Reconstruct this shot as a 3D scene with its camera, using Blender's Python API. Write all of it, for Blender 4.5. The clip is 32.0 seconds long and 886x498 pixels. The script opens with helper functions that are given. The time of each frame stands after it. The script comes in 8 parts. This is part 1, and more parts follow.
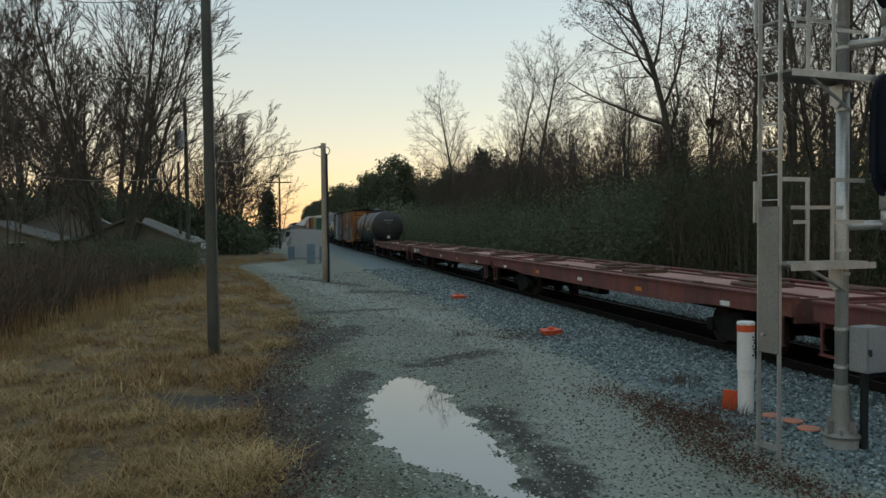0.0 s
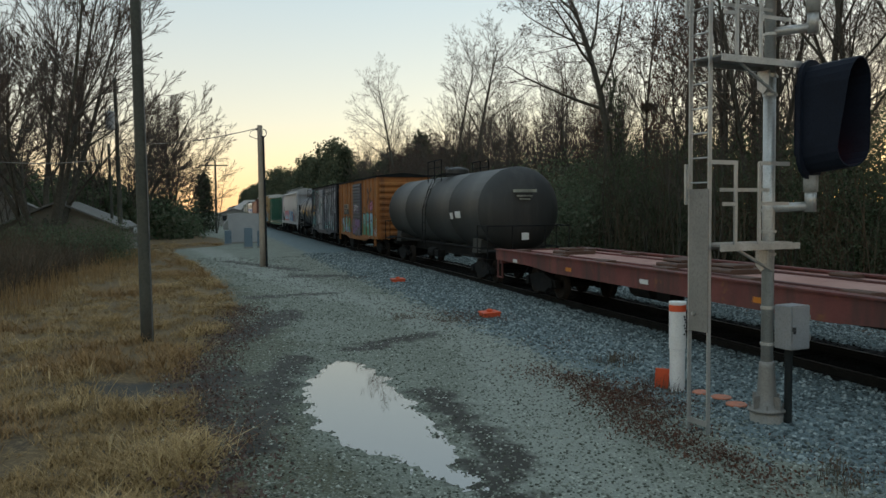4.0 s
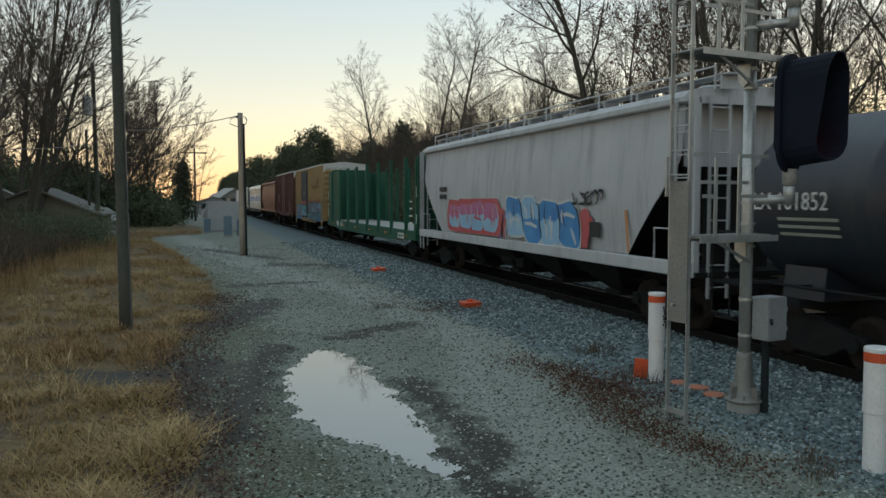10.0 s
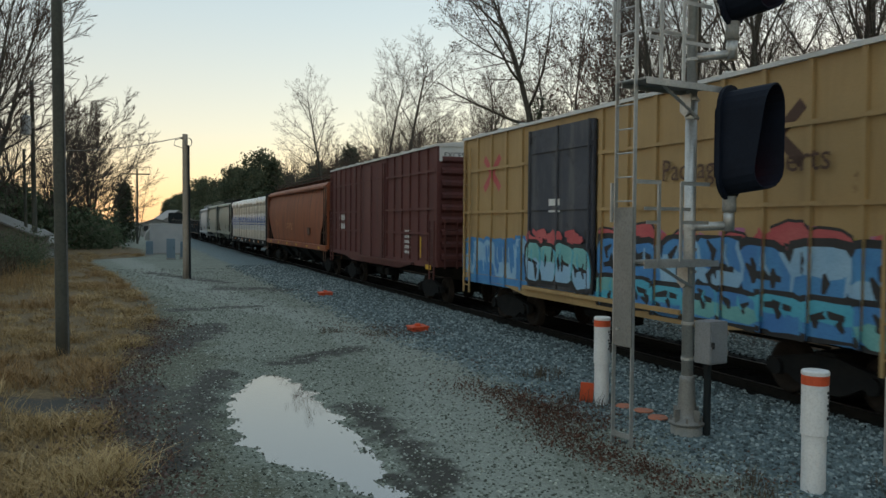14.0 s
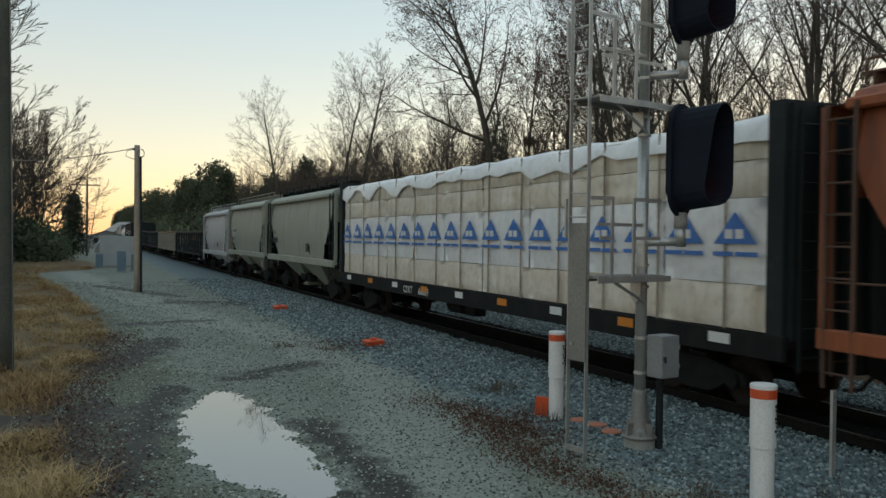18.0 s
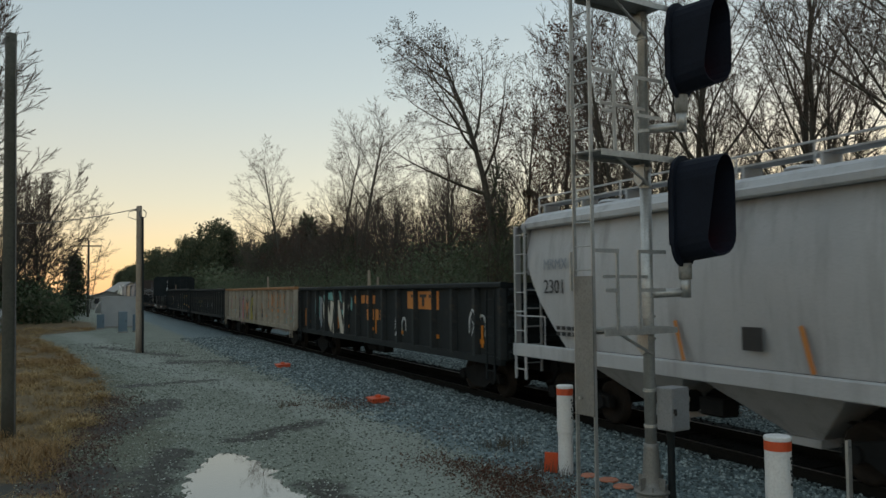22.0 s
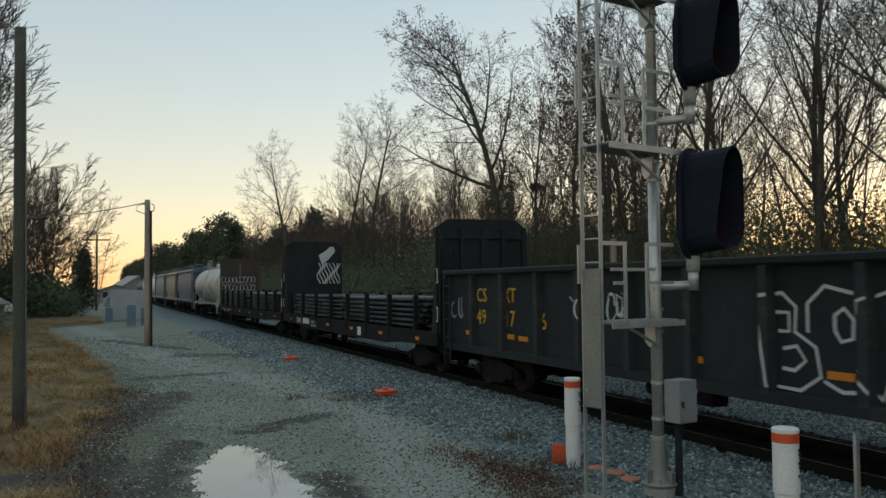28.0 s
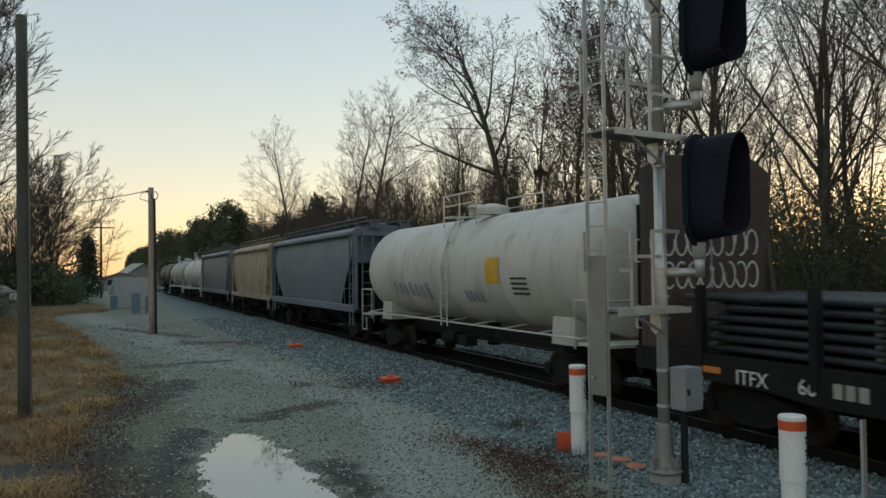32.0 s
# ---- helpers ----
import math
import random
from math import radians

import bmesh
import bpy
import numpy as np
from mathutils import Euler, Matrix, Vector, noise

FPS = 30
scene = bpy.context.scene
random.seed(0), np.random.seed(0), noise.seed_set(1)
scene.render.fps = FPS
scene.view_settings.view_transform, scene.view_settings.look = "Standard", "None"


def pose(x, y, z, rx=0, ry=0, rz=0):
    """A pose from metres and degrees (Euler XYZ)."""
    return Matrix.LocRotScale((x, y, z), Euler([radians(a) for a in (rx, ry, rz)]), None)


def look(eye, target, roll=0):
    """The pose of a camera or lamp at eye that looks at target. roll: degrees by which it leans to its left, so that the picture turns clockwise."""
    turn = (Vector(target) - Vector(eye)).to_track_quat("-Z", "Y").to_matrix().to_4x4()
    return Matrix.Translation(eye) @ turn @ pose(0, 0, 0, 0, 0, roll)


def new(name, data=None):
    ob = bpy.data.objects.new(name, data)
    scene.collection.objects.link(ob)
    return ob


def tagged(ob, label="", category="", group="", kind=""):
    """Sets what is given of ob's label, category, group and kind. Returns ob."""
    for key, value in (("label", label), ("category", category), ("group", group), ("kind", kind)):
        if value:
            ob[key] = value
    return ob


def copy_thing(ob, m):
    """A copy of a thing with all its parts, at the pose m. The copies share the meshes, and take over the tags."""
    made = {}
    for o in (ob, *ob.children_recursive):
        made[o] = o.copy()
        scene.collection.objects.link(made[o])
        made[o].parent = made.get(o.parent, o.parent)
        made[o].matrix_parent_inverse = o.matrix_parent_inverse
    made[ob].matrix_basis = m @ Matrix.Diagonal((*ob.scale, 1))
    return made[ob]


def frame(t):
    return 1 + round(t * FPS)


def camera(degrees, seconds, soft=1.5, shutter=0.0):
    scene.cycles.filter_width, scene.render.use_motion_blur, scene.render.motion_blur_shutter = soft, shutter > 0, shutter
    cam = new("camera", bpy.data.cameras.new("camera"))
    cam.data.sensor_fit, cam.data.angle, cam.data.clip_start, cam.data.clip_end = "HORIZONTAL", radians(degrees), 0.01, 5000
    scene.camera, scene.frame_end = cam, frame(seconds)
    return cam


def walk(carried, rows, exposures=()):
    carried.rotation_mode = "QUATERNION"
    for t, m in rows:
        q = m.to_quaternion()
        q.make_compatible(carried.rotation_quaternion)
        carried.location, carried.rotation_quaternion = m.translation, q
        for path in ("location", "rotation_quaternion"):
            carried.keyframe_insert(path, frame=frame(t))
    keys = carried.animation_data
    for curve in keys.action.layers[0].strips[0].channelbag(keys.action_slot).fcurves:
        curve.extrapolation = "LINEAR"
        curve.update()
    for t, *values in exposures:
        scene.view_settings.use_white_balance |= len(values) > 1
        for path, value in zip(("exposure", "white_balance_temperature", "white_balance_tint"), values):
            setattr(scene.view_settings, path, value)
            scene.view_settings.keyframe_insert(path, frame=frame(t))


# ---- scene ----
cam = camera(57.0, 32.0, shutter=0.15)
PATH = [
    (0, pose(0.024, -0.001, 2.839, 88.41, 0.38, 0.23)),
    (0.5, pose(-0.038, 0.014, 2.839, 88.27, 0.47, -0.14)),
    (1, pose(-0.046, 0.004, 2.827, 88.05, 0.23, -0.45)),
    (1.5, pose(-0.042, 0.001, 2.823, 87.93, 0.03, -1.09)),
    (2, pose(-0.029, 0.002, 2.831, 87.70, 0.13, -1.78)),
    (2.5, pose(0.009, 0.006, 2.834, 87.63, 0.19, -2.55)),
    (3, pose(0.020, 0.017, 2.828, 87.50, 0.18, -3.05)),
    (3.5, pose(0.047, 0.005, 2.830, 87.36, 0.20, -3.41)),
    (4, pose(0.060, 0.011, 2.825, 87.23, 0.49, -3.97)),
    (4.5, pose(0.063, 0.006, 2.831, 87.05, 0.82, -4.50)),
    (6.5, pose(0.036, -0.008, 2.818, 86.58, 1.63, -4.76)),
    (7, pose(0.017, -0.017, 2.833, 86.53, 1.59, -4.87)),
    (7.5, pose(0.010, -0.028, 2.825, 86.39, 1.53, -4.93)),
    (8, pose(0.011, -0.020, 2.821, 86.31, 0.87, -5.03)),
    (8.5, pose(0.020, -0.036, 2.827, 86.37, 0.54, -5.12)),
    (9, pose(0.017, -0.023, 2.827, 86.39, 0.29, -5.19)),
    (9.5, pose(0.023, -0.030, 2.834, 86.38, 0.16, -5.24)),
    (10, pose(0.034, -0.004, 2.823, 86.52, -0.02, -5.33)),
    (10.5, pose(0.036, -0.007, 2.829, 86.59, -0.21, -5.40)),
    (11, pose(0.033, -0.009, 2.834, 86.67, -0.32, -5.47)),
    (11.5, pose(0.035, -0.009, 2.829, 86.80, -0.38, -5.48)),
    (12, pose(0.041, -0.007, 2.829, 86.94, -0.14, -5.66)),
    (12.5, pose(0.030, -0.007, 2.832, 87.06, 0.03, -5.91)),
    (13, pose(0.030, -0.004, 2.835, 87.47, 0.13, -6.18)),
    (13.5, pose(0.024, -0.003, 2.836, 88.09, -0.11, -7.29)),
    (14, pose(0.028, -0.002, 2.829, 88.21, -0.42, -9.00)),
    (14.5, pose(0.029, -0.004, 2.841, 88.26, -0.43, -9.15)),
    (16.5, pose(0.039, 0.009, 2.839, 88.70, -0.64, -10.12)),
    (17, pose(0.050, 0.022, 2.844, 88.86, -0.52, -10.82)),
    (17.5, pose(0.051, 0.018, 2.845, 89.04, -0.57, -11.66)),
    (18, pose(0.040, -0.001, 2.846, 89.18, -0.69, -12.04)),
    (18.5, pose(0.028, 0.003, 2.854, 89.72, -0.98, -11.96)),
    (19, pose(0.008, 0.004, 2.854, 90.32, -0.97, -11.88)),
    (19.5, pose(-0.038, 0.022, 2.858, 90.38, -1.04, -12.05)),
    (20, pose(-0.070, 0.025, 2.861, 90.42, -1.07, -12.11)),
    (20.5, pose(-0.057, 0.029, 2.868, 90.66, -0.64, -11.86)),
    (21, pose(-0.045, 0.024, 2.871, 90.95, -0.13, -12.00)),
    (21.5, pose(-0.026, 0.021, 2.883, 91.81, 0.32, -12.03)),
    (22, pose(-0.013, 0.013, 2.884, 92.90, 0.53, -11.97)),
    (22.5, pose(-0.032, 0.002, 2.879, 92.95, 0.64, -11.84)),
    (23, pose(-0.030, -0.012, 2.886, 93.04, 0.78, -11.79)),
    (23.5, pose(-0.028, -0.013, 2.882, 93.16, 0.83, -11.74)),
    (24, pose(-0.032, -0.006, 2.888, 93.15, 0.84, -11.65)),
    (24.5, pose(-0.055, -0.012, 2.882, 93.12, 0.81, -11.55)),
    (25, pose(-0.055, -0.018, 2.881, 93.10, 0.81, -11.56)),
    (25.5, pose(-0.053, -0.025, 2.881, 93.10, 0.82, -11.53)),
    (27.5, pose(-0.041, -0.016, 2.874, 92.67, 0.57, -11.55)),
    (28, pose(-0.035, -0.015, 2.866, 92.48, 0.52, -11.49)),
    (28.5, pose(-0.034, -0.020, 2.867, 92.29, 0.52, -11.44)),
    (29, pose(-0.021, -0.010, 2.866, 92.18, 0.52, -11.45)),
    (29.5, pose(-0.003, -0.004, 2.870, 92.02, 0.57, -11.43)),
    (30, pose(-0.006, -0.005, 2.870, 91.90, 0.51, -11.43)),
    (30.5, pose(-0.004, 0.009, 2.857, 91.78, 0.48, -11.42)),
    (31, pose(-0.014, 0.037, 2.868, 91.64, 0.15, -11.32)),
    (31.5, pose(-0.018, 0.030, 2.882, 91.66, 0.48, -11.13)),
    (32, pose(-0.030, 0.044, 2.885, 91.53, 0.73, -11.22)),
]
EXPOSURES = [(0.0, 0.24, 6900, 9), (3.0, 0.34, 6850, 9), (9.0, 0.36, 6850, 9), (13.0, 0.34, 6850, 9), (17.0, 0.34, 6900, 9), (18.0, 0.34, 6950, 9), (19.0, 0.13, 7000, 10), (25.0, 0.1, 7050, 10), (28.0, 0.26, 7050, 10), (32.0, 0.25, 7050, 10)]
walk(cam, PATH, EXPOSURES)

# ---- light: clear sky just after sunset, the glow low behind the wood ----
SUN_AZ = 38.0  # degrees to the right of +y
world = bpy.data.worlds.new("dusk_sky")
scene.world = world
world.use_nodes = True
wt = world.node_tree
sky = wt.nodes.new("ShaderNodeTexSky")
sky.sky_type = "NISHITA"
sky.sun_disc = False
sky.sun_elevation = radians(3.5)
sky.sun_rotation = radians(SUN_AZ)
sky.air_density, sky.dust_density, sky.ozone_density = 1.0, 0.15, 1.3
# the clear sky's scattering, veiled by a soft haze that turns from peach at the horizon to grey-blue overhead
direction = wt.nodes.new("ShaderNodeTexCoord")
height = wt.nodes.new("ShaderNodeSeparateXYZ")
wt.links.new(direction.outputs["Generated"], height.inputs[0])
haze = wt.nodes.new("ShaderNodeValToRGB")
HAZE = ((0.0, (0.66, 0.40, 0.27)), (0.05, (0.60, 0.445, 0.345)), (0.105, (0.495, 0.45, 0.41)), (0.24, (0.368, 0.415, 0.45)), (0.36, (0.29, 0.37, 0.44)), (0.6, (0.37, 0.475, 0.56)), (1.0, (0.42, 0.515, 0.60)))
hz = haze.color_ramp.elements
hz[0].position, hz[0].color = HAZE[0][0], (*HAZE[0][1], 1)
hz[1].position, hz[1].color = HAZE[-1][0], (*HAZE[-1][1], 1)
for pos, col in HAZE[1:-1]:
    hz.new(pos).color = (*col, 1)
wt.links.new(height.outputs["Z"], haze.inputs[0])
veil = wt.nodes.new("ShaderNodeMixRGB")
veil.inputs[0].default_value = 0.085
wt.links.new(haze.outputs[0], veil.inputs[1])
wt.links.new(sky.outputs[0], veil.inputs[2])
wt.nodes["Background"].inputs[1].default_value = 1.07
wt.links.new(veil.outputs[0], wt.nodes["Background"].inputs[0])
sun = new("sun", bpy.data.lights.new("sun", "SUN"))
sun.data.energy, sun.data.angle, sun.data.color = 0.5, radians(10), (1.0, 0.72, 0.5)
sun.matrix_world = look((60, 70, 8), (0, 0, 2.0))

# ---- plan: the track runs straight, s metres along it and lat metres to its right of the camera ----
TH = 11.98
TRACK_LAT, RAIL_Z = 10.57, 0.2
DX, DY = -math.sin(radians(TH)), math.cos(radians(TH))
NX, NY = math.cos(radians(TH)), math.sin(radians(TH))


def on_track(s, lat=TRACK_LAT, z=0.0):
    return Vector((s * DX + lat * NX, s * DY + lat * NY, z))


# ---- materials ----
def nodes_of(name):
    m = bpy.data.materials.new(name)
    m.use_nodes = True
    t = m.node_tree
    return m, t, t.nodes["Principled BSDF"]


def add(t, kind, **props):
    n = t.nodes.new(kind)
    for k, v in props.items():
        if k == "operation":
            n.operation = v
        elif k == "blend_type":
            n.blend_type = v
        elif k == "data_type":
            n.data_type = v
    return n


def noise_node(t, coord, scale, detail=4.0, rough=0.6, stretch=None):
    n = t.nodes.new("ShaderNodeTexNoise")
    n.inputs["Scale"].default_value, n.inputs["Detail"].default_value, n.inputs["Roughness"].default_value = scale, detail, rough
    if stretch:
        mp = t.nodes.new("ShaderNodeMapping")
        mp.inputs["Scale"].default_value = stretch
        t.links.new(coord, mp.inputs["Vector"])
        coord = mp.outputs[0]
    t.links.new(coord, n.inputs["Vector"])
    return n.outputs["Fac"]


def ramp(t, fac, lo, hi):
    n = t.nodes.new("ShaderNodeMapRange")
    n.inputs["From Min"].default_value, n.inputs["From Max"].default_value = lo, hi
    n.clamp = True
    t.links.new(fac, n.inputs["Value"])
    return n.outputs["Result"]


def mix(t, fac, a, b):
    n = t.nodes.new("ShaderNodeMixRGB")
    for sock, v in ((0, fac), (1, a), (2, b)):
        if isinstance(v, bpy.types.NodeSocket):
            t.links.new(v, n.inputs[sock])
        elif sock:
            n.inputs[sock].default_value = (*v, 1)
        else:
            n.inputs[sock].default_value = v
    return n.outputs[0]


def bump_in(t, bsdf, fac, strength, dist):
    b = t.nodes.new("ShaderNodeBump")
    b.inputs["Strength"].default_value, b.inputs["Distance"].default_value = strength, dist
    t.links.new(fac, b.inputs["Height"])
    t.links.new(b.outputs[0], bsdf.inputs["Normal"])


def surf(name, c1, c2, scale=3.0, rough=0.6, metal=0.0, bump=0.2, fine=40.0, spots=None, spot_at=(0.58, 0.68), streak=None, streak_at=(0.5, 0.75), spec=None, vary=0.0):
    """Two tones at a coarse scale, a fine grain, optional rust or dirt spots and streaks that run down."""
    m, t, b = nodes_of(name)
    co = t.nodes.new("ShaderNodeTexCoord").outputs["Object"]
    col = mix(t, ramp(t, noise_node(t, co, scale), 0.3, 0.7), c1, c2)
    grain = noise_node(t, co, fine, 3.0)
    dark = tuple(0.7 * v for v in c1)
    col = mix(t, ramp(t, grain, 0.45, 0.85), col, dark)
    if streak:
        col = mix(t, ramp(t, noise_node(t, co, 1.0, 5.0, 0.7, (2.2, 2.2, 0.22)), *streak_at), col, streak)
    if spots:
        col = mix(t, ramp(t, noise_node(t, co, scale * 2.3, 6.0, 0.7), *spot_at), col, spots)
    if vary:
        info = t.nodes.new("ShaderNodeObjectInfo")
        col = mix(t, ramp(t, info.outputs["Random"], 0.0, 1.0 / vary), col, dark)
    t.links.new(col, b.inputs["Base Color"])
    b.inputs["Roughness"].default_value, b.inputs["Metallic"].default_value = rough, metal
    if spec is not None:
        b.inputs["Specular IOR Level"].default_value = spec
    if bump:
        bump_in(t, b, grain, bump, 0.01)
    return m


def island(name, cols, rough=0.8, spec=0.3, trans=0.0):
    """For stuff of many loose bits: each bit has a tone of its own."""
    m, t, b = nodes_of(name)
    g = t.nodes.new("ShaderNodeNewGeometry")
    cr = t.nodes.new("ShaderNodeValToRGB")
    e = cr.color_ramp.elements
    e[0].color, e[0].position = (*cols[0], 1), 0.0
    e[1].color, e[1].position = (*cols[-1], 1), 1.0
    for i, c in enumerate(cols[1:-1]):
        e.new((i + 1) / (len(cols) - 1)).color = (*c, 1)
    t.links.new(g.outputs["Random Per Island"], cr.inputs[0])
    t.links.new(cr.outputs[0], b.inputs["Base Color"])
    b.inputs["Roughness"].default_value, b.inputs["Specular IOR Level"].default_value = rough, spec
    if trans:
        thin, both = t.nodes.new("ShaderNodeBsdfTranslucent"), t.nodes.new("ShaderNodeMixShader")
        t.links.new(cr.outputs[0], thin.inputs["Color"])
        both.inputs[0].default_value = trans
        t.links.new(b.outputs[0], both.inputs[1])
        t.links.new(thin.outputs[0], both.inputs[2])
        t.links.new(both.outputs[0], t.nodes["Material Output"].inputs["Surface"])
    return m


BLACK = surf("soot_and_shade_black_steel", (0.010, 0.011, 0.012), (0.022, 0.022, 0.021), 2.0, 0.8, 0.0, 0.3, spec=0.12)
WHEEL = surf("wheel_steel", (0.018, 0.015, 0.013), (0.035, 0.027, 0.022), 4.0, 0.75, 0.1, 0.2, spec=0.12)
FLAT_RED = surf("faded_flatcar_red", (0.12, 0.026, 0.024), (0.2, 0.062, 0.05), 1.1, 0.7, 0, 0.2, spots=(0.22, 0.095, 0.03), spot_at=(0.6, 0.7), streak=(0.05, 0.028, 0.024), streak_at=(0.42, 0.68))
DECK_PINK = surf("worn_pink_deck", (0.42, 0.25, 0.21), (0.30, 0.14, 0.11), 1.0, 0.8, 0, 0.3, spots=(0.10, 0.07, 0.06))
TANK_BLACK = surf("dull_black_tank_paint", (0.016, 0.018, 0.018), (0.027, 0.028, 0.026), 0.6, 0.58, 0, 0.05, streak=(0.038, 0.037, 0.034))
TANK_NAVY = surf("blue_black_tank_paint", (0.013, 0.017, 0.026), (0.022, 0.027, 0.037), 0.6, 0.45, 0, 0.05, streak=(0.035, 0.037, 0.042))
BOX_ORANGE = surf("weathered_orange_yellow", (0.357, 0.14, 0.0298), (0.238, 0.0808, 0.0213), 0.7, 0.65, 0, 0.15, spots=(0.102, 0.0425, 0.017), streak=(0.119, 0.051, 0.0213))
BOX_BLUE = surf("dark_faded_blue_panel", (0.03, 0.035, 0.05), (0.06, 0.065, 0.08), 0.9, 0.6, 0, 0.15, spots=(0.02, 0.02, 0.022), streak=(0.12, 0.12, 0.12))
BOX_YELLOW = surf("pale_tan_yellow_paint", (0.40, 0.265, 0.115), (0.33, 0.215, 0.093), 0.6, 0.6, 0, 0.1, spots=(0.189, 0.103, 0.0344), spot_at=(0.66, 0.74), streak=(0.258, 0.163, 0.0688))
MAROON = surf("dull_maroon_paint", (0.085, 0.022, 0.02), (0.12, 0.035, 0.03), 0.7, 0.6, 0, 0.12, streak=(0.05, 0.02, 0.018))
HOPPER_ORANGE = surf("weathered_orange_hopper", (0.296, 0.0814, 0.0259), (0.222, 0.0555, 0.0185), 0.5, 0.6, 0, 0.1, streak=(0.118, 0.0333, 0.0148), streak_at=(0.45, 0.7))
HOPPER_WHITE = surf("grimy_white_hopper", (0.46, 0.47, 0.48), (0.38, 0.39, 0.40), 0.5, 0.55, 0, 0.08, streak=(0.25, 0.25, 0.25))
HOPPER_GREY = surf("warm_grey_hopper", (0.312, 0.325, 0.272), (0.262, 0.273, 0.227), 0.5, 0.55, 0, 0.08, streak=(0.185, 0.19, 0.157))
HOPPER_BLUE = surf("blue_grey_hopper", (0.10, 0.125, 0.16), (0.14, 0.16, 0.19), 0.5, 0.55, 0, 0.08, streak=(0.07, 0.08, 0.1))
GREEN = surf("dark_green_car_paint", (0.011, 0.075, 0.045), (0.018, 0.105, 0.063), 0.7, 0.55, 0, 0.1, streak=(0.016, 0.055, 0.036), spec=0.3)
GON_DARK = surf("sooty_gondola_steel", (0.008, 0.012, 0.013), (0.017, 0.023, 0.025), 0.9, 0.75, 0, 0.2, spots=(0.024, 0.026, 0.025), streak=(0.010, 0.013, 0.014), spec=0.3)
# rust spots, and a lighter base that paints in the light the ribs catch
GON_RIB = surf("worn_lit_gondola_rib_steel", (0.015, 0.02, 0.022), (0.03, 0.036, 0.038), 1.2, 0.7, 0, 0.2, spots=(0.055, 0.046, 0.038), streak=(0.015, 0.018, 0.019), spec=0.3)
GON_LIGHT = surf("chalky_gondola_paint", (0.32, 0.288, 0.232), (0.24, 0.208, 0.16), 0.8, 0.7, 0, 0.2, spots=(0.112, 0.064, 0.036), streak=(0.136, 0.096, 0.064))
DARK_RUST = surf("sooty_rust_steel", (0.04, 0.026, 0.02), (0.062, 0.04, 0.031), 0.9, 0.7, 0, 0.2, spots=(0.016, 0.014, 0.013))
BROWN_RUST = surf("rusty_brown_steel", (0.07, 0.035, 0.022), (0.11, 0.055, 0.035), 0.9, 0.75, 0, 0.2, spots=(0.03, 0.02, 0.016))
TANK_WHITE = surf("grimy_white_tank", (0.50, 0.49, 0.45), (0.42, 0.41, 0.37), 0.5, 0.5, 0, 0.05, streak=(0.27, 0.25, 0.2))
ROOF_WHITE = surf("white_roof_paint", (0.62, 0.62, 0.60), (0.52, 0.52, 0.50), 0.8, 0.55, 0, 0.08)
WHITE_PAINT = surf("white_stencil_paint", (0.66, 0.66, 0.64), (0.55, 0.55, 0.53), 2.0, 0.6, 0, 0.05)
YELLOW_PAINT = surf("yellow_stripe_paint", (0.62, 0.36, 0.02), (0.5, 0.28, 0.02), 2.0, 0.6, 0, 0.05)
ORANGE_PAINT = surf("orange_reflector", (0.6, 0.2, 0.015), (0.5, 0.16, 0.015), 2.0, 0.5, 0, 0.05)
DARK_PAINT = surf("black_stencil_paint", (0.015, 0.015, 0.017), (0.03, 0.03, 0.03), 2.0, 0.6, 0, 0.05)
WRAP = surf("white_wrap_film", (0.72, 0.73, 0.73), (0.60, 0.61, 0.62), 0.9, 0.35, 0, 0.5, fine=5.0)
WRAP_TAN = surf("tan_wrap_film", (0.57, 0.51, 0.42), (0.66, 0.62, 0.55), 0.9, 0.4, 0, 0.5, fine=5.0, streak=(0.42, 0.35, 0.26))
LOGO_BLUE = surf("print_blue", (0.03, 0.13, 0.40), (0.04, 0.16, 0.45), 2.0, 0.45, 0, 0.05)
PIPE = surf("dark_blue_grey_pipe", (0.022, 0.027, 0.034), (0.05, 0.057, 0.068), 1.2, 0.55, 0.1, 0.15, vary=0.6)
GALV = surf("galvanised_steel", (0.40, 0.40, 0.385), (0.52, 0.52, 0.50), 5.0, 0.42, 0.6, 0.08, streak=(0.31, 0.305, 0.29))
GALV_DULL = surf("dull_galvanised_plate", (0.22, 0.215, 0.20), (0.27, 0.265, 0.25), 3.0, 0.6, 0.5, 0.08)
ALU = surf("grey_enclosure_paint", (0.24, 0.25, 0.26), (0.29, 0.30, 0.31), 4.0, 0.5, 0.2, 0.05)
SIGNAL_BLACK = surf("signal_hood_black", (0.005, 0.008, 0.016), (0.009, 0.014, 0.026), 2.0, 0.75, 0, 0.05, spec=0.2)
PVC = surf("white_plastic_pipe", (0.72, 0.72, 0.71), (0.63, 0.63, 0.62), 3.0, 0.4, 0, 0.05, spots=(0.4, 0.38, 0.35), spot_at=(0.66, 0.76))
SAFETY_ORANGE = surf("safety_orange_plastic", (0.65, 0.085, 0.02), (0.52, 0.07, 0.02), 4.0, 0.5, 0, 0.05, spots=(0.3, 0.1, 0.05), spot_at=(0.64, 0.75))
FADED_ORANGE = surf("faded_orange_plastic", (0.5, 0.17, 0.09), (0.42, 0.15, 0.09), 4.0, 0.6, 0, 0.05, spots=(0.22, 0.14, 0.1), spot_at=(0.5, 0.7))
RUST_TAN = surf("tan_rust_steel", (0.34, 0.17, 0.06), (0.24, 0.11, 0.045), 1.4, 0.75, 0, 0.2, spots=(0.1, 0.05, 0.03))
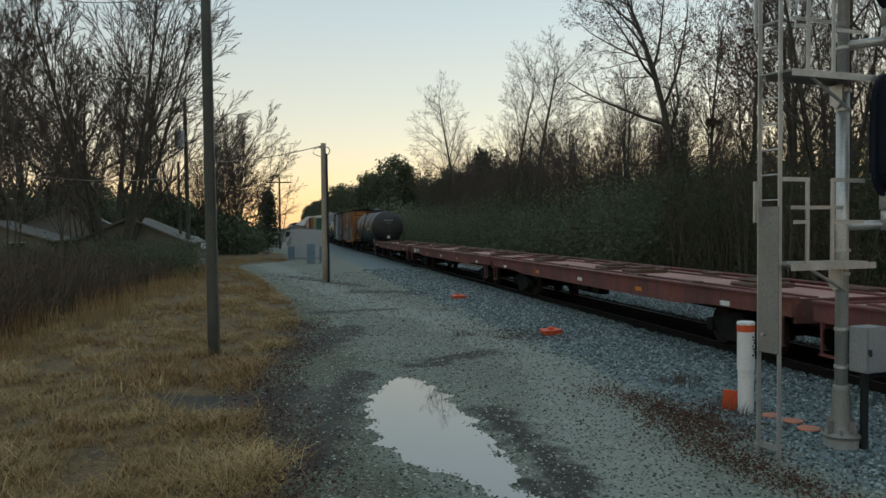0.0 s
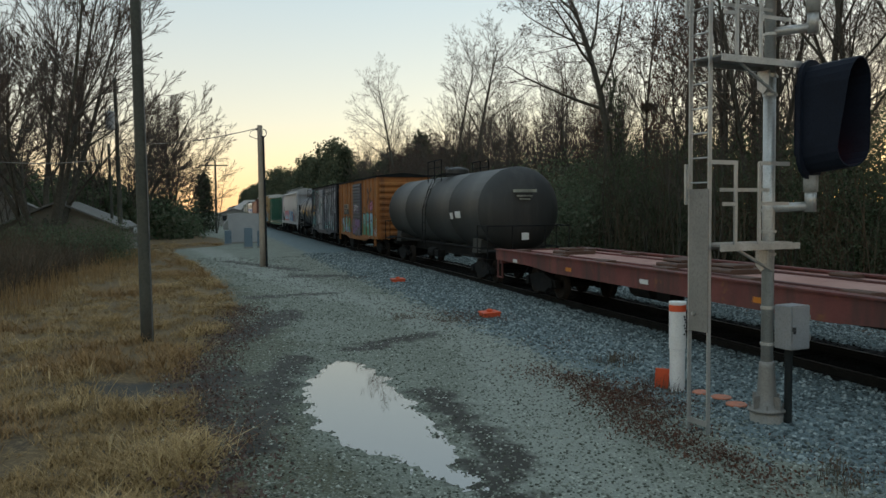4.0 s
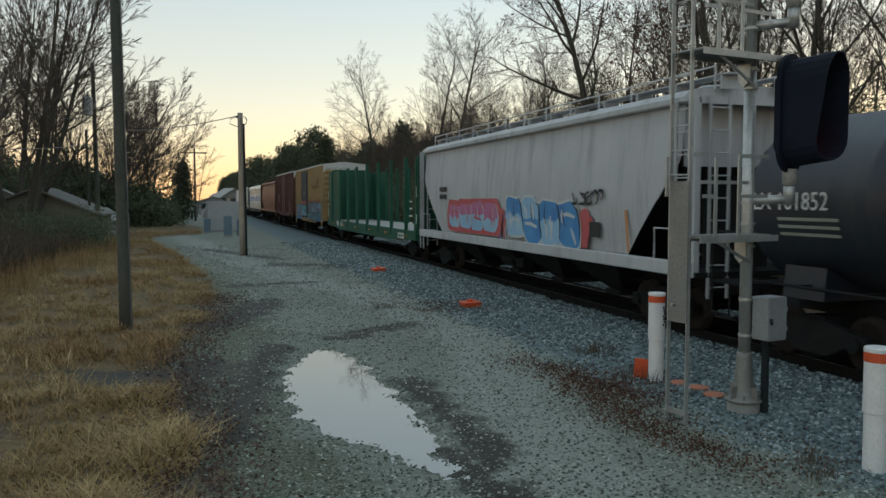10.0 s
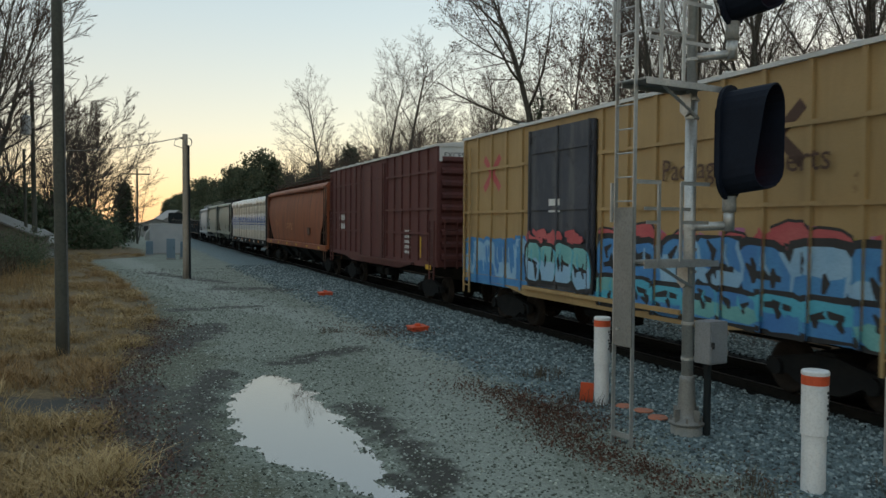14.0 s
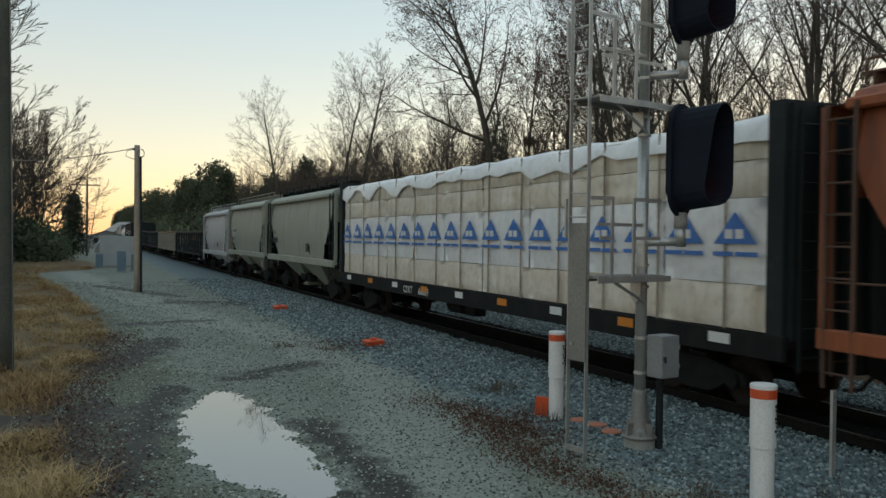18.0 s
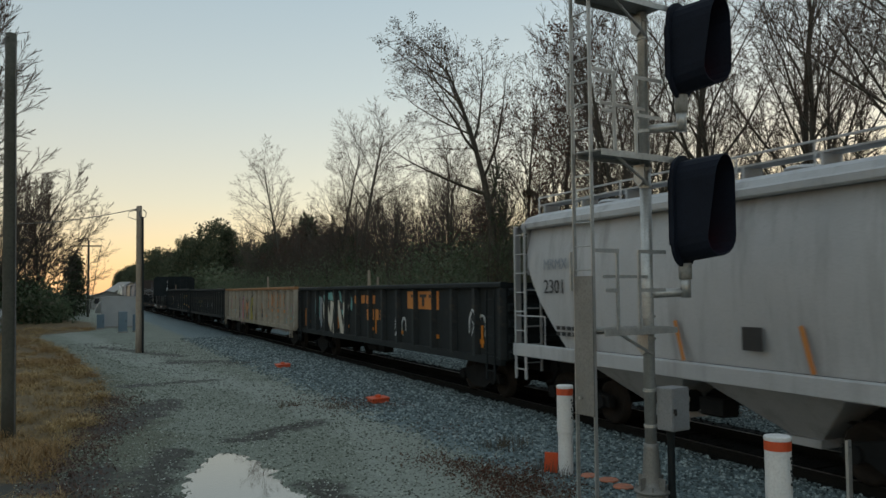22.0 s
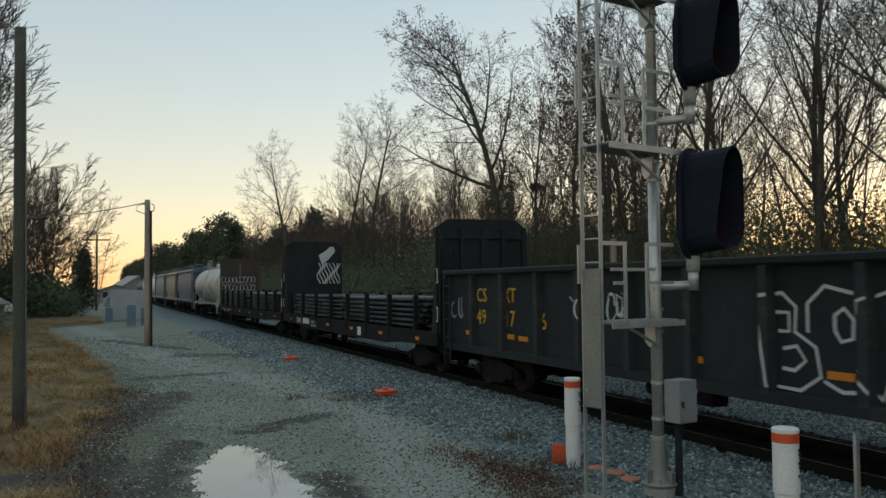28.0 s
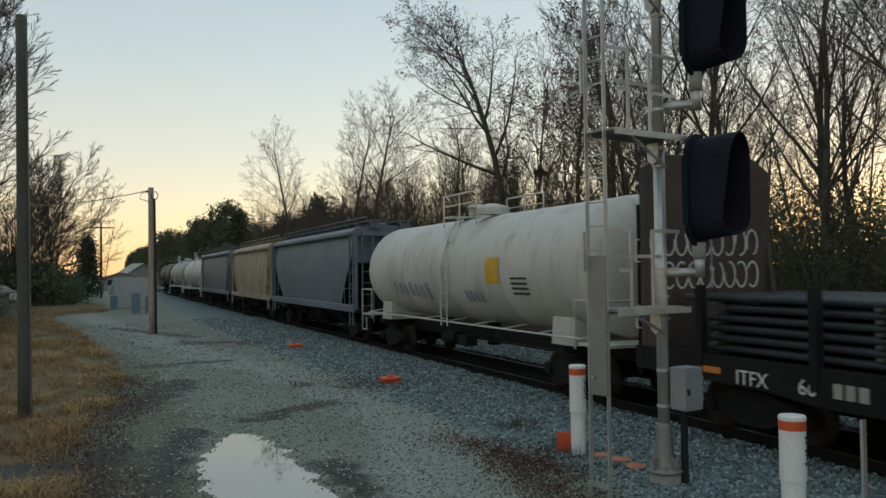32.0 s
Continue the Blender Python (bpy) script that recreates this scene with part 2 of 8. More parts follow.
# paler copy of the gondola paint: light on the ribs, put into colour
GON_PALE = surf("chalky_lit_rib_paint", (0.40, 0.37, 0.31), (0.33, 0.30, 0.245), 0.9, 0.7, 0, 0.2, spots=(0.14, 0.09, 0.06), streak=(0.2, 0.16, 0.12))
HOPPER_CREAM = surf("rust_streaked_cream_paint", (0.42, 0.38, 0.30), (0.30, 0.24, 0.17), 0.5, 0.6, 0, 0.08, spots=(0.16, 0.09, 0.05), streak=(0.17, 0.11, 0.07), streak_at=(0.42, 0.65))
POLE_WOOD = surf("weathered_pole_wood", (0.045, 0.048, 0.038), (0.075, 0.076, 0.06), 2.0, 0.85, 0, 0.6, fine=18.0, streak=(0.06, 0.05, 0.04))
POLE_PALE = surf("pale_grey_pole_wood", (0.26, 0.21, 0.16), (0.34, 0.29, 0.23), 2.0, 0.85, 0, 0.6, fine=18.0, streak=(0.12, 0.09, 0.07))
CABLE = surf("weathered_cable", (0.10, 0.10, 0.10), (0.16, 0.16, 0.16), 5.0, 0.6, 0, 0)
CONCRETE = surf("grey_concrete", (0.26, 0.26, 0.24), (0.34, 0.33, 0.31), 3.0, 0.85, 0, 0.3)
CABINET = surf("pale_grey_cabinet_metal", (0.40, 0.42, 0.43), (0.34, 0.36, 0.37), 1.5, 0.5, 0.2, 0.05)
CAB_BLUE = surf("blue_grey_cabinet_metal", (0.12, 0.19, 0.24), (0.16, 0.22, 0.27), 1.5, 0.5, 0.1, 0.05)
RAIL_SIDE = surf("rusty_rail_web", (0.009, 0.009, 0.008), (0.018, 0.016, 0.014), 6.0, 0.85, 0.0, 0.2, spec=0.08)
# oily ballast made near-black: the train's shade is put into its colour
OILY_SHADE = surf("oily_shaded_ballast", (0.012, 0.012, 0.012), (0.028, 0.027, 0.025), 5.0, 0.9, 0, 0.8, fine=24.0, spec=0.08)
RAIL_TOP = surf("worn_rail_steel", (0.14, 0.12, 0.11), (0.22, 0.20, 0.19), 6.0, 0.35, 0.8, 0.05)
TIE = surf("creosote_tie_wood", (0.013, 0.012, 0.011), (0.026, 0.023, 0.02), 4.0, 0.9, 0, 0.5, spec=0.08)
SIDING = surf("pale_house_siding", (0.285, 0.279, 0.26), (0.236, 0.229, 0.217), 1.0, 0.7, 0, 0.1)
TAN_WALL = surf("grey_tan_shed_wall", (0.15, 0.135, 0.105), (0.115, 0.105, 0.082), 1.0, 0.7, 0, 0.1)
SHINGLE = surf("grey_shingle_roof", (0.13, 0.13, 0.12), (0.19, 0.185, 0.17), 1.5, 0.9, 0, 0.4)
ROOF_PALE = surf("pale_tarp_roof", (0.21, 0.21, 0.196), (0.168, 0.168, 0.154), 1.0, 0.8, 0, 0.2)
WINDOW_DARK = surf("dark_window_glass", (0.02, 0.025, 0.03), (0.03, 0.035, 0.04), 1.0, 0.1, 0, 0)
BARK = surf("grey_brown_bark", (0.058, 0.054, 0.044), (0.105, 0.097, 0.078), 6.0, 0.9, 0, 0.5, fine=30.0, spec=0.15)
TWIG = surf("grey_twig_bark", (0.082, 0.066, 0.056), (0.13, 0.104, 0.088), 3.0, 0.9, 0, 0, spec=0.15)
IVY = island("ivy_leaves", [(0.014, 0.03, 0.012), (0.035, 0.06, 0.02), (0.05, 0.075, 0.028)], 0.55)
# needle greens lightened: the haze before far evergreens is in the colour
PINE_LEAF = island("hazed_pine_needles", [(0.045, 0.06, 0.038), (0.075, 0.092, 0.056), (0.115, 0.122, 0.08)], 0.85, 0.15, 0.35)
DEAD_LEAF = island("rusty_dead_leaves", [(0.055, 0.026, 0.018), (0.11, 0.046, 0.028), (0.085, 0.05, 0.034)], 0.85)
UNDER = island("evergreen_undergrowth", [(0.05, 0.075, 0.042), (0.085, 0.118, 0.068), (0.118, 0.142, 0.088), (0.13, 0.13, 0.092)], 0.85, 0.15, 0.4)
# paler copy of the undergrowth greens, with distance haze mixed into the colour
UNDER_HAZED = island("hazed_grey_green_shrubs", [(0.075, 0.105, 0.062), (0.115, 0.15, 0.092), (0.15, 0.178, 0.115), (0.16, 0.16, 0.118)], 0.85, 0.15, 0.4)
LITTER = island("dark_leaf_litter", [(0.06, 0.036, 0.03), (0.12, 0.07, 0.058), (0.095, 0.066, 0.056), (0.16, 0.10, 0.085)], 0.85)
GRASS_DRY = island("dry_straw_grass", [(0.13, 0.082, 0.034), (0.30, 0.19, 0.078), (0.22, 0.148, 0.068), (0.44, 0.295, 0.135)], 0.85, 0.15)
GRASS_RUST = island("rust_brown_grass", [(0.16, 0.095, 0.04), (0.32, 0.19, 0.078), (0.26, 0.175, 0.085)], 0.85)
BRUSH = island("bare_brown_brush", [(0.062, 0.05, 0.036), (0.115, 0.08, 0.055), (0.085, 0.08, 0.055)], 0.9, 0.15)
STONE = island("ballast_stone", [(0.046, 0.06, 0.062), (0.096, 0.125, 0.129), (0.165, 0.208, 0.212), (0.35, 0.41, 0.405)], 0.8, 0.25)
GRAVEL = island("road_gravel_stone", [(0.046, 0.05, 0.038), (0.092, 0.102, 0.082), (0.19, 0.208, 0.176), (0.41, 0.44, 0.385)], 0.85, 0.2)
GRASS_PALE = island("bleached_straw_grass", [(0.26, 0.175, 0.078), (0.38, 0.265, 0.122), (0.52, 0.385, 0.2)], 0.85, 0.15)


# ---- mesh building ----
class Mesh:
    def __init__(self):
        self.v, self.f = [], []

    def poly(self, pts):
        n = len(self.v)
        self.v += [tuple(p) for p in pts]
        self.f.append(tuple(range(n, n + len(pts))))
        return self

    def box(self, x0, x1, y0, y1, z0, z1, c=0.0):
        """A box; c chamfers its upright and long edges a little."""
        if c <= 0:
            n = len(self.v)
            self.v += [(x, y, z) for z in (z0, z1) for y in (y0, y1) for x in (x0, x1)]
            self.f += [(n, n + 2, n + 3, n + 1), (n + 4, n + 5, n + 7, n + 6), (n, n + 1, n + 5, n + 4), (n + 2, n + 6, n + 7, n + 3), (n, n + 4, n + 6, n + 2), (n + 1, n + 3, n + 7, n + 5)]
            return self
        prof = [(x0 + c, z0), (x1 - c, z0), (x1, z0 + c), (x1, z1 - c), (x1 - c, z1), (x0 + c, z1), (x0, z1 - c), (x0, z0 + c)]
        return self.prism(prof, y0, y1)

    def prism(self, prof, y0, y1):
        """A profile of (x, z), counter-clockwise seen from -y, drawn out along y."""
        n, k = len(self.v), len(prof)
        self.v += [(x, y0, z) for x, z in prof] + [(x, y1, z) for x, z in prof]
        self.f += [tuple(range(n, n + k)), tuple(range(n + 2 * k - 1, n + k - 1, -1))]
        self.f += [(n + (i + 1) % k, n + i, n + k + i, n + k + (i + 1) % k) for i in range(k)]
        return self

    def side(self, prof, x0, x1):
        """A profile of (y, z) drawn out along x."""
        n, k = len(self.v), len(prof)
        self.v += [(x0, y, z) for y, z in prof] + [(x1, y, z) for y, z in prof]
        self.f += [tuple(range(n + k - 1, n - 1, -1)), tuple(range(n + k, n + 2 * k))]
        self.f += [(n + i, n + (i + 1) % k, n + k + (i + 1) % k, n + k + i) for i in range(k)]
        return self

    def tube(self, path, radii, k=6, caps=True):
        """A round bar along points, with a radius at each."""
        n = len(self.v)
        path = [Vector(p) for p in path]
        if not hasattr(radii, "__len__"):
            radii = [radii] * len(path)
        for i, p in enumerate(path):
            d = (path[min(i + 1, len(path) - 1)] - path[max(i - 1, 0)]).normalized()
            a = d.cross(Vector((0, 0, 1)) if abs(d.z) < 0.9 else Vector((1, 0, 0))).normalized()
            b = d.cross(a)
            for j in range(k):
                w = 2 * math.pi * j / k
                self.v.append(tuple(p + (a * math.cos(w) + b * math.sin(w)) * radii[i]))
        for i in range(len(path) - 1):
            for j in range(k):
                j2 = (j + 1) % k
                self.f.append((n + i * k + j, n + i * k + j2, n + (i + 1) * k + j2, n + (i + 1) * k + j))
        if caps:
            self.f.append(tuple(range(n + k - 1, n - 1, -1)))
            m = n + (len(path) - 1) * k
            self.f.append(tuple(range(m, m + k)))
        return self

    def lathe(self, prof, k=16, centre=(0, 0)):
        """Turn (radius, z) pairs about the upright axis."""
        n = len(self.v)
        for r, z in prof:
            for j in range(k):
                w = 2 * math.pi * j / k
                self.v.append((centre[0] + r * math.cos(w), centre[1] + r * math.sin(w), z))
        for i in range(len(prof) - 1):
            for j in range(k):
                j2 = (j + 1) % k
                self.f.append((n + i * k + j, n + i * k + j2, n + (i + 1) * k + j2, n + (i + 1) * k + j))
        self.f.append(tuple(range(n + k - 1, n - 1, -1)))
        m = n + (len(prof) - 1) * k
        self.f.append(tuple(range(m, m + k)))
        return self

    def data(self, name, material, smooth=False):
        me = bpy.data.meshes.new(name)
        me.from_pydata(self.v, [], self.f)
        me.materials.append(material)
        if smooth:
            me.polygons.foreach_set("use_smooth", [True] * len(me.polygons))
        me.update()
        return me


def part(name, mesh, material, parent=None, label="", smooth=False, at=None):
    """Links a mesh as one object under a thing or a part."""
    me = mesh.data(name, material, smooth) if isinstance(mesh, Mesh) else mesh
    ob = new(name, me)
    if parent is not None:
        ob.parent = parent
    if at is not None:
        ob.matrix_basis = at
    if label:
        tagged(ob, label)
    return ob


def thing(name, label, category, at=None, group="", kind=""):
    ob = new(name)
    ob.empty_display_size = 0.2
    if at is not None:
        ob.matrix_basis = at
    return tagged(ob, label, category, group, kind)


def solo(name, mesh, material, label, category, group="", kind="", smooth=False, at=None):
    return tagged(part(name, mesh, material, None, "", smooth, at), label, category, group, kind)


def smooth_by_angle(ob, deg=40):
    me = ob.data
    me.polygons.foreach_set("use_smooth", [True] * len(me.polygons))
    bm = bmesh.new()
    bm.from_mesh(me)
    for e in bm.edges:
        if len(e.link_faces) == 2 and e.calc_face_angle(0) > radians(deg):
            e.smooth = False
    bm.to_mesh(me)
    bm.free()
    return ob


def letters(text, size, parent, material, at, name="lettering", squeeze=1.0):
    """Flat lettering with the built-in font, as a mesh part."""
    cu = bpy.data.curves.new(name, "FONT")
    cu.body, cu.size, cu.extrude, cu.resolution_u = text, size, 0.002, 2
    tmp = new(name, cu)
    dg = bpy.context.evaluated_depsgraph_get()
    me = bpy.data.meshes.new_from_object(tmp.evaluated_get(dg))
    bpy.data.objects.remove(tmp)
    bpy.data.curves.remove(cu)
    me.materials.clear()
    me.materials.append(material)
    me.transform(Matrix.Diagonal((squeeze, 1, 1, 1)))
    return part(name, me, material, parent, "", False, at)


# lettering on the car side that faces -x: reads along -y
def on_side(x, y, z):
    return Matrix(((0, 0, -1, x), (-1, 0, 0, y), (0, 1, 0, z), (0, 0, 0, 1)))


# lettering on the leading end, that faces -y: reads along +x
def on_end(x, y, z):
    return Matrix(((1, 0, 0, x), (0, 0, -1, y), (0, 1, 0, z), (0, 0, 0, 1)))

# ---- ground: one sheet of gravel yard, ballast and dry grass ----
PUDDLE = [(-0.95, 15.6), (-1.33, 14.4), (-1.4, 13.0), (-1.12, 11.2), (-0.63, 9.87), (-0.12, 9.3), (0.39, 8.5), (0.81, 7.87), (1.1, 8.0), (0.9, 9.2), (0.72, 10.7), (0.45, 12.0), (0.3, 12.9), (-0.05, 14.3), (-0.5, 15.35)]
GRASS_EDGE = [(4.0, -1.2), (8.9, -1.9), (10.5, -2.3), (12.3, -2.9), (13.7, -3.35), (17.2, -3.45), (23, -4.15), (29.8, -5.6), (38, -8.2), (47, -10.9), (57, -14.6), (62, -15.6), (68, -13.4), (76, -14.2), (110, -26), (3000, -900)]


def inside(x, y):
    """Signed distance to the puddle's edge, positive within."""
    hit, best, n = False, 1e9, len(PUDDLE)
    for i in range(n):
        (ax, ay), (bx, by) = PUDDLE[i], PUDDLE[(i + 1) % n]
        if (ay > y) != (by > y) and x < ax + (y - ay) / (by - ay) * (bx - ax):
            hit = not hit
        px, py = bx - ax, by - ay
        u = max(0, min(1, ((x - ax) * px + (y - ay) * py) / (px * px + py * py)))
        best = min(best, math.hypot(x - ax - u * px, y - ay - u * py))
    return best if hit else -best


def grass_x(y):
    return float(np.interp(y, [p[0] for p in GRASS_EDGE], [p[1] for p in GRASS_EDGE]))


def lat_of(x, y):
    return x * NX + y * NY


def ground_z(x, y):
    z = 0.018 * noise.noise((x * 0.9, y * 0.9, 0)) + 0.01 * noise.noise((x * 3.1, y * 3.1, 4))
    if -3 < x < 3 and 6 < y < 18:
        d = inside(x, y) + 0.13 + 0.2 * noise.noise((x * 2.3, y * 2.3, 7)) + 0.16 * noise.noise((x * 6, y * 6, 2))
        z = 0.35 * z + 0.012 - 0.05 * max(-0.6, min(1.0, d / 0.45))
    g = grass_x(y) - x
    if g > 0:
        z += 0.10 * min(1, g / 1.5) + 0.05 * noise.noise((x * 0.5, y * 0.5, 9))
    lat = lat_of(x, y)
    if 8.2 < lat < 9.8:
        z += 0.035 * min(1, (lat - 8.2) / 0.8)
    elif 9.8 <= lat < 12.6:
        z = -0.04
    if math.hypot(x, y) > 200:
        z = 0.0
    return z


def lines(spans):
    out = []
    for a, b, step in spans:
        out += list(np.arange(a, b - 1e-6, step))
    return out + [spans[-1][1]]


MUD = [(-4.6, 12.7, -2.6, 13.4, 0.55), (-4.6, 35.4, -0.3, 34.1, 0.4), (-2.6, 6.5, -2.75, 14.5, 0.3), (-4.2, 36.5, 0.6, 34.5, 0.5), (-9.0, 47.0, -4.0, 39.0, 0.5), (-5.5, 16.4, -6.8, 17.2, 0.4), (-2.0, 28, -4.5, 27, 0.4), (1.4, 8.5, 0.7, 12.5, 0.25), (-1.8, 15.5, -1.6, 9.5, 0.3), (-2.2, 11.0, -2.3, 6.0, 0.45), (1.5, 6.3, 0.9, 9.0, 0.3), (-0.5, 16.4, 1.0, 18.4, 0.35), (-3.2, 18.5, -2.6, 23.0, 0.5), (-3.5, 35.6, 1.2, 34.0, 0.35)]


def muddy(x, y):
    best = -4.0
    for ax, ay, bx, by, w in MUD:
        px, py = bx - ax, by - ay
        u = max(0, min(1, ((x - ax) * px + (y - ay) * py) / (px * px + py * py)))
        best = max(best, 0.5 + (w - math.hypot(x - ax - u * px, y - ay - u * py)) / 0.5)
    return best


WORN = [(2.6, 4.0), (1.9, 9.0), (2.5, 16.3), (0.7, 22.6), (-4.1, 33.7), (-9.0, 48.0), (-18.0, 75.0)]


def worn(x, y):
    best = 9.0
    for (ax, ay), (bx, by) in zip(WORN, WORN[1:]):
        px, py = bx - ax, by - ay
        u = max(0, min(1, ((x - ax) * px + (y - ay) * py) / (px * px + py * py)))
        best = min(best, math.hypot(x - ax - u * px, y - ay - u * py))
    return 0.5 + (0.9 - best) / 1.1


gx = [-2500, -1200, -600, -300, -150, -90, -60] + lines([(-40, -16, 2.0), (-16, -6, 0.5), (-6, -2, 0.25), (-2, 1.6, 0.085), (1.6, 10, 0.25), (10, 16, 0.5), (16, 30, 1.5)]) + [60, 120, 250, 600, 1200, 2500]
gy = [-2500, -800, -300, -120, -50, -20] + lines([(-8, 5, 1.5), (5, 7.2, 0.25), (7.2, 16.4, 0.1), (16.4, 30, 0.35), (30, 70, 1.0)]) + [80, 100, 130, 170, 220, 300, 450, 700, 1200, 2500]
gv = [(x, y, ground_z(x, y)) for y in gy for x in gx]
nxs = len(gx)
gf = [(j * nxs + i, j * nxs + i + 1, (j + 1) * nxs + i + 1, (j + 1) * nxs + i) for j in range(len(gy) - 1) for i in range(nxs - 1)]
gm = bpy.data.meshes.new("ground")
gm.from_pydata(gv, [], gf)
gm.polygons.foreach_set("use_smooth", [True] * len(gf))
for nm, fn in (("grass", lambda x, y: (grass_x(y) - x) / 1.2 + 0.5), ("ballast", lambda x, y: (lat_of(x, y) - 6.25) / 1.0 + 0.5), ("beyond", lambda x, y: (lat_of(x, y) - 13.7) / 1.2 + 0.5), ("mud", muddy), ("worn", worn), ("verge", lambda x, y: 0.5 + (1.5 - (x - grass_x(y))) / 1.4 - 0.05 * max(0, y - 18))):
    at = gm.attributes.new(nm, "FLOAT", "POINT")
    at.data.foreach_set("value", [max(-4.0, min(5.0, fn(v[0], v[1]))) for v in gv])


def ground_material():
    m, t, b = nodes_of("ground_gravel_and_soil")
    co = t.nodes.new("ShaderNodeTexCoord").outputs["Object"]

    def mask(name, wobble, scale):
        a = t.nodes.new("ShaderNodeAttribute")
        a.attribute_name = name
        ad = add(t, "ShaderNodeMath", operation="ADD")
        sub = ramp(t, noise_node(t, co, scale, 5.0, 0.65), 0.2, 0.8)
        mul = add(t, "ShaderNodeMath", operation="MULTIPLY_ADD")
        t.links.new(sub, mul.inputs[0])
        mul.inputs[1].default_value, mul.inputs[2].default_value = 2 * wobble, -wobble
        t.links.new(a.outputs["Fac"], ad.inputs[0])
        t.links.new(mul.outputs[0], ad.inputs[1])
        return ramp(t, ad.outputs[0], 0.25, 0.75)

    vor = t.nodes.new("ShaderNodeTexVoronoi")
    vor.inputs["Scale"].default_value = 44.0
    t.links.new(co, vor.inputs["Vector"])
    grit = vor.outputs["Color"]
    bw = t.nodes.new("ShaderNodeRGBToBW")
    t.links.new(grit, bw.inputs[0])
    road = mix(t, ramp(t, noise_node(t, co, 0.35, 5.0), 0.35, 0.65), (0.135, 0.152, 0.122), (0.178, 0.196, 0.162))
    road = mix(t, mask("worn", 0.6, 0.7), road, (0.222, 0.242, 0.21))
    road = mix(t, ramp(t, noise_node(t, co, 2.2, 6.0, 0.7), 0.55, 0.8), road, (0.11, 0.12, 0.092))
    road = mix(t, mask("verge", 0.8, 0.8), road, (0.078, 0.082, 0.054))
    road = mix(t, ramp(t, bw.outputs[0], 0.5, 1.1), road, (0.30, 0.322, 0.275))
    road = mix(t, ramp(t, noise_node(t, co, 60.0, 3.0, 0.8), 0.52, 0.76), road, (0.048, 0.053, 0.04))
    damp = ramp(t, noise_node(t, co, 0.9, 5.0, 0.6, (1.0, 0.35, 1.0)), 0.64, 0.82)
    road = mix(t, damp, road, (0.085, 0.09, 0.072))
    bal = mix(t, ramp(t, bw.outputs[0], 0.1, 0.9), (0.0748, 0.1, 0.106), (0.176, 0.232, 0.24))
    soil = mix(t, ramp(t, noise_node(t, co, 1.3, 5.0), 0.35, 0.65), (0.13, 0.09, 0.046), (0.06, 0.045, 0.03))
    soil = mix(t, ramp(t, noise_node(t, co, 14.0, 4.0), 0.4, 0.75), soil, (0.20, 0.145, 0.078))
    leafy = mix(t, ramp(t, noise_node(t, co, 5.0, 5.0), 0.4, 0.6), (0.05, 0.035, 0.022), (0.10, 0.06, 0.035))
    col = mix(t, mask("ballast", 0.7, 1.1), road, bal)
    col = mix(t, mask("grass", 0.9, 1.0), col, soil)
    col = mix(t, mask("beyond", 0.8, 1.0), col, leafy)
    mud = mask("mud", 0.9, 1.6)
    col = mix(t, mud, col, (0.042, 0.04, 0.034))
    t.links.new(col, b.inputs["Base Color"])
    wet = add(t, "ShaderNodeMath", operation="MAXIMUM")
    t.links.new(damp, wet.inputs[0])
    t.links.new(mud, wet.inputs[1])
    t.links.new(ramp(t, wet.outputs[0], 6.0, -1.6), b.inputs["Roughness"])
    b.inputs["Specular IOR Level"].default_value = 0.12
    bump_in(t, b, bw.outputs[0], 0.5, 0.014)
    return m


gm.materials.append(ground_material())
ground = tagged(new("ground", gm), "grey gravel yard with ballast edge and dry grass soil", "ground", kind="structure")

water_m, wtree, wb = nodes_of("still_puddle_water")
wb.inputs["Base Color"].default_value = (0.06, 0.06, 0.052, 1)
wb.inputs["Roughness"].default_value = 0.02
wb.inputs["Specular IOR Level"].default_value = 0.5
wb.inputs["Transmission Weight"].default_value = 0.0
wb.inputs["IOR"].default_value = 3.6
bump_in(wtree, wb, noise_node(wtree, wtree.nodes.new("ShaderNodeTexCoord").outputs["Object"], 3.0, 2.0), 0.004, 0.01)
pw = Mesh()
pw.poly([(-2.2, 7.0, -0.012), (2.0, 7.0, -0.012), (2.0, 16.6, -0.012), (-2.2, 16.6, -0.012)])
part("water", pw, water_m)
tagged(bpy.data.objects["water"], "still rain puddle mirroring the pale evening sky", "puddle", kind="structure")

# ---- track ----
S0, S1 = -14.0, 420.0
track_m = pose(*on_track(0), 0, 0, TH)
for side in (-0.7175, 0.7175):
    prof = [(-0.07, 0.03), (0.07, 0.03), (0.07, 0.045), (0.012, 0.06), (0.012, 0.155), (0.036, 0.165), (0.036, 0.195), (0.03, 0.2), (-0.03, 0.2), (-0.036, 0.195), (-0.036, 0.165), (-0.012, 0.155), (-0.012, 0.06), (-0.07, 0.045)]
    r = Mesh().prism([(x + side, z) for x, z in prof], S0, S1)
    rail = solo("rail", r, RAIL_SIDE, "rusty steel running rail with a worn bright head", "rail", "rails of the track", "structure", at=track_m)
    part("rail_head", Mesh().box(side - 0.029, side + 0.029, S0, S1, 0.2005, 0.2025), RAIL_TOP, rail, "polished running surface")
# strip as wide as the dark under the train, with that shade painted in
solo("track_bed", Mesh().prism([(-0.78, -0.1), (2.1, -0.1), (1.9, 0.01), (-0.7, 0.012)], S0, S1), OILY_SHADE, "oily ballast between the rails, blackened with the train's shade", "track bed", kind="structure", at=track_m)
tie_mesh = Mesh().box(-1.3, 1.3, -0.115, 0.115, -0.12, 0.03, 0.012).data("tie", TIE)
ties = thing("track_ties", "creosoted wooden railway ties half sunk in ballast", "railway ties", track_m, kind="structure")
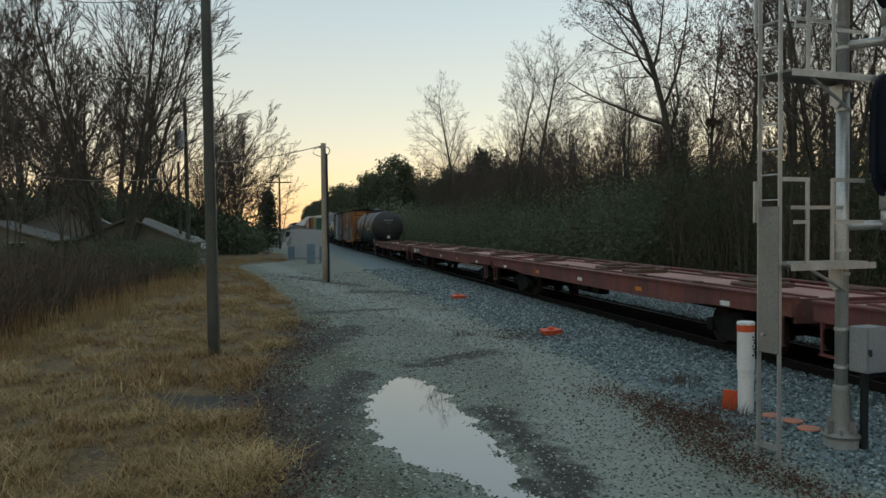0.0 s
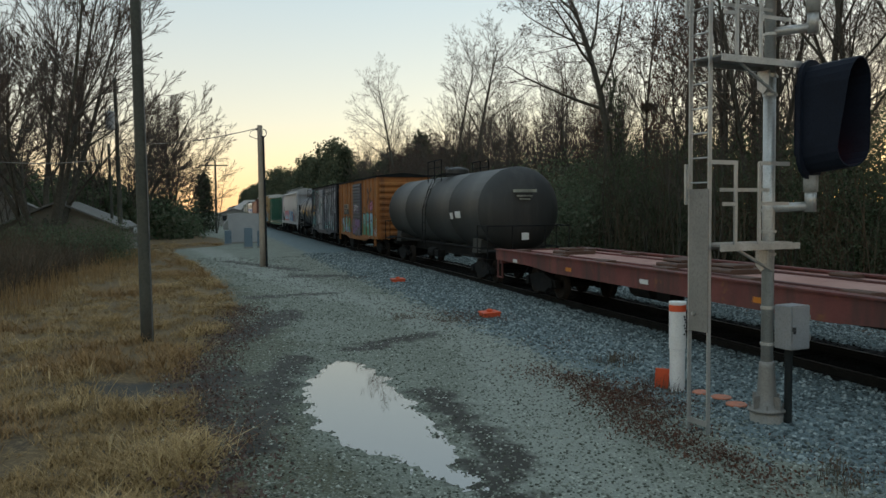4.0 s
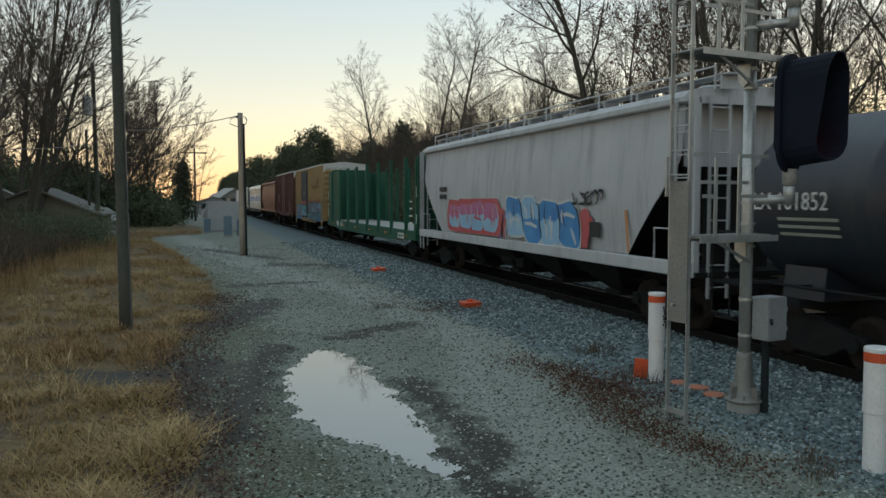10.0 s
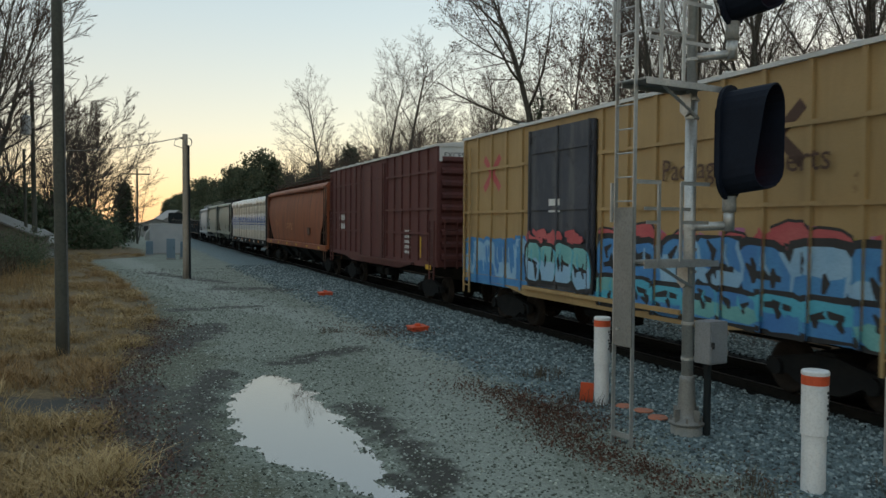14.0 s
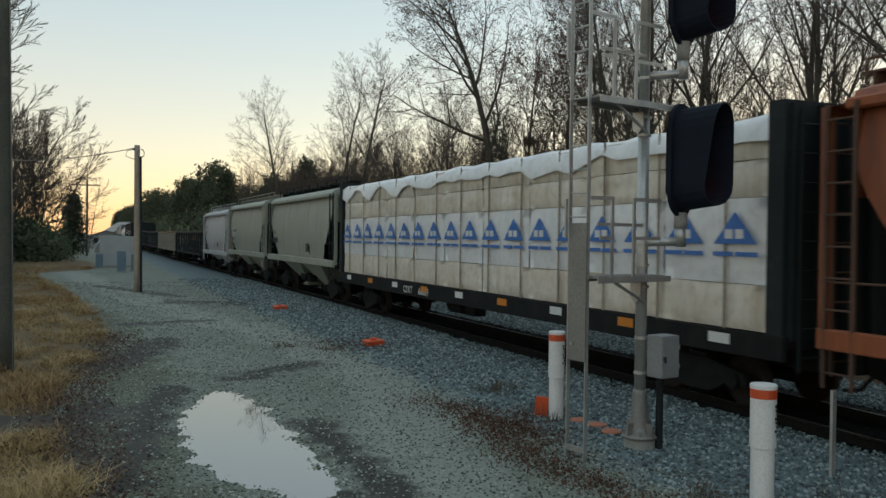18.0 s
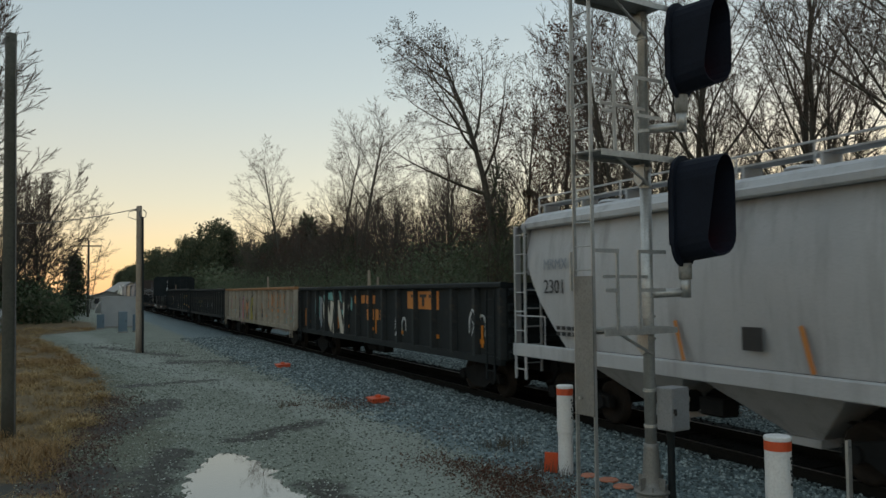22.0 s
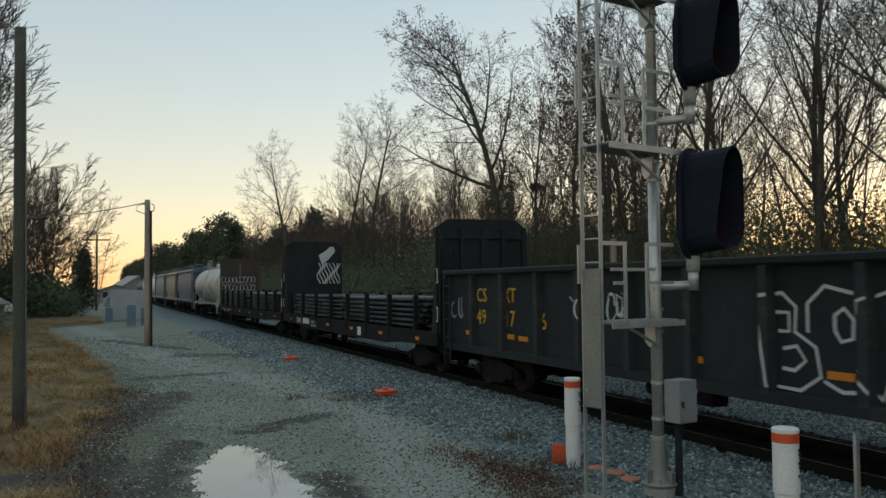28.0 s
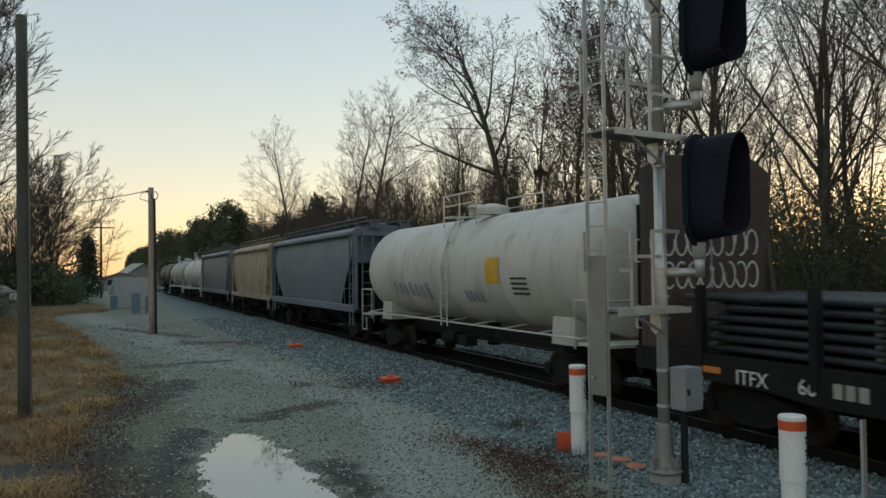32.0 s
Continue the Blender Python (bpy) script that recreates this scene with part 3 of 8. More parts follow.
for i in range(130):
    part("tie", tie_mesh, TIE, ties, at=pose(random.uniform(-0.04, 0.04), S0 + 0.55 * i, random.uniform(-0.012, 0.006), 0, 0, random.uniform(-0.8, 0.8)))


def pebbles(name, material, label, category, pts, sizes, seed):
    """Loose stones: squashed, twisted eight-cornered lumps, one mesh."""
    rng = np.random.default_rng(seed)
    n = len(pts)
    base = np.array([(-1, -1, -0.6), (1, -1, -0.6), (1, 1, -0.6), (-1, 1, -0.6), (-0.7, -0.7, 0.6), (0.7, -0.7, 0.6), (0.7, 0.7, 0.6), (-0.7, 0.7, 0.6)]) * 0.55
    v = base[None] * rng.uniform(0.6, 1.25, (n, 8, 3)) * np.asarray(sizes)[:, None, None]
    a, bq = rng.uniform(0, 6.283, n), rng.uniform(-0.6, 0.6, n)
    ca, sa, cb, sb = np.cos(a)[:, None], np.sin(a)[:, None], np.cos(bq)[:, None], np.sin(bq)[:, None]
    x, y, z = v[..., 0], v[..., 1], v[..., 2]
    x, z = x * cb + z * sb, -x * sb + z * cb
    v = np.stack([x * ca - y * sa, x * sa + y * ca, z], -1) + np.asarray(pts)[:, None]
    q = np.array([(4, 5, 6, 7), (0, 1, 5, 4), (1, 2, 6, 5), (2, 3, 7, 6), (3, 0, 4, 7)])
    f = (q[None] + 8 * np.arange(n)[:, None, None]).reshape(-1, 4)
    me = bpy.data.meshes.new(name)
    me.from_pydata(v.reshape(-1, 3).tolist(), [], f.tolist())
    me.materials.append(material)
    return tagged(new(name, me), label, category, kind="stuff")


rng = np.random.default_rng(5)
bp, bs, op, os_ = [], [], [], []
while len(bp) < 62000:
    s = 2 + 52 * rng.random() ** 1.7
    lat = 5.7 + 9.0 * rng.random() ** 0.8
    if lat < 6.9 and rng.random() < 0.8 - 0.5 * (lat - 5.7):
        continue
    p = on_track(s, lat)
    size = rng.uniform(0.019, 0.042) * (1 + s / 45)
    # stones below the train take the same painted shade
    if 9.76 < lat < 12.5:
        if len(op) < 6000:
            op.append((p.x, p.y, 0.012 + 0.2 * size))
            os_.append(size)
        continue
    bp.append((p.x, p.y, ground_z(p.x, p.y) + 0.25 * size))
    bs.append(size)
pebbles("ballast", STONE, "loose blue-grey crushed stone ballast along the track", "ballast", bp, bs, 6)
pebbles("oily_ballast", OILY_SHADE, "oily crushed stone between the ties, blackened with the train's shade", "ballast", op, os_, 8)
bp, bs = [], []
while len(bp) < 36000:
    y = 6.0 + 45 * rng.random() ** 2.4
    x = rng.uniform(grass_x(y) - 0.5, 6.5)
    if inside(x, y) > 0.25 or lat_of(x, y) > 6.9 or (x - grass_x(y) < 1.3 and y < 20 and rng.random() < 0.45):
        continue
    size = rng.uniform(0.011, 0.03) * (1 + y / 60)
    bp.append((x, y, ground_z(x, y) + 0.05 * size))
    bs.append(size)
pebbles("gravel", GRAVEL, "loose grey gravel of the yard road", "gravel", bp, bs, 7)

# ---- plants ----
def blades(name, material, label, category, tufts, seed, n_each, height, spread, width, lean=0.6):
    """Grass: thin bent blades in tufts, one mesh."""
    rg = np.random.default_rng(seed)
    t = np.repeat(np.asarray(tufts), n_each, 0)
    n = len(t)
    h = height * rg.uniform(0.45, 1.15, n) * t[:, 3]
    a = rg.uniform(0, 6.283, n)
    off = rg.normal(0, spread, (n, 2)) * t[:, 3:4]
    p = t[:, :3].copy()
    p[:, :2] += off
    out = np.stack([np.cos(a), np.sin(a)], 1) * (lean * h * rg.uniform(0.2, 1.2, n))[:, None]
    w = np.stack([-np.sin(a), np.cos(a)], 1) * (width * rg.uniform(0.6, 1.3, n))[:, None]
    z = p[:, 2]
    mid, tip = p[:, :2] + 0.35 * out, p[:, :2] + out
    v = np.empty((n, 5, 3))
    v[:, 0, :2], v[:, 0, 2] = p[:, :2] - w, z
    v[:, 1, :2], v[:, 1, 2] = p[:, :2] + w, z
    v[:, 2, :2], v[:, 2, 2] = mid + 0.7 * w, z + 0.6 * h
    v[:, 3, :2], v[:, 3, 2] = mid - 0.7 * w, z + 0.6 * h
    v[:, 4, :2], v[:, 4, 2] = tip, z + h * 0.95
    k = 5 * np.arange(n)[:, None]
    quads, tris = (k + [0, 1, 2, 3]).tolist(), (k + [3, 2, 4]).tolist()
    me = bpy.data.meshes.new(name)
    me.from_pydata(v.reshape(-1, 3).tolist(), [], quads + tris)
    me.materials.append(material)
    return tagged(new(name, me), label, category, kind="stuff")


rng = np.random.default_rng(11)
tufts, rust, pale = [], [], []
while len(tufts) < 8200:
    y = 5.5 + 66 * rng.random() ** 1.8
    g = grass_x(y)
    x = g - 0.1 - (14 + 0.3 * y) * rng.random() ** 1.3
    patch = noise.noise((x * 0.45, y * 0.45, 3))
    lump = noise.noise((x * 1.1, y * 1.1, 5)) + 0.6 * noise.noise((x * 2.6, y * 2.6, 6))
    if patch < -0.3 + 0.35 * noise.noise((x * 1.6, y * 1.6, 11)) or noise.noise((x * 2.4, y * 2.4, 15)) < -0.3 or (12.3 < y < 13.7 and -4.5 < x):
        continue
    if lump < -0.25 and rng.random() < 0.65:
        continue
    k = 0.42 + 0.4 * rng.random() + 0.7 * max(0, patch) + 1.25 * max(0, lump)
    row = (x, y, ground_z(x, y) - 0.01 + 0.1 * max(0, lump), k)
    (rust if noise.noise((x * 0.3, y * 0.3, 8)) > 0.2 else (pale if lump > 0.25 and rng.random() < 0.7 else tufts)).append(row)
blades("dry_grass", GRASS_DRY, "matted straw-coloured dry winter grass", "grass", tufts, 12, 24, 0.17, 0.13, 0.0042, 2.6)
blades("pale_grass", GRASS_PALE, "bleached pale straw clumps of dry grass", "grass", pale, 15, 28, 0.18, 0.13, 0.004, 2.6)
blades("rusty_grass", GRASS_RUST, "rust-brown dry grass clumps", "grass", rust, 13, 22, 0.25, 0.12, 0.005, 1.7)
tall = []
while len(tall) < 900:
    y = 10 + 38 * rng.random()
    x = -6.5 - 0.14 * y - 16 * rng.random() ** 1.2
    tall.append((x, y, ground_z(x, y), 0.7 + 0.7 * rng.random()))
blades("tall_weeds", GRASS_RUST, "tall rust-brown dead weeds at the brush's foot", "weeds", tall, 14, 16, 0.85, 0.2, 0.006, 0.35)


def grow(kind, seed):
    """A bare tree as tapered limbs: trunk with limbs, branches and branchlets, and pointed twigs at the ends."""
    rg = random.Random(seed)
    wood, twigs, tips = Mesh(), Mesh(), []
    H = kind["height"]
    fine = kind.get("fine", 0.007)
    bias = Vector((kind.get("lean", 0.0), 0, 0))

    def twig(p, d, length, r):
        a = d.orthogonal().normalized() * r
        b = d.cross(a)
        q = p + d * length
        n = len(twigs.v)
        twigs.v += [tuple(p + a), tuple(p - 0.5 * a + 0.866 * b), tuple(p - 0.5 * a - 0.866 * b), tuple(q)]
        twigs.f += [(n, n + 1, n + 3), (n + 1, n + 2, n + 3), (n + 2, n, n + 3)]
        tips.append(q)

    def limb(p, d, length, r, level):
        n = (7, 5, 3, 2)[level]
        pts, rad, dirs = [p], [r], [d]
        wob = kind["wobble"] * (0.45, 0.8, 1.0, 1.0)[level]
        for i in range(n):
            up = kind["up"] * (1.5 * i / n) if level else 0.02
            d = (d + Vector((rg.gauss(0, 1), rg.gauss(0, 1), rg.gauss(0, 0.5))) * wob + Vector((0, 0, up)) + (bias * 0.12 if level < 2 else Vector())).normalized()
            p = p + d * (length / n)
            pts.append(p)
            rad.append(max(fine, r * (1 - (i + 1) / n * 0.82)))
            dirs.append(d)
        (wood if level < 2 else twigs).tube(pts, rad, (8, 5, 3, 3)[level], False)
        count = kind["count"][level]
        lo = kind["bare"] if level == 0 else 0.18
        turn = rg.random() * 6.283
        for c in range(count):
            f = lo + (1 - lo) * min(0.999, (c + 0.3 + 0.7 * rg.random()) / count)
            k = min(n - 1, int(f * n))
            q = pts[k].lerp(pts[k + 1], f * n - k)
            dd = dirs[k + 1]
            ax = dd.orthogonal().normalized()
            ax.rotate(Matrix.Rotation(turn + c * 2.4 + rg.uniform(-0.5, 0.5), 3, dd))
            ang = radians(rg.uniform(*kind["angle"])) * (1.0 - 0.35 * f)
            nd = (dd * math.cos(ang) + ax * math.sin(ang) + (bias if level == 0 else Vector())).normalized()
            ln = length * kind["ratio"][level] * rg.uniform(0.65, 1.15) * (1.2 - 0.65 * f)
            if level == 3:
                twig(q, nd, ln, fine * 0.9)
            else:
                limb(q, nd, ln, max(1.1 * fine, rad[k] * kind["thin"]), level + 1)

    stems = kind.get("stems", 1)
    for i in range(stems):
        a = 6.283 * i / stems + rg.random()
        out = kind.get("fan", 0.3) * rg.uniform(0.5, 1.2) if stems > 1 else 0.0
        d = Vector((out * math.cos(a) + kind.get("tilt", 0), out * math.sin(a), 1)).normalized()
        limb(Vector((0.12 * math.cos(a), 0.12 * math.sin(a), -0.3)) if stems > 1 else Vector((0, 0, -0.3)), d, H * (rg.uniform(0.8, 1.08) if stems > 1 else 1.0), kind["radius"], 0)
    return wood, twigs, tips


def leaves_at(points, seed, size, n_each, spread):
    rg = np.random.default_rng(seed)
    p = np.repeat(np.asarray([tuple(q) for q in points]), n_each, 0)
    n = len(p)
    p = p + rg.normal(0, 1, (n, 3)) * spread
    a, b = rg.normal(0, 1, (n, 3)), rg.normal(0, 1, (n, 3))
    a *= (size * rg.uniform(0.6, 1.4, n) / np.linalg.norm(a, axis=1))[:, None]
    b *= (size * 0.7 * rg.uniform(0.6, 1.4, n) / np.linalg.norm(b, axis=1))[:, None]
    v = np.stack([p - a, p + b, p + a, p - b], 1)
    m = Mesh()
    m.v = v.reshape(-1, 3).tolist()
    m.f = (4 * np.arange(n)[:, None] + [0, 1, 2, 3]).tolist()
    return m


KINDS = {
    "wood_a": dict(height=17.0, radius=0.22, count=(15, 8, 7, 8), ratio=(0.42, 0.5, 0.48, 0.5), angle=(32, 58), bare=0.38, wobble=0.085, up=0.09, thin=0.42),
    "wood_b": dict(height=16.5, radius=0.18, count=(15, 8, 7, 8), ratio=(0.38, 0.5, 0.48, 0.5), angle=(28, 50), bare=0.34, wobble=0.08, up=0.11, thin=0.45),
    "wood_c": dict(height=17.5, radius=0.26, count=(13, 9, 8, 8), ratio=(0.42, 0.48, 0.48, 0.5), angle=(36, 64), bare=0.45, wobble=0.1, up=0.08, thin=0.42),
    "edge": dict(height=16.5, radius=0.22, count=(13, 8, 7, 7), ratio=(0.48, 0.5, 0.5, 0.5), angle=(24, 56), bare=0.26, wobble=0.1, up=0.09, thin=0.5),
    "twin": dict(height=16.0, radius=0.18, count=(12, 7, 6, 7), ratio=(0.42, 0.5, 0.5, 0.5), angle=(22, 50), bare=0.28, wobble=0.09, up=0.1, thin=0.48, stems=2, fan=0.2),
    "far": dict(height=17.0, radius=0.2, count=(13, 7, 6, 4), ratio=(0.36, 0.5, 0.5, 0.6), angle=(25, 48), bare=0.28, wobble=0.08, up=0.12, thin=0.45, fine=0.011),
    "sapling": dict(height=9.0, radius=0.055, count=(9, 4, 4, 3), ratio=(0.34, 0.5, 0.5, 0.6), angle=(18, 38), bare=0.25, wobble=0.07, up=0.12, thin=0.5, stems=3, fan=0.15),
    "leaning": dict(height=17.5, radius=0.35, count=(13, 10, 8, 9), ratio=(0.46, 0.5, 0.5, 0.5), angle=(40, 75), bare=0.46, wobble=0.11, up=0.06, thin=0.52, tilt=0.05, lean=-0.34),
    "spreading": dict(height=13.5, fine=0.0115, radius=0.17, count=(11, 9, 7, 8), ratio=(0.5, 0.48, 0.48, 0.5), angle=(16, 50), bare=0.16, wobble=0.06, up=0.0, thin=0.5, stems=7, fan=0.5),
}


def bare_tree(kind, seed, label, at, leaf=None, ivy=0.0):
    wood, twigs, tips = grow(KINDS[kind], seed)
    t = thing("tree", label, "tree", at)
    part("trunk", wood, BARK, t, smooth=True)
    part("crown", twigs, TWIG, t)
    if leaf:
        part("leaves", leaves_at(tips[:: leaf[1]], seed, leaf[3], leaf[2], 0.25 if leaf[2] > 1 else 0.05), leaf[0], t)
    if ivy:
        rg = random.Random(seed)
        h = ivy * KINDS[kind]["height"]
        pts = [(rg.gauss(0, 0.32) + KINDS[kind].get("tilt", 0) * z, rg.gauss(0, 0.32), z) for z in np.linspace(0.3, h, 90)]
        part("ivy", leaves_at(pts, seed, 0.07, 26, 0.16), IVY, t, "dark ivy climbing the trunk")
    return t


def turn_at(s, lat, rz=0.0, sc=1.0, z=0.0):
    p = on_track(s, lat)
    return Matrix.LocRotScale((p.x, p.y, z), Euler((0, 0, rz)), (sc, sc, sc))


def polar(az, dist, z=0.0, rz=0.0, sc=1.0):
    a = radians(az)
    return Matrix.LocRotScale((dist * math.sin(a), dist * math.cos(a), z), Euler((0, 0, rz)), (sc, sc, sc))


LBL = "tall bare winter tree at the wood's edge beyond the track"
proto = {
    "wood_a": bare_tree("wood_a", 21, LBL, turn_at(30, 23.5, 0.3)),
    "wood_b": bare_tree("wood_b", 22, LBL, turn_at(36, 25.5, 1.3)),
    "wood_c": bare_tree("wood_c", 23, "tall bare ivy-clad tree at the wood's edge", turn_at(69, 22, 0.5), ivy=0.45),
    "oak": bare_tree("wood_b", 24, "bare tree with a few rusty dead leaves in the wood", turn_at(41, 26, 0.5), leaf=(DEAD_LEAF, 6, 3, 0.09)),
    "edge": bare_tree("edge", 27, "broad bare tree with a thick dark trunk at the wood's edge", turn_at(4, 22, 0.4, 0.95), leaf=(BRUSH, 4, 1, 0.05)),
    "twin": bare_tree("twin", 28, "twin-stemmed bare tree at the wood's edge", turn_at(12, 23, 0.4, 0.95)),
    "far": bare_tree("far", 25, "bare tree far along the wood", turn_at(120, 24, 0.5)),
    "sapling": bare_tree("sapling", 26, "slender bare sapling clump under the tall trees", turn_at(26, 21, 0.5)),
}
for o in proto.values():
    o["group"] = "trees of the wood"
# the leaning, one-sided tree that stands above the rest, and the two ivy-clad ones farther off
bare_tree("leaning", 31, "tall leaning bare tree with ivy-dark trunk", polar(15.6, 48, 0, 0.0, 0.98), leaf=(BRUSH, 2, 1, 0.06), ivy=0.6)
bare_tree("wood_c", 33, "tall bare ivy-clad tree standing clear of the wood", polar(0.6, 100, 0, 1.0, 1.02), ivy=0.4)
bare_tree("wood_c", 34, "tall bare ivy-clad tree beside the wood", polar(4.3, 80, 0, 2.2, 0.94), ivy=0.4)
rg = random.Random(3)
for i in range(78):
    s = -10 + 132 * (i / 77) ** 1.1 + rg.uniform(-1.2, 1.2)
    lat = rg.choice((21.5, 23.5, 25.5, 28)) + rg.uniform(-1.2, 1.2)
    nm = rg.choice(("wood_a", "wood_a", "wood_b", "wood_b", "wood_c", "oak"))
    if abs(s - 96) < 3 or abs(s - 78) < 3 or abs(s - 43) < 6 or (s < 34 and i % 2):
        continue
    copy_thing(proto[nm], turn_at(s, lat, rg.uniform(0, 6.28), rg.uniform(0.58, 0.82) * (1.0 if s < 50 else 0.78)))
# the nearest stretch: thick trunks close together, their limbs filling the view
for i in range(7):
    s = 13 + 21 * i / 6 + rg.uniform(-0.9, 0.9)
    copy_thing(proto[rg.choice(("edge", "edge", "twin", "twin", "wood_a"))], turn_at(s, rg.choice((21.8, 23.5, 26.0)) + rg.uniform(-0.8, 0.8), rg.uniform(0, 6.28), rg.uniform(0.82, 1.05)))
for i in range(4):
    s = 50 + 16 * i / 3 + rg.uniform(-2, 2)
    if abs(s - 96) < 4 or abs(s - 78) < 3:
        continue
    copy_thing(proto[rg.choice(("wood_b", "twin", "edge"))], turn_at(s, rg.choice((23.5, 26.0, 28.0)) + rg.uniform(-1, 1), rg.uniform(0, 6.28), rg.uniform(0.6, 0.76)))
# a nest high in a tree of the wood
nt = bare_tree("wood_b", 38, "slim bare tree bearing a leafy nest", polar(18.2, 47, 0, 0.0, 0.86))
trunk = [ch for ch in nt.children if ch.name.startswith("trunk")][0]
ring = [v.co for v in trunk.data.vertices][35:42]
top = nt.matrix_basis @ (sum(ring, Vector()) / 7)
ns = Mesh()
for i in range(160):
    d = Vector((rg.gauss(0, 1), rg.gauss(0, 1), rg.gauss(0, 0.7))).normalized()
    e = Vector((rg.gauss(0, 1), rg.gauss(0, 1), rg.gauss(0, 0.6))).normalized()
    ns.tube([d * 0.24 - e * 0.2, d * 0.27 + e * 0.2], [0.02, 0.014], 3, False)
solo("nest", ns, BRUSH, "dark twig nest in a treetop", "nest", at=Matrix.Translation(top))
for i in range(44):
    copy_thing(proto["far"], turn_at(-16 + 135 * i / 43 + rg.uniform(-1, 1), 29 + 12 * rg.random(), rg.uniform(0, 6.28), rg.uniform(0.6, 0.8)))
for i in range(56):
    copy_thing(proto["sapling"], turn_at(rg.uniform(12, 110), 19.5 + 9 * rg.random(), rg.uniform(0, 6.28), rg.uniform(0.7, 1.15)))
for i in range(14):
    copy_thing(proto["far"], turn_at(125 + 20 * i * rg.uniform(0.9, 1.1), 23 + 14 * rg.random(), rg.uniform(0, 6.28), rg.uniform(0.6, 0.95)))


def pine(seed, height, label, at, width=0.24, bare=0.25):
    rg = random.Random(seed)
    t = thing("tree", label, "tree", at)
    part("trunk", Mesh().tube([(0, 0, -0.3), (0.05, 0, height * 0.5), (0, 0, height)], [0.02 * height, 0.013 * height, 0.03], 7), BARK, t, smooth=True)
    pts = []
    for i in range(420):
        f = bare + (1 - bare) * rg.random() ** 0.8
        r = width * height * (1 - f) ** 0.75 * math.sqrt(rg.random()) * (0.75 + 0.4 * noise.noise((f * 9, seed, math.floor(rg.random() * 5))))
        a = rg.random() * 6.283
        pts.append((r * math.cos(a), r * math.sin(a), f * height))
    part("crown", leaves_at(pts, seed, 0.045 * height * 0.45, 16, 0.045 * height), PINE_LEAF, t)
    return t


p1 = pine(41, 13.5, "dark green pine far along the wood", turn_at(150, 24), 0.3, 0.15)
p2 = pine(42, 12.0, "dark green evergreen in the wood's edge", turn_at(104, 27), 0.34, 0.05)
p1["group"] = p2["group"] = "evergreens of the wood"


def round_evergreen(seed, height, label, at):
    """A broad-crowned evergreen: rounded clumps of needles on a short trunk."""
    rg = random.Random(seed)
    t = thing("tree", label, "tree", at)
    part("trunk", Mesh().tube([(0, 0, -0.3), (0.1, 0, height * 0.5), (0, 0, height * 0.85)], [0.02 * height, 0.014 * height, 0.04], 7), BARK, t, smooth=True)
    pts = []
    for i in range(46):
        a, f = rg.random() * 6.283, rg.random()
        q = Vector((0.27 * math.cos(a) * math.sqrt(1 - f * f * 0.9), 0.27 * math.sin(a) * math.sqrt(1 - f * f * 0.9), 0.28 + 0.66 * f)) * height
        q *= rg.uniform(0.86, 1.04)
        for k in range(16):
            pts.append(q + Vector((rg.gauss(0, 1), rg.gauss(0, 1), rg.gauss(0, 0.7))) * 0.05 * height)
    part("crown", leaves_at(pts, seed, 0.016 * height, 9, 0.03 * height), PINE_LEAF, t)
    return t


p3 = round_evergreen(43, 18.0, "broad dark green evergreen far along the wood", turn_at(170, 25))
p4 = round_evergreen(44, 18.0, "broad dark green evergreen far along the wood", turn_at(215, 27))
p3["group"] = p4["group"] = "evergreens of the wood"
for i in range(26):
    copy_thing(proto[rg.choice(("wood_a", "wood_b", "wood_b", "oak"))], turn_at(62 + 66 * i / 25 + rg.uniform(-1, 1), rg.uniform(21.5, 33), rg.uniform(0, 6.28), rg.uniform(0.56, 0.68)))
for i in range(5):
    copy_thing(rg.choice((p1, p2)), turn_at(100 + 15 * i + rg.uniform(-3, 3), 25 + 9 * rg.random(), rg.uniform(0, 6.28), rg.uniform(0.6, 0.85)))
for i in range(60):
    s = 112 + 556 * (i / 59) ** 1.35
    h = float(np.interp(s, (105, 145, 195, 257, 360, 630), (11.0, 14.0, 16.5, 19.0, 20.0, 19.0)))
    copy_thing(rg.choice((p3, p4)), turn_at(s + rg.uniform(-2, 2), 24.5 + 11 * rg.random() ** 1.3, rg.uniform(0, 6.28), h / 18.0 * rg.uniform(0.78, 1.06)))
for az, d, sc in ((-16.2, 118, 0.26), (-18.5, 95, 0.3)):
    copy_thing(p3, polar(az, d, 0, d, sc))
for az, d, sc in ((-12.3, 112, 0.62), (-16.6, 116, 0.4)):
    copy_thing(p2, polar(az, d, 0, d, sc))

# undergrowth along the wood: dark, lumpy, knee-high to eight metres
cl = []
for i in range(4600):
    s = 40 + 100 * rg.random() ** 1.1
    dep = rg.random()
    top = 3.6 + 2.2 * noise.noise((s * 0.16, 0, 1)) + 1.6 * noise.noise((s * 0.5, 3, 1)) + 2.0 * dep
    p = on_track(s, 18.2 + 1.2 * noise.noise((s * 0.3, 5, 5)) + 9 * dep)
    cl.append((p.x, p.y, max(0.1, top * rg.random() ** 0.8)))
tk = Mesh()
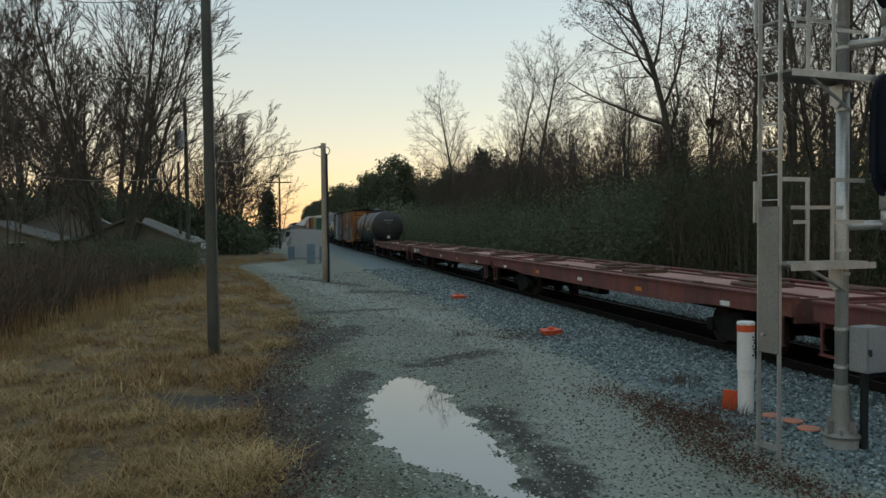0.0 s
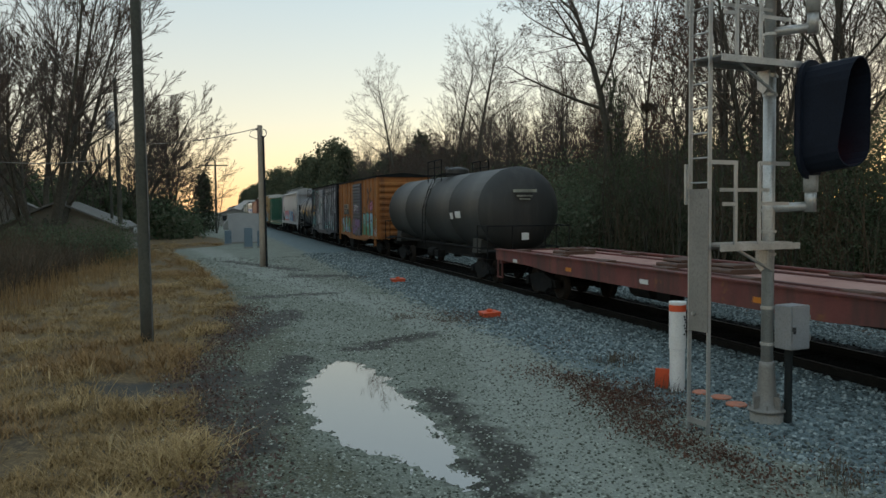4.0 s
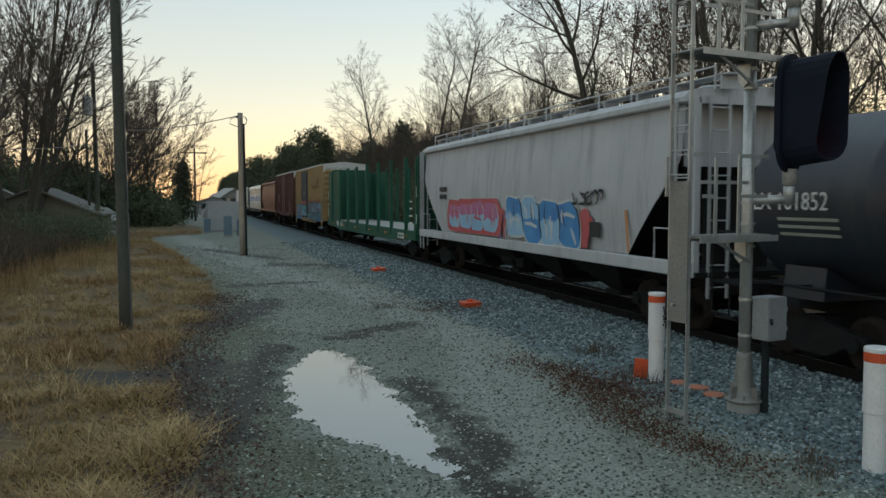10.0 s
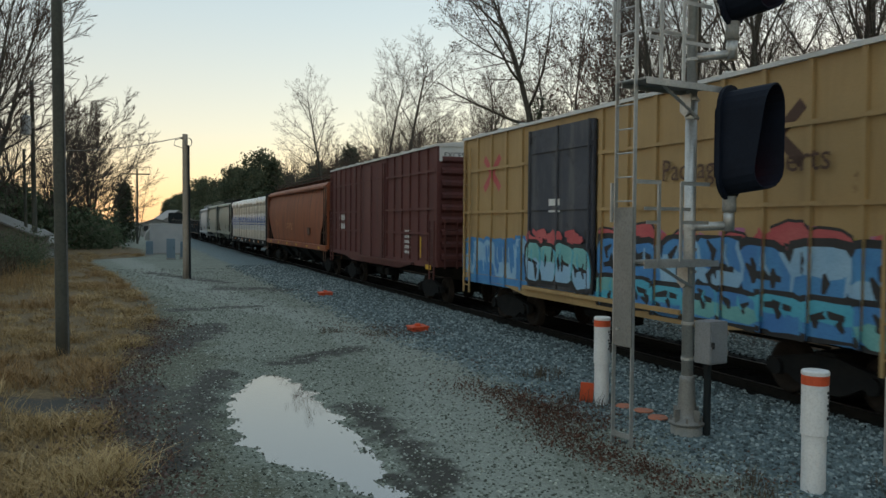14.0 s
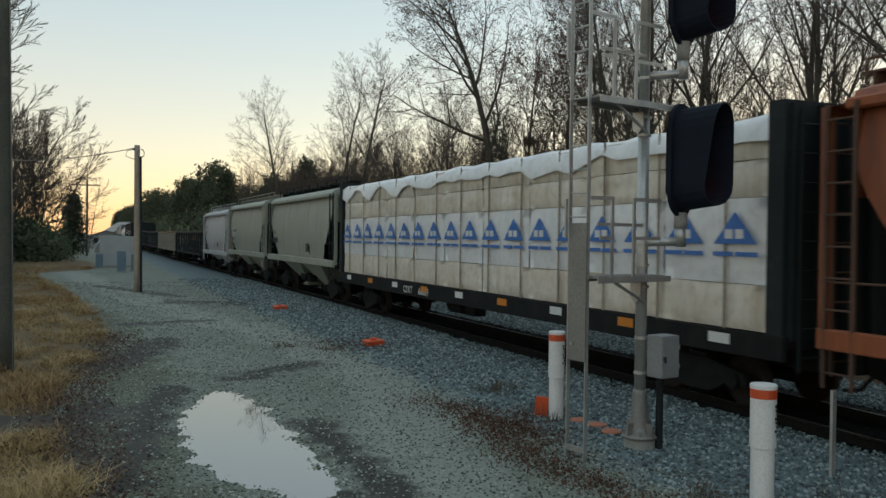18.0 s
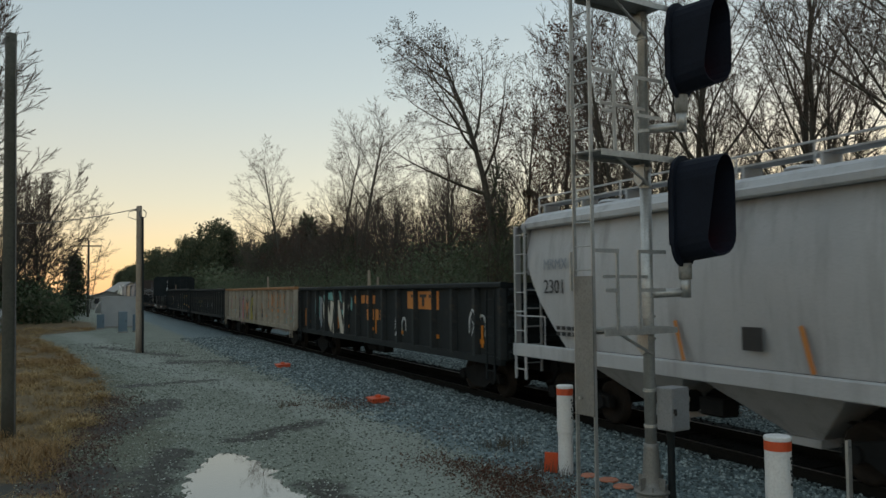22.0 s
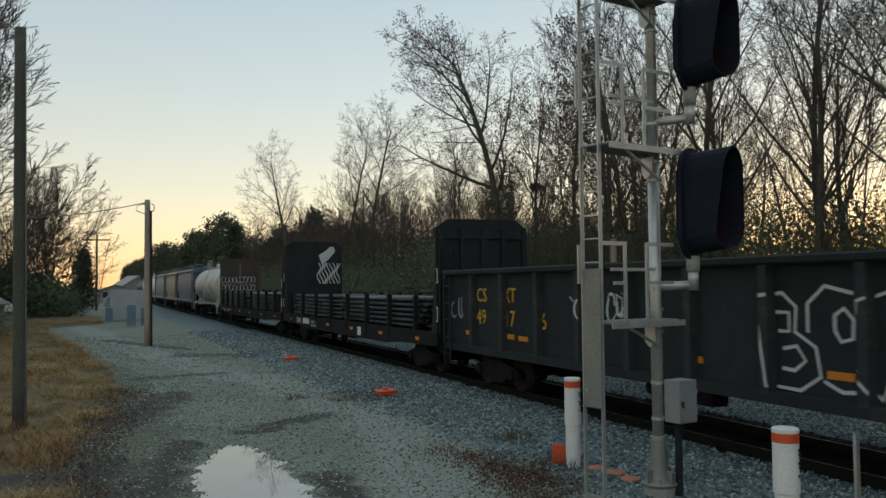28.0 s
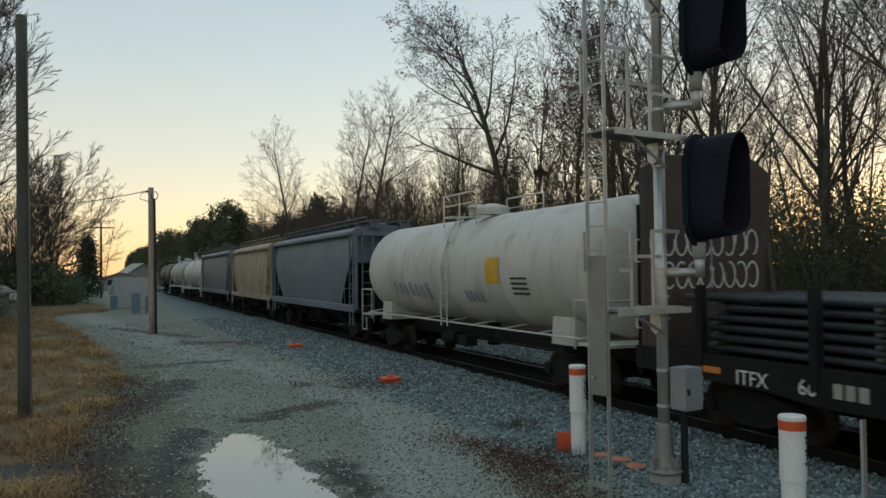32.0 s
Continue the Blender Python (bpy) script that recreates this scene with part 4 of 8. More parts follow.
for i in range(1700):
    s = 8 + 88 * rg.random() ** 1.7
    p = on_track(s, 19.6 + 8 * rg.random())
    h = rg.uniform(2.5, 5.5)
    a, l = rg.random() * 6.283, rg.uniform(0.05, 0.3) * h
    m1 = p + Vector((l * 0.4 * math.cos(a), l * 0.4 * math.sin(a), h * 0.55))
    e1 = p + Vector((l * math.cos(a), l * math.sin(a), h))
    tk.tube([p, m1, e1], [0.022, 0.016, 0.008], 3, False)
    for k in range(6):
        b = rg.random() * 6.283
        st = p.lerp(m1, rg.uniform(0.5, 1)) if k % 2 else m1.lerp(e1, rg.uniform(0, 0.8))
        w = rg.uniform(0.1, 0.26) * h
        tk.tube([st, st + Vector((w * math.cos(b), w * math.sin(b), w * rg.uniform(0.5, 1.2)))], [0.011, 0.006], 3, False)
solo("understorey", tk, BRUSH, "thin bare stems and twigs crowding under the trees", "undergrowth", kind="stuff")
solo("undergrowth", leaves_at(cl, 51, 0.1, 28, 0.8), UNDER_HAZED, "evergreen undergrowth along the wood's edge, paled as by haze", "undergrowth", kind="stuff")
cl = []
for i in range(6400):
    s = 6 + 42 * rg.random()
    dep = rg.random()
    top = (3.9 if s < 32 else 4.6) + 2.2 * noise.noise((s * 0.2, 0, 1)) + 2.0 * noise.noise((s * 0.6, 3, 1)) + 2.6 * dep
    p = on_track(s, 20.5 + 7 * dep)
    cl.append((p.x, p.y, max(0.1, top * rg.random() ** 0.75)))
bk = []
for i in range(5200):
    s = 10 + 80 * rg.random()
    p = on_track(s, 27 + 12 * rg.random())
    bk.append((p.x, p.y, max(0.1, (0.62 if s < 36 else 1.0) * (6.4 + 3.2 * noise.noise((s * 0.22, 7, 1)) + 2.4 * noise.noise((s * 0.7, 2, 1))) * rg.random() ** 0.7)))
solo("inner_thicket", leaves_at(bk, 54, 0.13, 20, 0.7), UNDER, "dark evergreen growth deeper in the wood", "undergrowth", kind="stuff")
solo("thicket", leaves_at(cl, 53, 0.052, 30, 0.5), UNDER, "dense dark thicket under the nearest trees", "undergrowth", kind="stuff")
cl = []
for i in range(2600):
    s = 130 + 330 * rg.random()
    top = 6.0 + 3.0 * noise.noise((s * 0.05, 0, 1))
    p = on_track(s, 20 + 8 * rg.random())
    cl.append((p.x, p.y, top * rg.random()))
solo("far_undergrowth", leaves_at(cl, 52, 0.4, 10, 0.9), UNDER_HAZED, "green undergrowth far along the wood, paled as by haze", "undergrowth", kind="stuff")

# left side: yard tree, brush and thin wood behind the sheds
YL = "large bare spreading tree behind the sheds"
bare_tree("spreading", 61, YL, polar(-22.0, 58, 0, 0.4, 1.3))
y2 = bare_tree("spreading", 62, "bare tree in the yards beyond the brush", polar(-32, 62, 0, 0.4, 1.15))
for az, d, sc in ((-14.5, 95, 0.75), (-27.0, 72, 1.1), (-17.5, 90, 0.95)):
    copy_thing(y2, polar(az, d, 0, d, sc))
for az, d, sc in ((-25, 42, 0.9), (-28, 40, 1.0), (-30, 38, 0.9), (-33, 44, 1.1), (-24, 64, 1.2), (-19.5, 66, 1.1), (-16, 80, 1.2), (-11.5, 128, 1.1), (-12.7, 126, 1.0)):
    copy_thing(proto["sapling"], polar(az, d, 0, az, sc))
tw = Mesh()
for i in range(10000):
    y = 14 + 36 * rg.random()
    x = -7.4 - 0.16 * y - (14 + 0.25 * y) * rg.random() ** 1.1
    h = (1.85 + 1.0 * noise.noise((x * 0.3, y * 0.3, 2))) * rg.uniform(0.4, 1.1)
    a, l = rg.random() * 6.283, rg.uniform(0.1, 0.5) * h
    q = Vector((x, y, 0.05))
    m1 = q + Vector((l * 0.4 * math.cos(a), l * 0.4 * math.sin(a), h * 0.6))
    e1 = q + Vector((l * math.cos(a), l * math.sin(a), h))
    tw.tube([q, m1, e1], [0.014, 0.01, 0.004], 3, False)
    for k in range(3):
        b = a + rg.uniform(-1.5, 1.5)
        st = q.lerp(m1, rg.uniform(0.4, 1))
        tw.tube([st, st + Vector((0.3 * h * math.cos(b), 0.3 * h * math.sin(b), 0.28 * h))], [0.008, 0.003], 3, False)
solo("brush", tw, BRUSH, "tangled bare brown brush beyond the grass", "brush", kind="stuff")
cl = []
for i in range(2600):
    y = 15 + 35 * rg.random()
    x = -8.0 - 0.17 * y - (13 + 0.25 * y) * rg.random() ** 1.1
    cl.append((x, y, 0.1 + (1.2 + 0.8 * noise.noise((x * 0.3, y * 0.3, 2))) * rg.random() ** 0.8))
solo("brush_leaves", leaves_at(cl, 67, 0.045, 22, 0.35), BRUSH, "brown withered leaves clinging to the brush", "brush", kind="stuff")
cl = []
for i in range(1500):
    y = 24 + 30 * rg.random()
    x = -14 - 0.2 * y - 14 * rg.random()
    cl.append((x, y, (1.4 + 1.0 * noise.noise((x * 0.3, y * 0.3, 6))) * rg.random()))
solo("shrubs", leaves_at(cl, 63, 0.06, 26, 0.4), UNDER, "low dark evergreen shrubs among the brush", "shrubs", kind="stuff")
cl = []
for i in range(7600):
    az = -44 + 31 * rg.random()
    d = 85 + 60 * rg.random()
    cl.append((d * math.sin(radians(az)), d * math.cos(radians(az)), 9.0 * rg.random() ** 0.75 * (0.75 + 0.5 * noise.noise((az * 0.35, 0, 0))) * min(1.0, (-az - 11) / 9)))
solo("yard_evergreens", leaves_at(cl, 64, 0.26, 14, 0.8), UNDER, "dark evergreen growth behind the yards", "undergrowth", kind="stuff")

# fallen leaves and weeds on the ballast's edge
lp = []
DRIFT = [(2.5, 13.6, 90, 0.22), (3.0, 13.2, 130, 0.25), (3.25, 12.5, 260, 0.26), (3.5, 11.9, 420, 0.3), (3.75, 11.4, 460, 0.3), (3.45, 10.7, 320, 0.28), (3.35, 9.9, 200, 0.2), (3.5, 9.35, 150, 0.16), (3.7, 9.0, 130, 0.16), (3.82, 8.5, 120, 0.16), (3.9, 8.0, 90, 0.2), (4.9, 8.1, 60, 0.25), (0.9, 21.5, 130, 0.5), (2.0, 20.9, 220, 0.45), (2.6, 21.0, 120, 0.3), (3.6, 16.5, 50, 0.4)]
for cx, cy, n, sp in DRIFT:
    for i in range(int(0.75 * n)):
        x, y = rg.gauss(cx, sp * 1.25), rg.gauss(cy, sp * 1.7)
        lp.append((x, y, ground_z(x, y) + 0.018))
solo("fallen_leaves", leaves_at(lp, 65, 0.019, 6, 0.05), DEAD_LEAF, "rusty fallen leaves in drifts on the gravel", "leaves", kind="stuff")
wd = []
for cx, cy in ((4.2, 14.7), (4.3, 14.5), (4.1, 14.8), (4.4, 12.6), (0.4, 21.4), (1.6, 20.6), (4.2, 12.5), (4.7, 8.0), (6.0, 7.6)):
    for i in range(5):
        x, y = rg.gauss(cx, 0.18), rg.gauss(cy, 0.25)
        wd.append((x, y, ground_z(x, y), rg.uniform(0.5, 1.0)))
lp = []
for i in range(2600):
    y = 6 + 18 * rg.random() ** 1.3
    x = grass_x(y) + rg.gauss(0.15, 0.35)
    lp.append((x, y, ground_z(x, y) + 0.015))
solo("leaf_litter", leaves_at(lp, 68, 0.024, 5, 0.09), LITTER, "dark reddish leaf litter along the grass edge", "leaves", kind="stuff")
blades("weeds", BRUSH, "small withered weeds in the ballast", "weeds", wd, 66, 16, 0.3, 0.09, 0.004, 0.7)
cl = []
for i in range(1100):
    az, d = radians(rg.uniform(-30, -17.2)), rg.uniform(44, 54)
    cl.append((d * math.sin(az), d * math.cos(az), 0.1 + (1.3 + 0.8 * noise.noise((az * 14, 0, 3))) * rg.random()))
solo("hedge", leaves_at(cl, 69, 0.06, 34, 0.45), UNDER, "untrimmed dark hedge before the sheds", "hedge", kind="stuff")

# ---- the train: every car is a thing of its own. x across (the near side is -x), y back from its leading end, z over the rail ----
CARS = []
SHARED = {}


def shared(key, make):
    if key not in SHARED:
        SHARED[key] = make()
    return SHARED[key]


def car(name, label, u0, category):
    c = thing(name, label, category, group="cars of the freight train")
    CARS.append((c, u0))
    return c


def truck_mesh():
    m = Mesh()
    for sx in (-1, 1):
        x0, x1 = (sx * 1.06, sx * 0.93) if sx < 0 else (0.93, 1.06)
        m.side([(-1.15, 0.36), (-1.1, 0.56), (-0.55, 0.66), (-0.3, 0.72), (0.3, 0.72), (0.55, 0.66), (1.1, 0.56), (1.15, 0.36), (0.68, 0.36), (0.5, 0.26), (0.3, 0.18), (-0.3, 0.18), (-0.5, 0.26), (-0.68, 0.36)], x0, x1)
        for y in (-0.89, 0.89):
            m.tube([(sx * 0.98, y, 0.44), (sx * 1.12, y, 0.44)], 0.13, 10)
        for y in (-0.16, 0, 0.16):
            m.tube([(sx * 1.0, y, 0.25), (sx * 1.0, y, 0.5)], 0.065, 7)
    m.box(-1.0, 1.0, -0.2, 0.2, 0.45, 0.78)
    for y in (-0.35, 0.35):
        m.box(-0.9, 0.9, y - 0.05, y + 0.05, 0.3, 0.42)
    return m.data("truck", BLACK)


def wheel_mesh():
    m = Mesh()
    prof = [(-0.035, 0.02), (-0.035, 0.30), (-0.07, 0.34), (-0.07, 0.42), (0.05, 0.42), (0.06, 0.445), (0.085, 0.445), (0.085, 0.34), (0.04, 0.30), (0.04, 0.02)]
    k = 20
    n = len(m.v)
    for x, r in prof:
        for j in range(k):
            w = 2 * math.pi * j / k
            m.v.append((x, r * math.cos(w), 0.42 + r * math.sin(w)))
    for i in range(len(prof) - 1):
        for j in range(k):
            j2 = (j + 1) % k
            m.f.append((n + i * k + j, n + i * k + j2, n + (i + 1) * k + j2, n + (i + 1) * k + j))
    m.f += [tuple(range(n + k - 1, n - 1, -1)), tuple(range(n + (len(prof) - 1) * k, n + len(prof) * k))]
    m.tube([(-0.12, 0, 0.42), (-0.03, 0, 0.42)], 0.1, 10)
    return m.data("wheel", WHEEL, True)


def running_gear(c, L, inset=2.0, overhang=0.35):
    """Two trucks with their wheels, and a coupler at each end."""
    tm, wm = shared("truck", truck_mesh), shared("wheel", wheel_mesh)
    for y in (inset, L - inset):
        t = part("truck", tm, BLACK, c, at=pose(0, y, 0))
        for wy in (-0.89, 0.89):
            for wx, rz in ((-0.75, 0), (0.75, 180)):
                part("wheel", wm, WHEEL, t, at=pose(wx, wy, 0.0, 0, 0, rz))

    def cp():
        m = Mesh()
        m.box(-0.1, 0.1, -0.55, 0.2, 0.78, 0.96, 0.02)
        m.side([(-0.62, 0.72), (-0.5, 0.68), (-0.3, 0.72), (-0.3, 1.02), (-0.5, 1.06), (-0.62, 1.02)], -0.16, 0.16)
        m.tube([(0.35, 0.1, 0.85), (0.4, -0.15, 0.55), (0.3, -0.5, 0.48)], 0.03, 6)
        return m.data("coupler", BLACK)

    cm = shared("coupler", cp)
    part("coupler", cm, BLACK, c, at=pose(0, 0, 0))
    part("coupler", cm, BLACK, c, at=pose(0, L, 0, 0, 0, 180))


def underframe(c, L, z0=0.55, z1=1.0, w=0.3, mat=None, brakes=True):
    part("centre_sill", Mesh().box(-w, w, 0.15, L - 0.15, z0 + 0.15, z1, 0.03), mat or BLACK, c)
    for y in (2.0, L - 2.0):
        part("bolster", Mesh().prism([(-1.4, z1 - 0.12), (-0.4, z1 - 0.3), (0.4, z1 - 0.3), (1.4, z1 - 0.12), (1.4, z1), (-1.4, z1)], y - 0.2, y + 0.2), BLACK, c)
    if brakes:
        b = Mesh()
        y = L * 0.55
        b.tube([(-0.75, y, 0.72), (-0.75, y + 0.9, 0.72)], 0.2, 10)
        b.box(-0.95, -0.6, y - 0.9, y - 0.35, 0.55, 0.85, 0.03)
        b.tube([(-0.5, 2.5, 0.75), (-0.5, L - 2.5, 0.75)], 0.03, 5)
        part("brake_gear", b, BLACK, c)


def ladder(c, y, z0, z1, mat, side=-1.62, width=0.4, n=None):
    m = Mesh()
    for yy in (y - width / 2, y + width / 2):
        m.box(side - 0.02, side + 0.02, yy - 0.025, yy + 0.025, z0, z1)
    n = n or max(2, int((z1 - z0) / 0.4))
    for i in range(n):
        z = z0 + (i + 0.5) * (z1 - z0) / n
        m.tube([(side, y - width / 2, z), (side, y + width / 2, z)], 0.016, 5)
    part("ladder", m, mat, c)


def end_ladder(c, x, y, z0, z1, mat, width=0.42):
    m = Mesh()
    for xx in (x - width / 2, x + width / 2):
        m.box(xx - 0.025, xx + 0.025, y - 0.02, y + 0.02, z0, z1)
    n = max(2, int((z1 - z0) / 0.4))
    for i in range(n):
        z = z0 + (i + 0.5) * (z1 - z0) / n
        m.tube([(x - width / 2, y, z), (x + width / 2, y, z)], 0.016, 5)
    part("ladder", m, mat, c)


def plate(c, y0, y1, z0, z1, mat, name="marking", x=-1.56, d=0.006):
    """A flat marking, plate or stripe on the near side."""
    return part(name, Mesh().box(x - d, x, min(y0, y1), max(y0, y1), z0, z1), mat, c)


def bars(c, y, z, w, h, n, mat, x=-1.56, lines_n=1, gap=0.5):
    """Unreadable lettering: a row of plain bars that runs along -y from y."""
    if x is None:
        m = Mesh()
        for k in range(lines_n):
            for i in range(n):
                a, b = y - i * w / n, z - k * h * (1 + gap)
                m.poly([(0, a, b), (0, a - 0.72 * w / n, b), (0, a - 0.72 * w / n, b + h), (0, a, b + h)])
        return paint(c, m, mat, "lettering")
    m = Mesh()
    for k in range(lines_n):
        for i in range(n):
            a = y - i * w / n
            m.box(x - 0.006, x, a - 0.72 * w / n, a, z - k * h * (1 + gap), z - k * h * (1 + gap) + h)
    return tagged(part("lettering", m, mat, c), kind="stuff")


def ribbon(m, pts, widths, x):
    """A flat stroke of paint on the near side through (y, z) points."""
    n = len(m.v)
    for i, (y, z) in enumerate(pts):
        a, b = pts[max(i - 1, 0)], pts[min(i + 1, len(pts) - 1)]
        dy, dz = b[0] - a[0], b[1] - a[1]
        k = math.hypot(dy, dz) or 1
        w = widths[i] / 2
        m.v += [(x, y - dz / k * w, z + dy / k * w), (x, y + dz / k * w, z - dy / k * w)]
    m.f += [(n + 2 * i, n + 2 * i + 1, n + 2 * i + 3, n + 2 * i + 2) for i in range(len(pts) - 1)]


RIBS = {}


def clipped(m, spans, x):
    """The flat paint of m once more, on the faces of the ribs alone."""
    out = Mesh()
    for f in m.f:
        for a, b in spans:
            pts = [m.v[i] for i in f]
            if max(p[1] for p in pts) < a or min(p[1] for p in pts) > b:
                continue
            for lim, sgn in ((a, 1), (b, -1)):
                res = []
                for k, p in enumerate(pts):
                    q = pts[(k + 1) % len(pts)]
                    pin, qin = sgn * (p[1] - lim) >= 0, sgn * (q[1] - lim) >= 0
                    if pin:
                        res.append(p)
                    if pin != qin:
                        u = (lim - p[1]) / (q[1] - p[1])
                        res.append(tuple(p[n] + u * (q[n] - p[n]) for n in range(3)))
                pts = res
            if len(pts) > 2:
                out.poly([(x + p[0], p[1], p[2]) for p in pts])
    return out


def paint(c, m, mat, name, x=None, label=""):
    """Links flat paint drawn at x = 0: on the wall between a car's ribs and again on the ribs, or at x where it is given."""
    if x is None and c.name in RIBS:
        wall, rib, spans = RIBS[c.name]
        r = clipped(m, spans, rib)
        if r.f:
            tagged(part(name, r, mat, c, label), kind="stuff")
        x = wall
    m.v = [(x + v[0], v[1], v[2]) for v in m.v]
    return tagged(part(name, m, mat, c, label), kind="stuff")


def scrawl(c, y0, y1, z0, z1, colours, seed, n, wide=0.2, x=None, name="graffiti"):
    """Sprayed lettering-like swirls that say nothing: curved strokes, layer over layer, one mesh a colour."""
    rg = random.Random(seed)
    H, W = z1 - z0, y1 - y0
    for k, col in enumerate(colours):
        m, under = Mesh(), Mesh()
        for i in range(n):
            cy = y0 + W * (i + 0.5 + rg.uniform(-0.35, 0.35)) / n
            cz = z0 + H * rg.uniform(0.3, 0.7)
            ry, rz = W / n * rg.uniform(0.35, 0.75), H * rg.uniform(0.25, 0.5)
            a0, span = rg.random() * 6.283, rg.uniform(2.2, 5.0)
            pts, ws = [], []
            for j in range(9):
                a = a0 + span * j / 8
                pts.append((min(y1, max(y0, cy + ry * math.cos(a))), min(z1 - 0.02, max(z0 + 0.02, cz + rz * math.sin(a)))))
                ws.append(wide * (0.45 + 0.75 * math.sin(math.pi * (j + 0.7) / 9.4)) * rg.uniform(0.8, 1.2))
            ribbon(m, pts, ws, -0.004 * k - 0.0002 * (i % 9) - 0.002)
            if wide > 0.13 and k % 2:
                ribbon(under, pts, [q + 0.09 for q in ws], -0.004 * k - 0.0002 * (i % 9))
            if rg.random() < 0.6:
                y = cy + rg.uniform(-0.5, 0.5) * W / n
                ribbon(m, [(y, z0 + H * rg.uniform(0, 0.2)), (y + rg.uniform(-0.3, 0.3), cz), (y + rg.uniform(-0.3, 0.3), z0 + H * rg.uniform(0.8, 1))], [wide * 0.6] * 3, -0.004 * k - 0.003)
        if under.f:
            paint(c, under, SP_BLACK if k % 4 == 1 else SP_WHITE, name, x)
        paint(c, m, col, name, x)


def spray(name, c1, c2):
    return surf(name, c1, c2, 1.4, 0.55, 0, 0.05)


SP_WHITE = spray("white_spray", (0.55, 0.57, 0.57), (0.40, 0.43, 0.44))
SP_GREY = spray("grey_spray", (0.26, 0.29, 0.32), (0.18, 0.20, 0.23))
SP_SILVER = spray("silver_spray", (0.46, 0.47, 0.50), (0.34, 0.35, 0.39))
SP_TEAL = spray("teal_spray", (0.10, 0.33, 0.33), (0.20, 0.45, 0.43))
SP_BLUE = spray("blue_spray", (0.04, 0.17, 0.42), (0.07, 0.28, 0.52))
SP_SKY = spray("light_blue_spray", (0.20, 0.38, 0.55), (0.30, 0.48, 0.62))
SP_CYAN = spray("turquoise_spray", (0.05, 0.33, 0.48), (0.09, 0.42, 0.52))
SP_RED = spray("red_spray", (0.42, 0.06, 0.07), (0.5, 0.12, 0.12))
SP_PINK = spray("pink_spray", (0.44, 0.12, 0.25), (0.38, 0.17, 0.28))
SP_PURPLE = spray("purple_spray", (0.12, 0.07, 0.2), (0.2, 0.13, 0.3))
SP_YELLOW = spray("yellow_spray", (0.38, 0.32, 0.05), (0.30, 0.24, 0.04))
SP_ORANGE = spray("orange_spray", (0.55, 0.22, 0.05), (0.48, 0.16, 0.04))
SP_GREEN = spray("green_spray", (0.05, 0.22, 0.13), (0.08, 0.3, 0.17))
MAUVE = spray("mauve_grey_spray", (0.085, 0.085, 0.11), (0.15, 0.145, 0.18))
CREAM = spray("cream_spray", (0.62, 0.60, 0.52), (0.50, 0.48, 0.41))
PEACH = spray("peach_orange_spray", (0.60, 0.27, 0.10), (0.52, 0.21, 0.08))
SP_BLACK = spray("black_spray", (0.012, 0.012, 0.014), (0.03, 0.03, 0.032))


GLYPHS = {
    "S": [[(0.95, 0.8), (0.6, 1.0), (0.15, 0.82), (0.2, 0.58), (0.8, 0.42), (0.85, 0.15), (0.45, 0.0), (0.05, 0.18)]],
    "O": [[(0.5, 1.0), (0.12, 0.8), (0.05, 0.4), (0.3, 0.02), (0.7, 0.02), (0.95, 0.4), (0.88, 0.8), (0.5, 1.0), (0.3, 0.95)]],
    "M": [[(0.0, 0.0), (0.15, 0.95), (0.48, 0.35), (0.8, 1.0), (1.0, 0.0)]],
    "A": [[(0.0, 0.0), (0.4, 1.0), (0.62, 1.0), (1.0, 0.0)], [(0.2, 0.32), (0.8, 0.32)]],
    "N": [[(0.0, 0.0), (0.08, 1.0), (0.85, 0.05), (1.0, 1.0)]],
    "I": [[(0.5, 1.0), (0.5, 0.0)], [(0.1, 0.02), (0.95, 0.05)]],
    "V": [[(0.0, 1.0), (0.4, 0.0), (0.6, 0.0), (1.0, 0.95)]],
    "C": [[(0.95, 0.85), (0.5, 1.0), (0.1, 0.75), (0.05, 0.3), (0.5, 0.0), (0.95, 0.15)]],
    "X": [[(0.05, 0.0), (0.95, 1.0)], [(0.05, 1.0), (0.95, 0.0)]],
}


def fat_letter(c, glyph, ya, yb, z0, z1, wide, colour, outline=None, rim=0.16, layer=0.0, x=None):
    """One sprayed letter of broad strokes with a dark rim; reads along -y from ya to yb."""
    m, under = Mesh(), Mesh()
    for stroke in GLYPHS[glyph]:
        pts = []
        for (a, b), (a2, b2) in zip(stroke, stroke[1:]):
            for k in range(3):
                pts.append((ya + (yb - ya) * (a + (a2 - a) * k / 3), z0 + (z1 - z0) * (b + (b2 - b) * k / 3)))
        pts.append((ya + (yb - ya) * stroke[-1][0], z0 + (z1 - z0) * stroke[-1][1]))
        ribbon(m, pts, [wide] * len(pts), -layer - 0.004)
        ribbon(under, pts, [wide + rim] * len(pts), -layer)
    if outline:
        paint(c, under, outline, "graffiti", x)
    paint(c, m, colour, "graffiti", x)


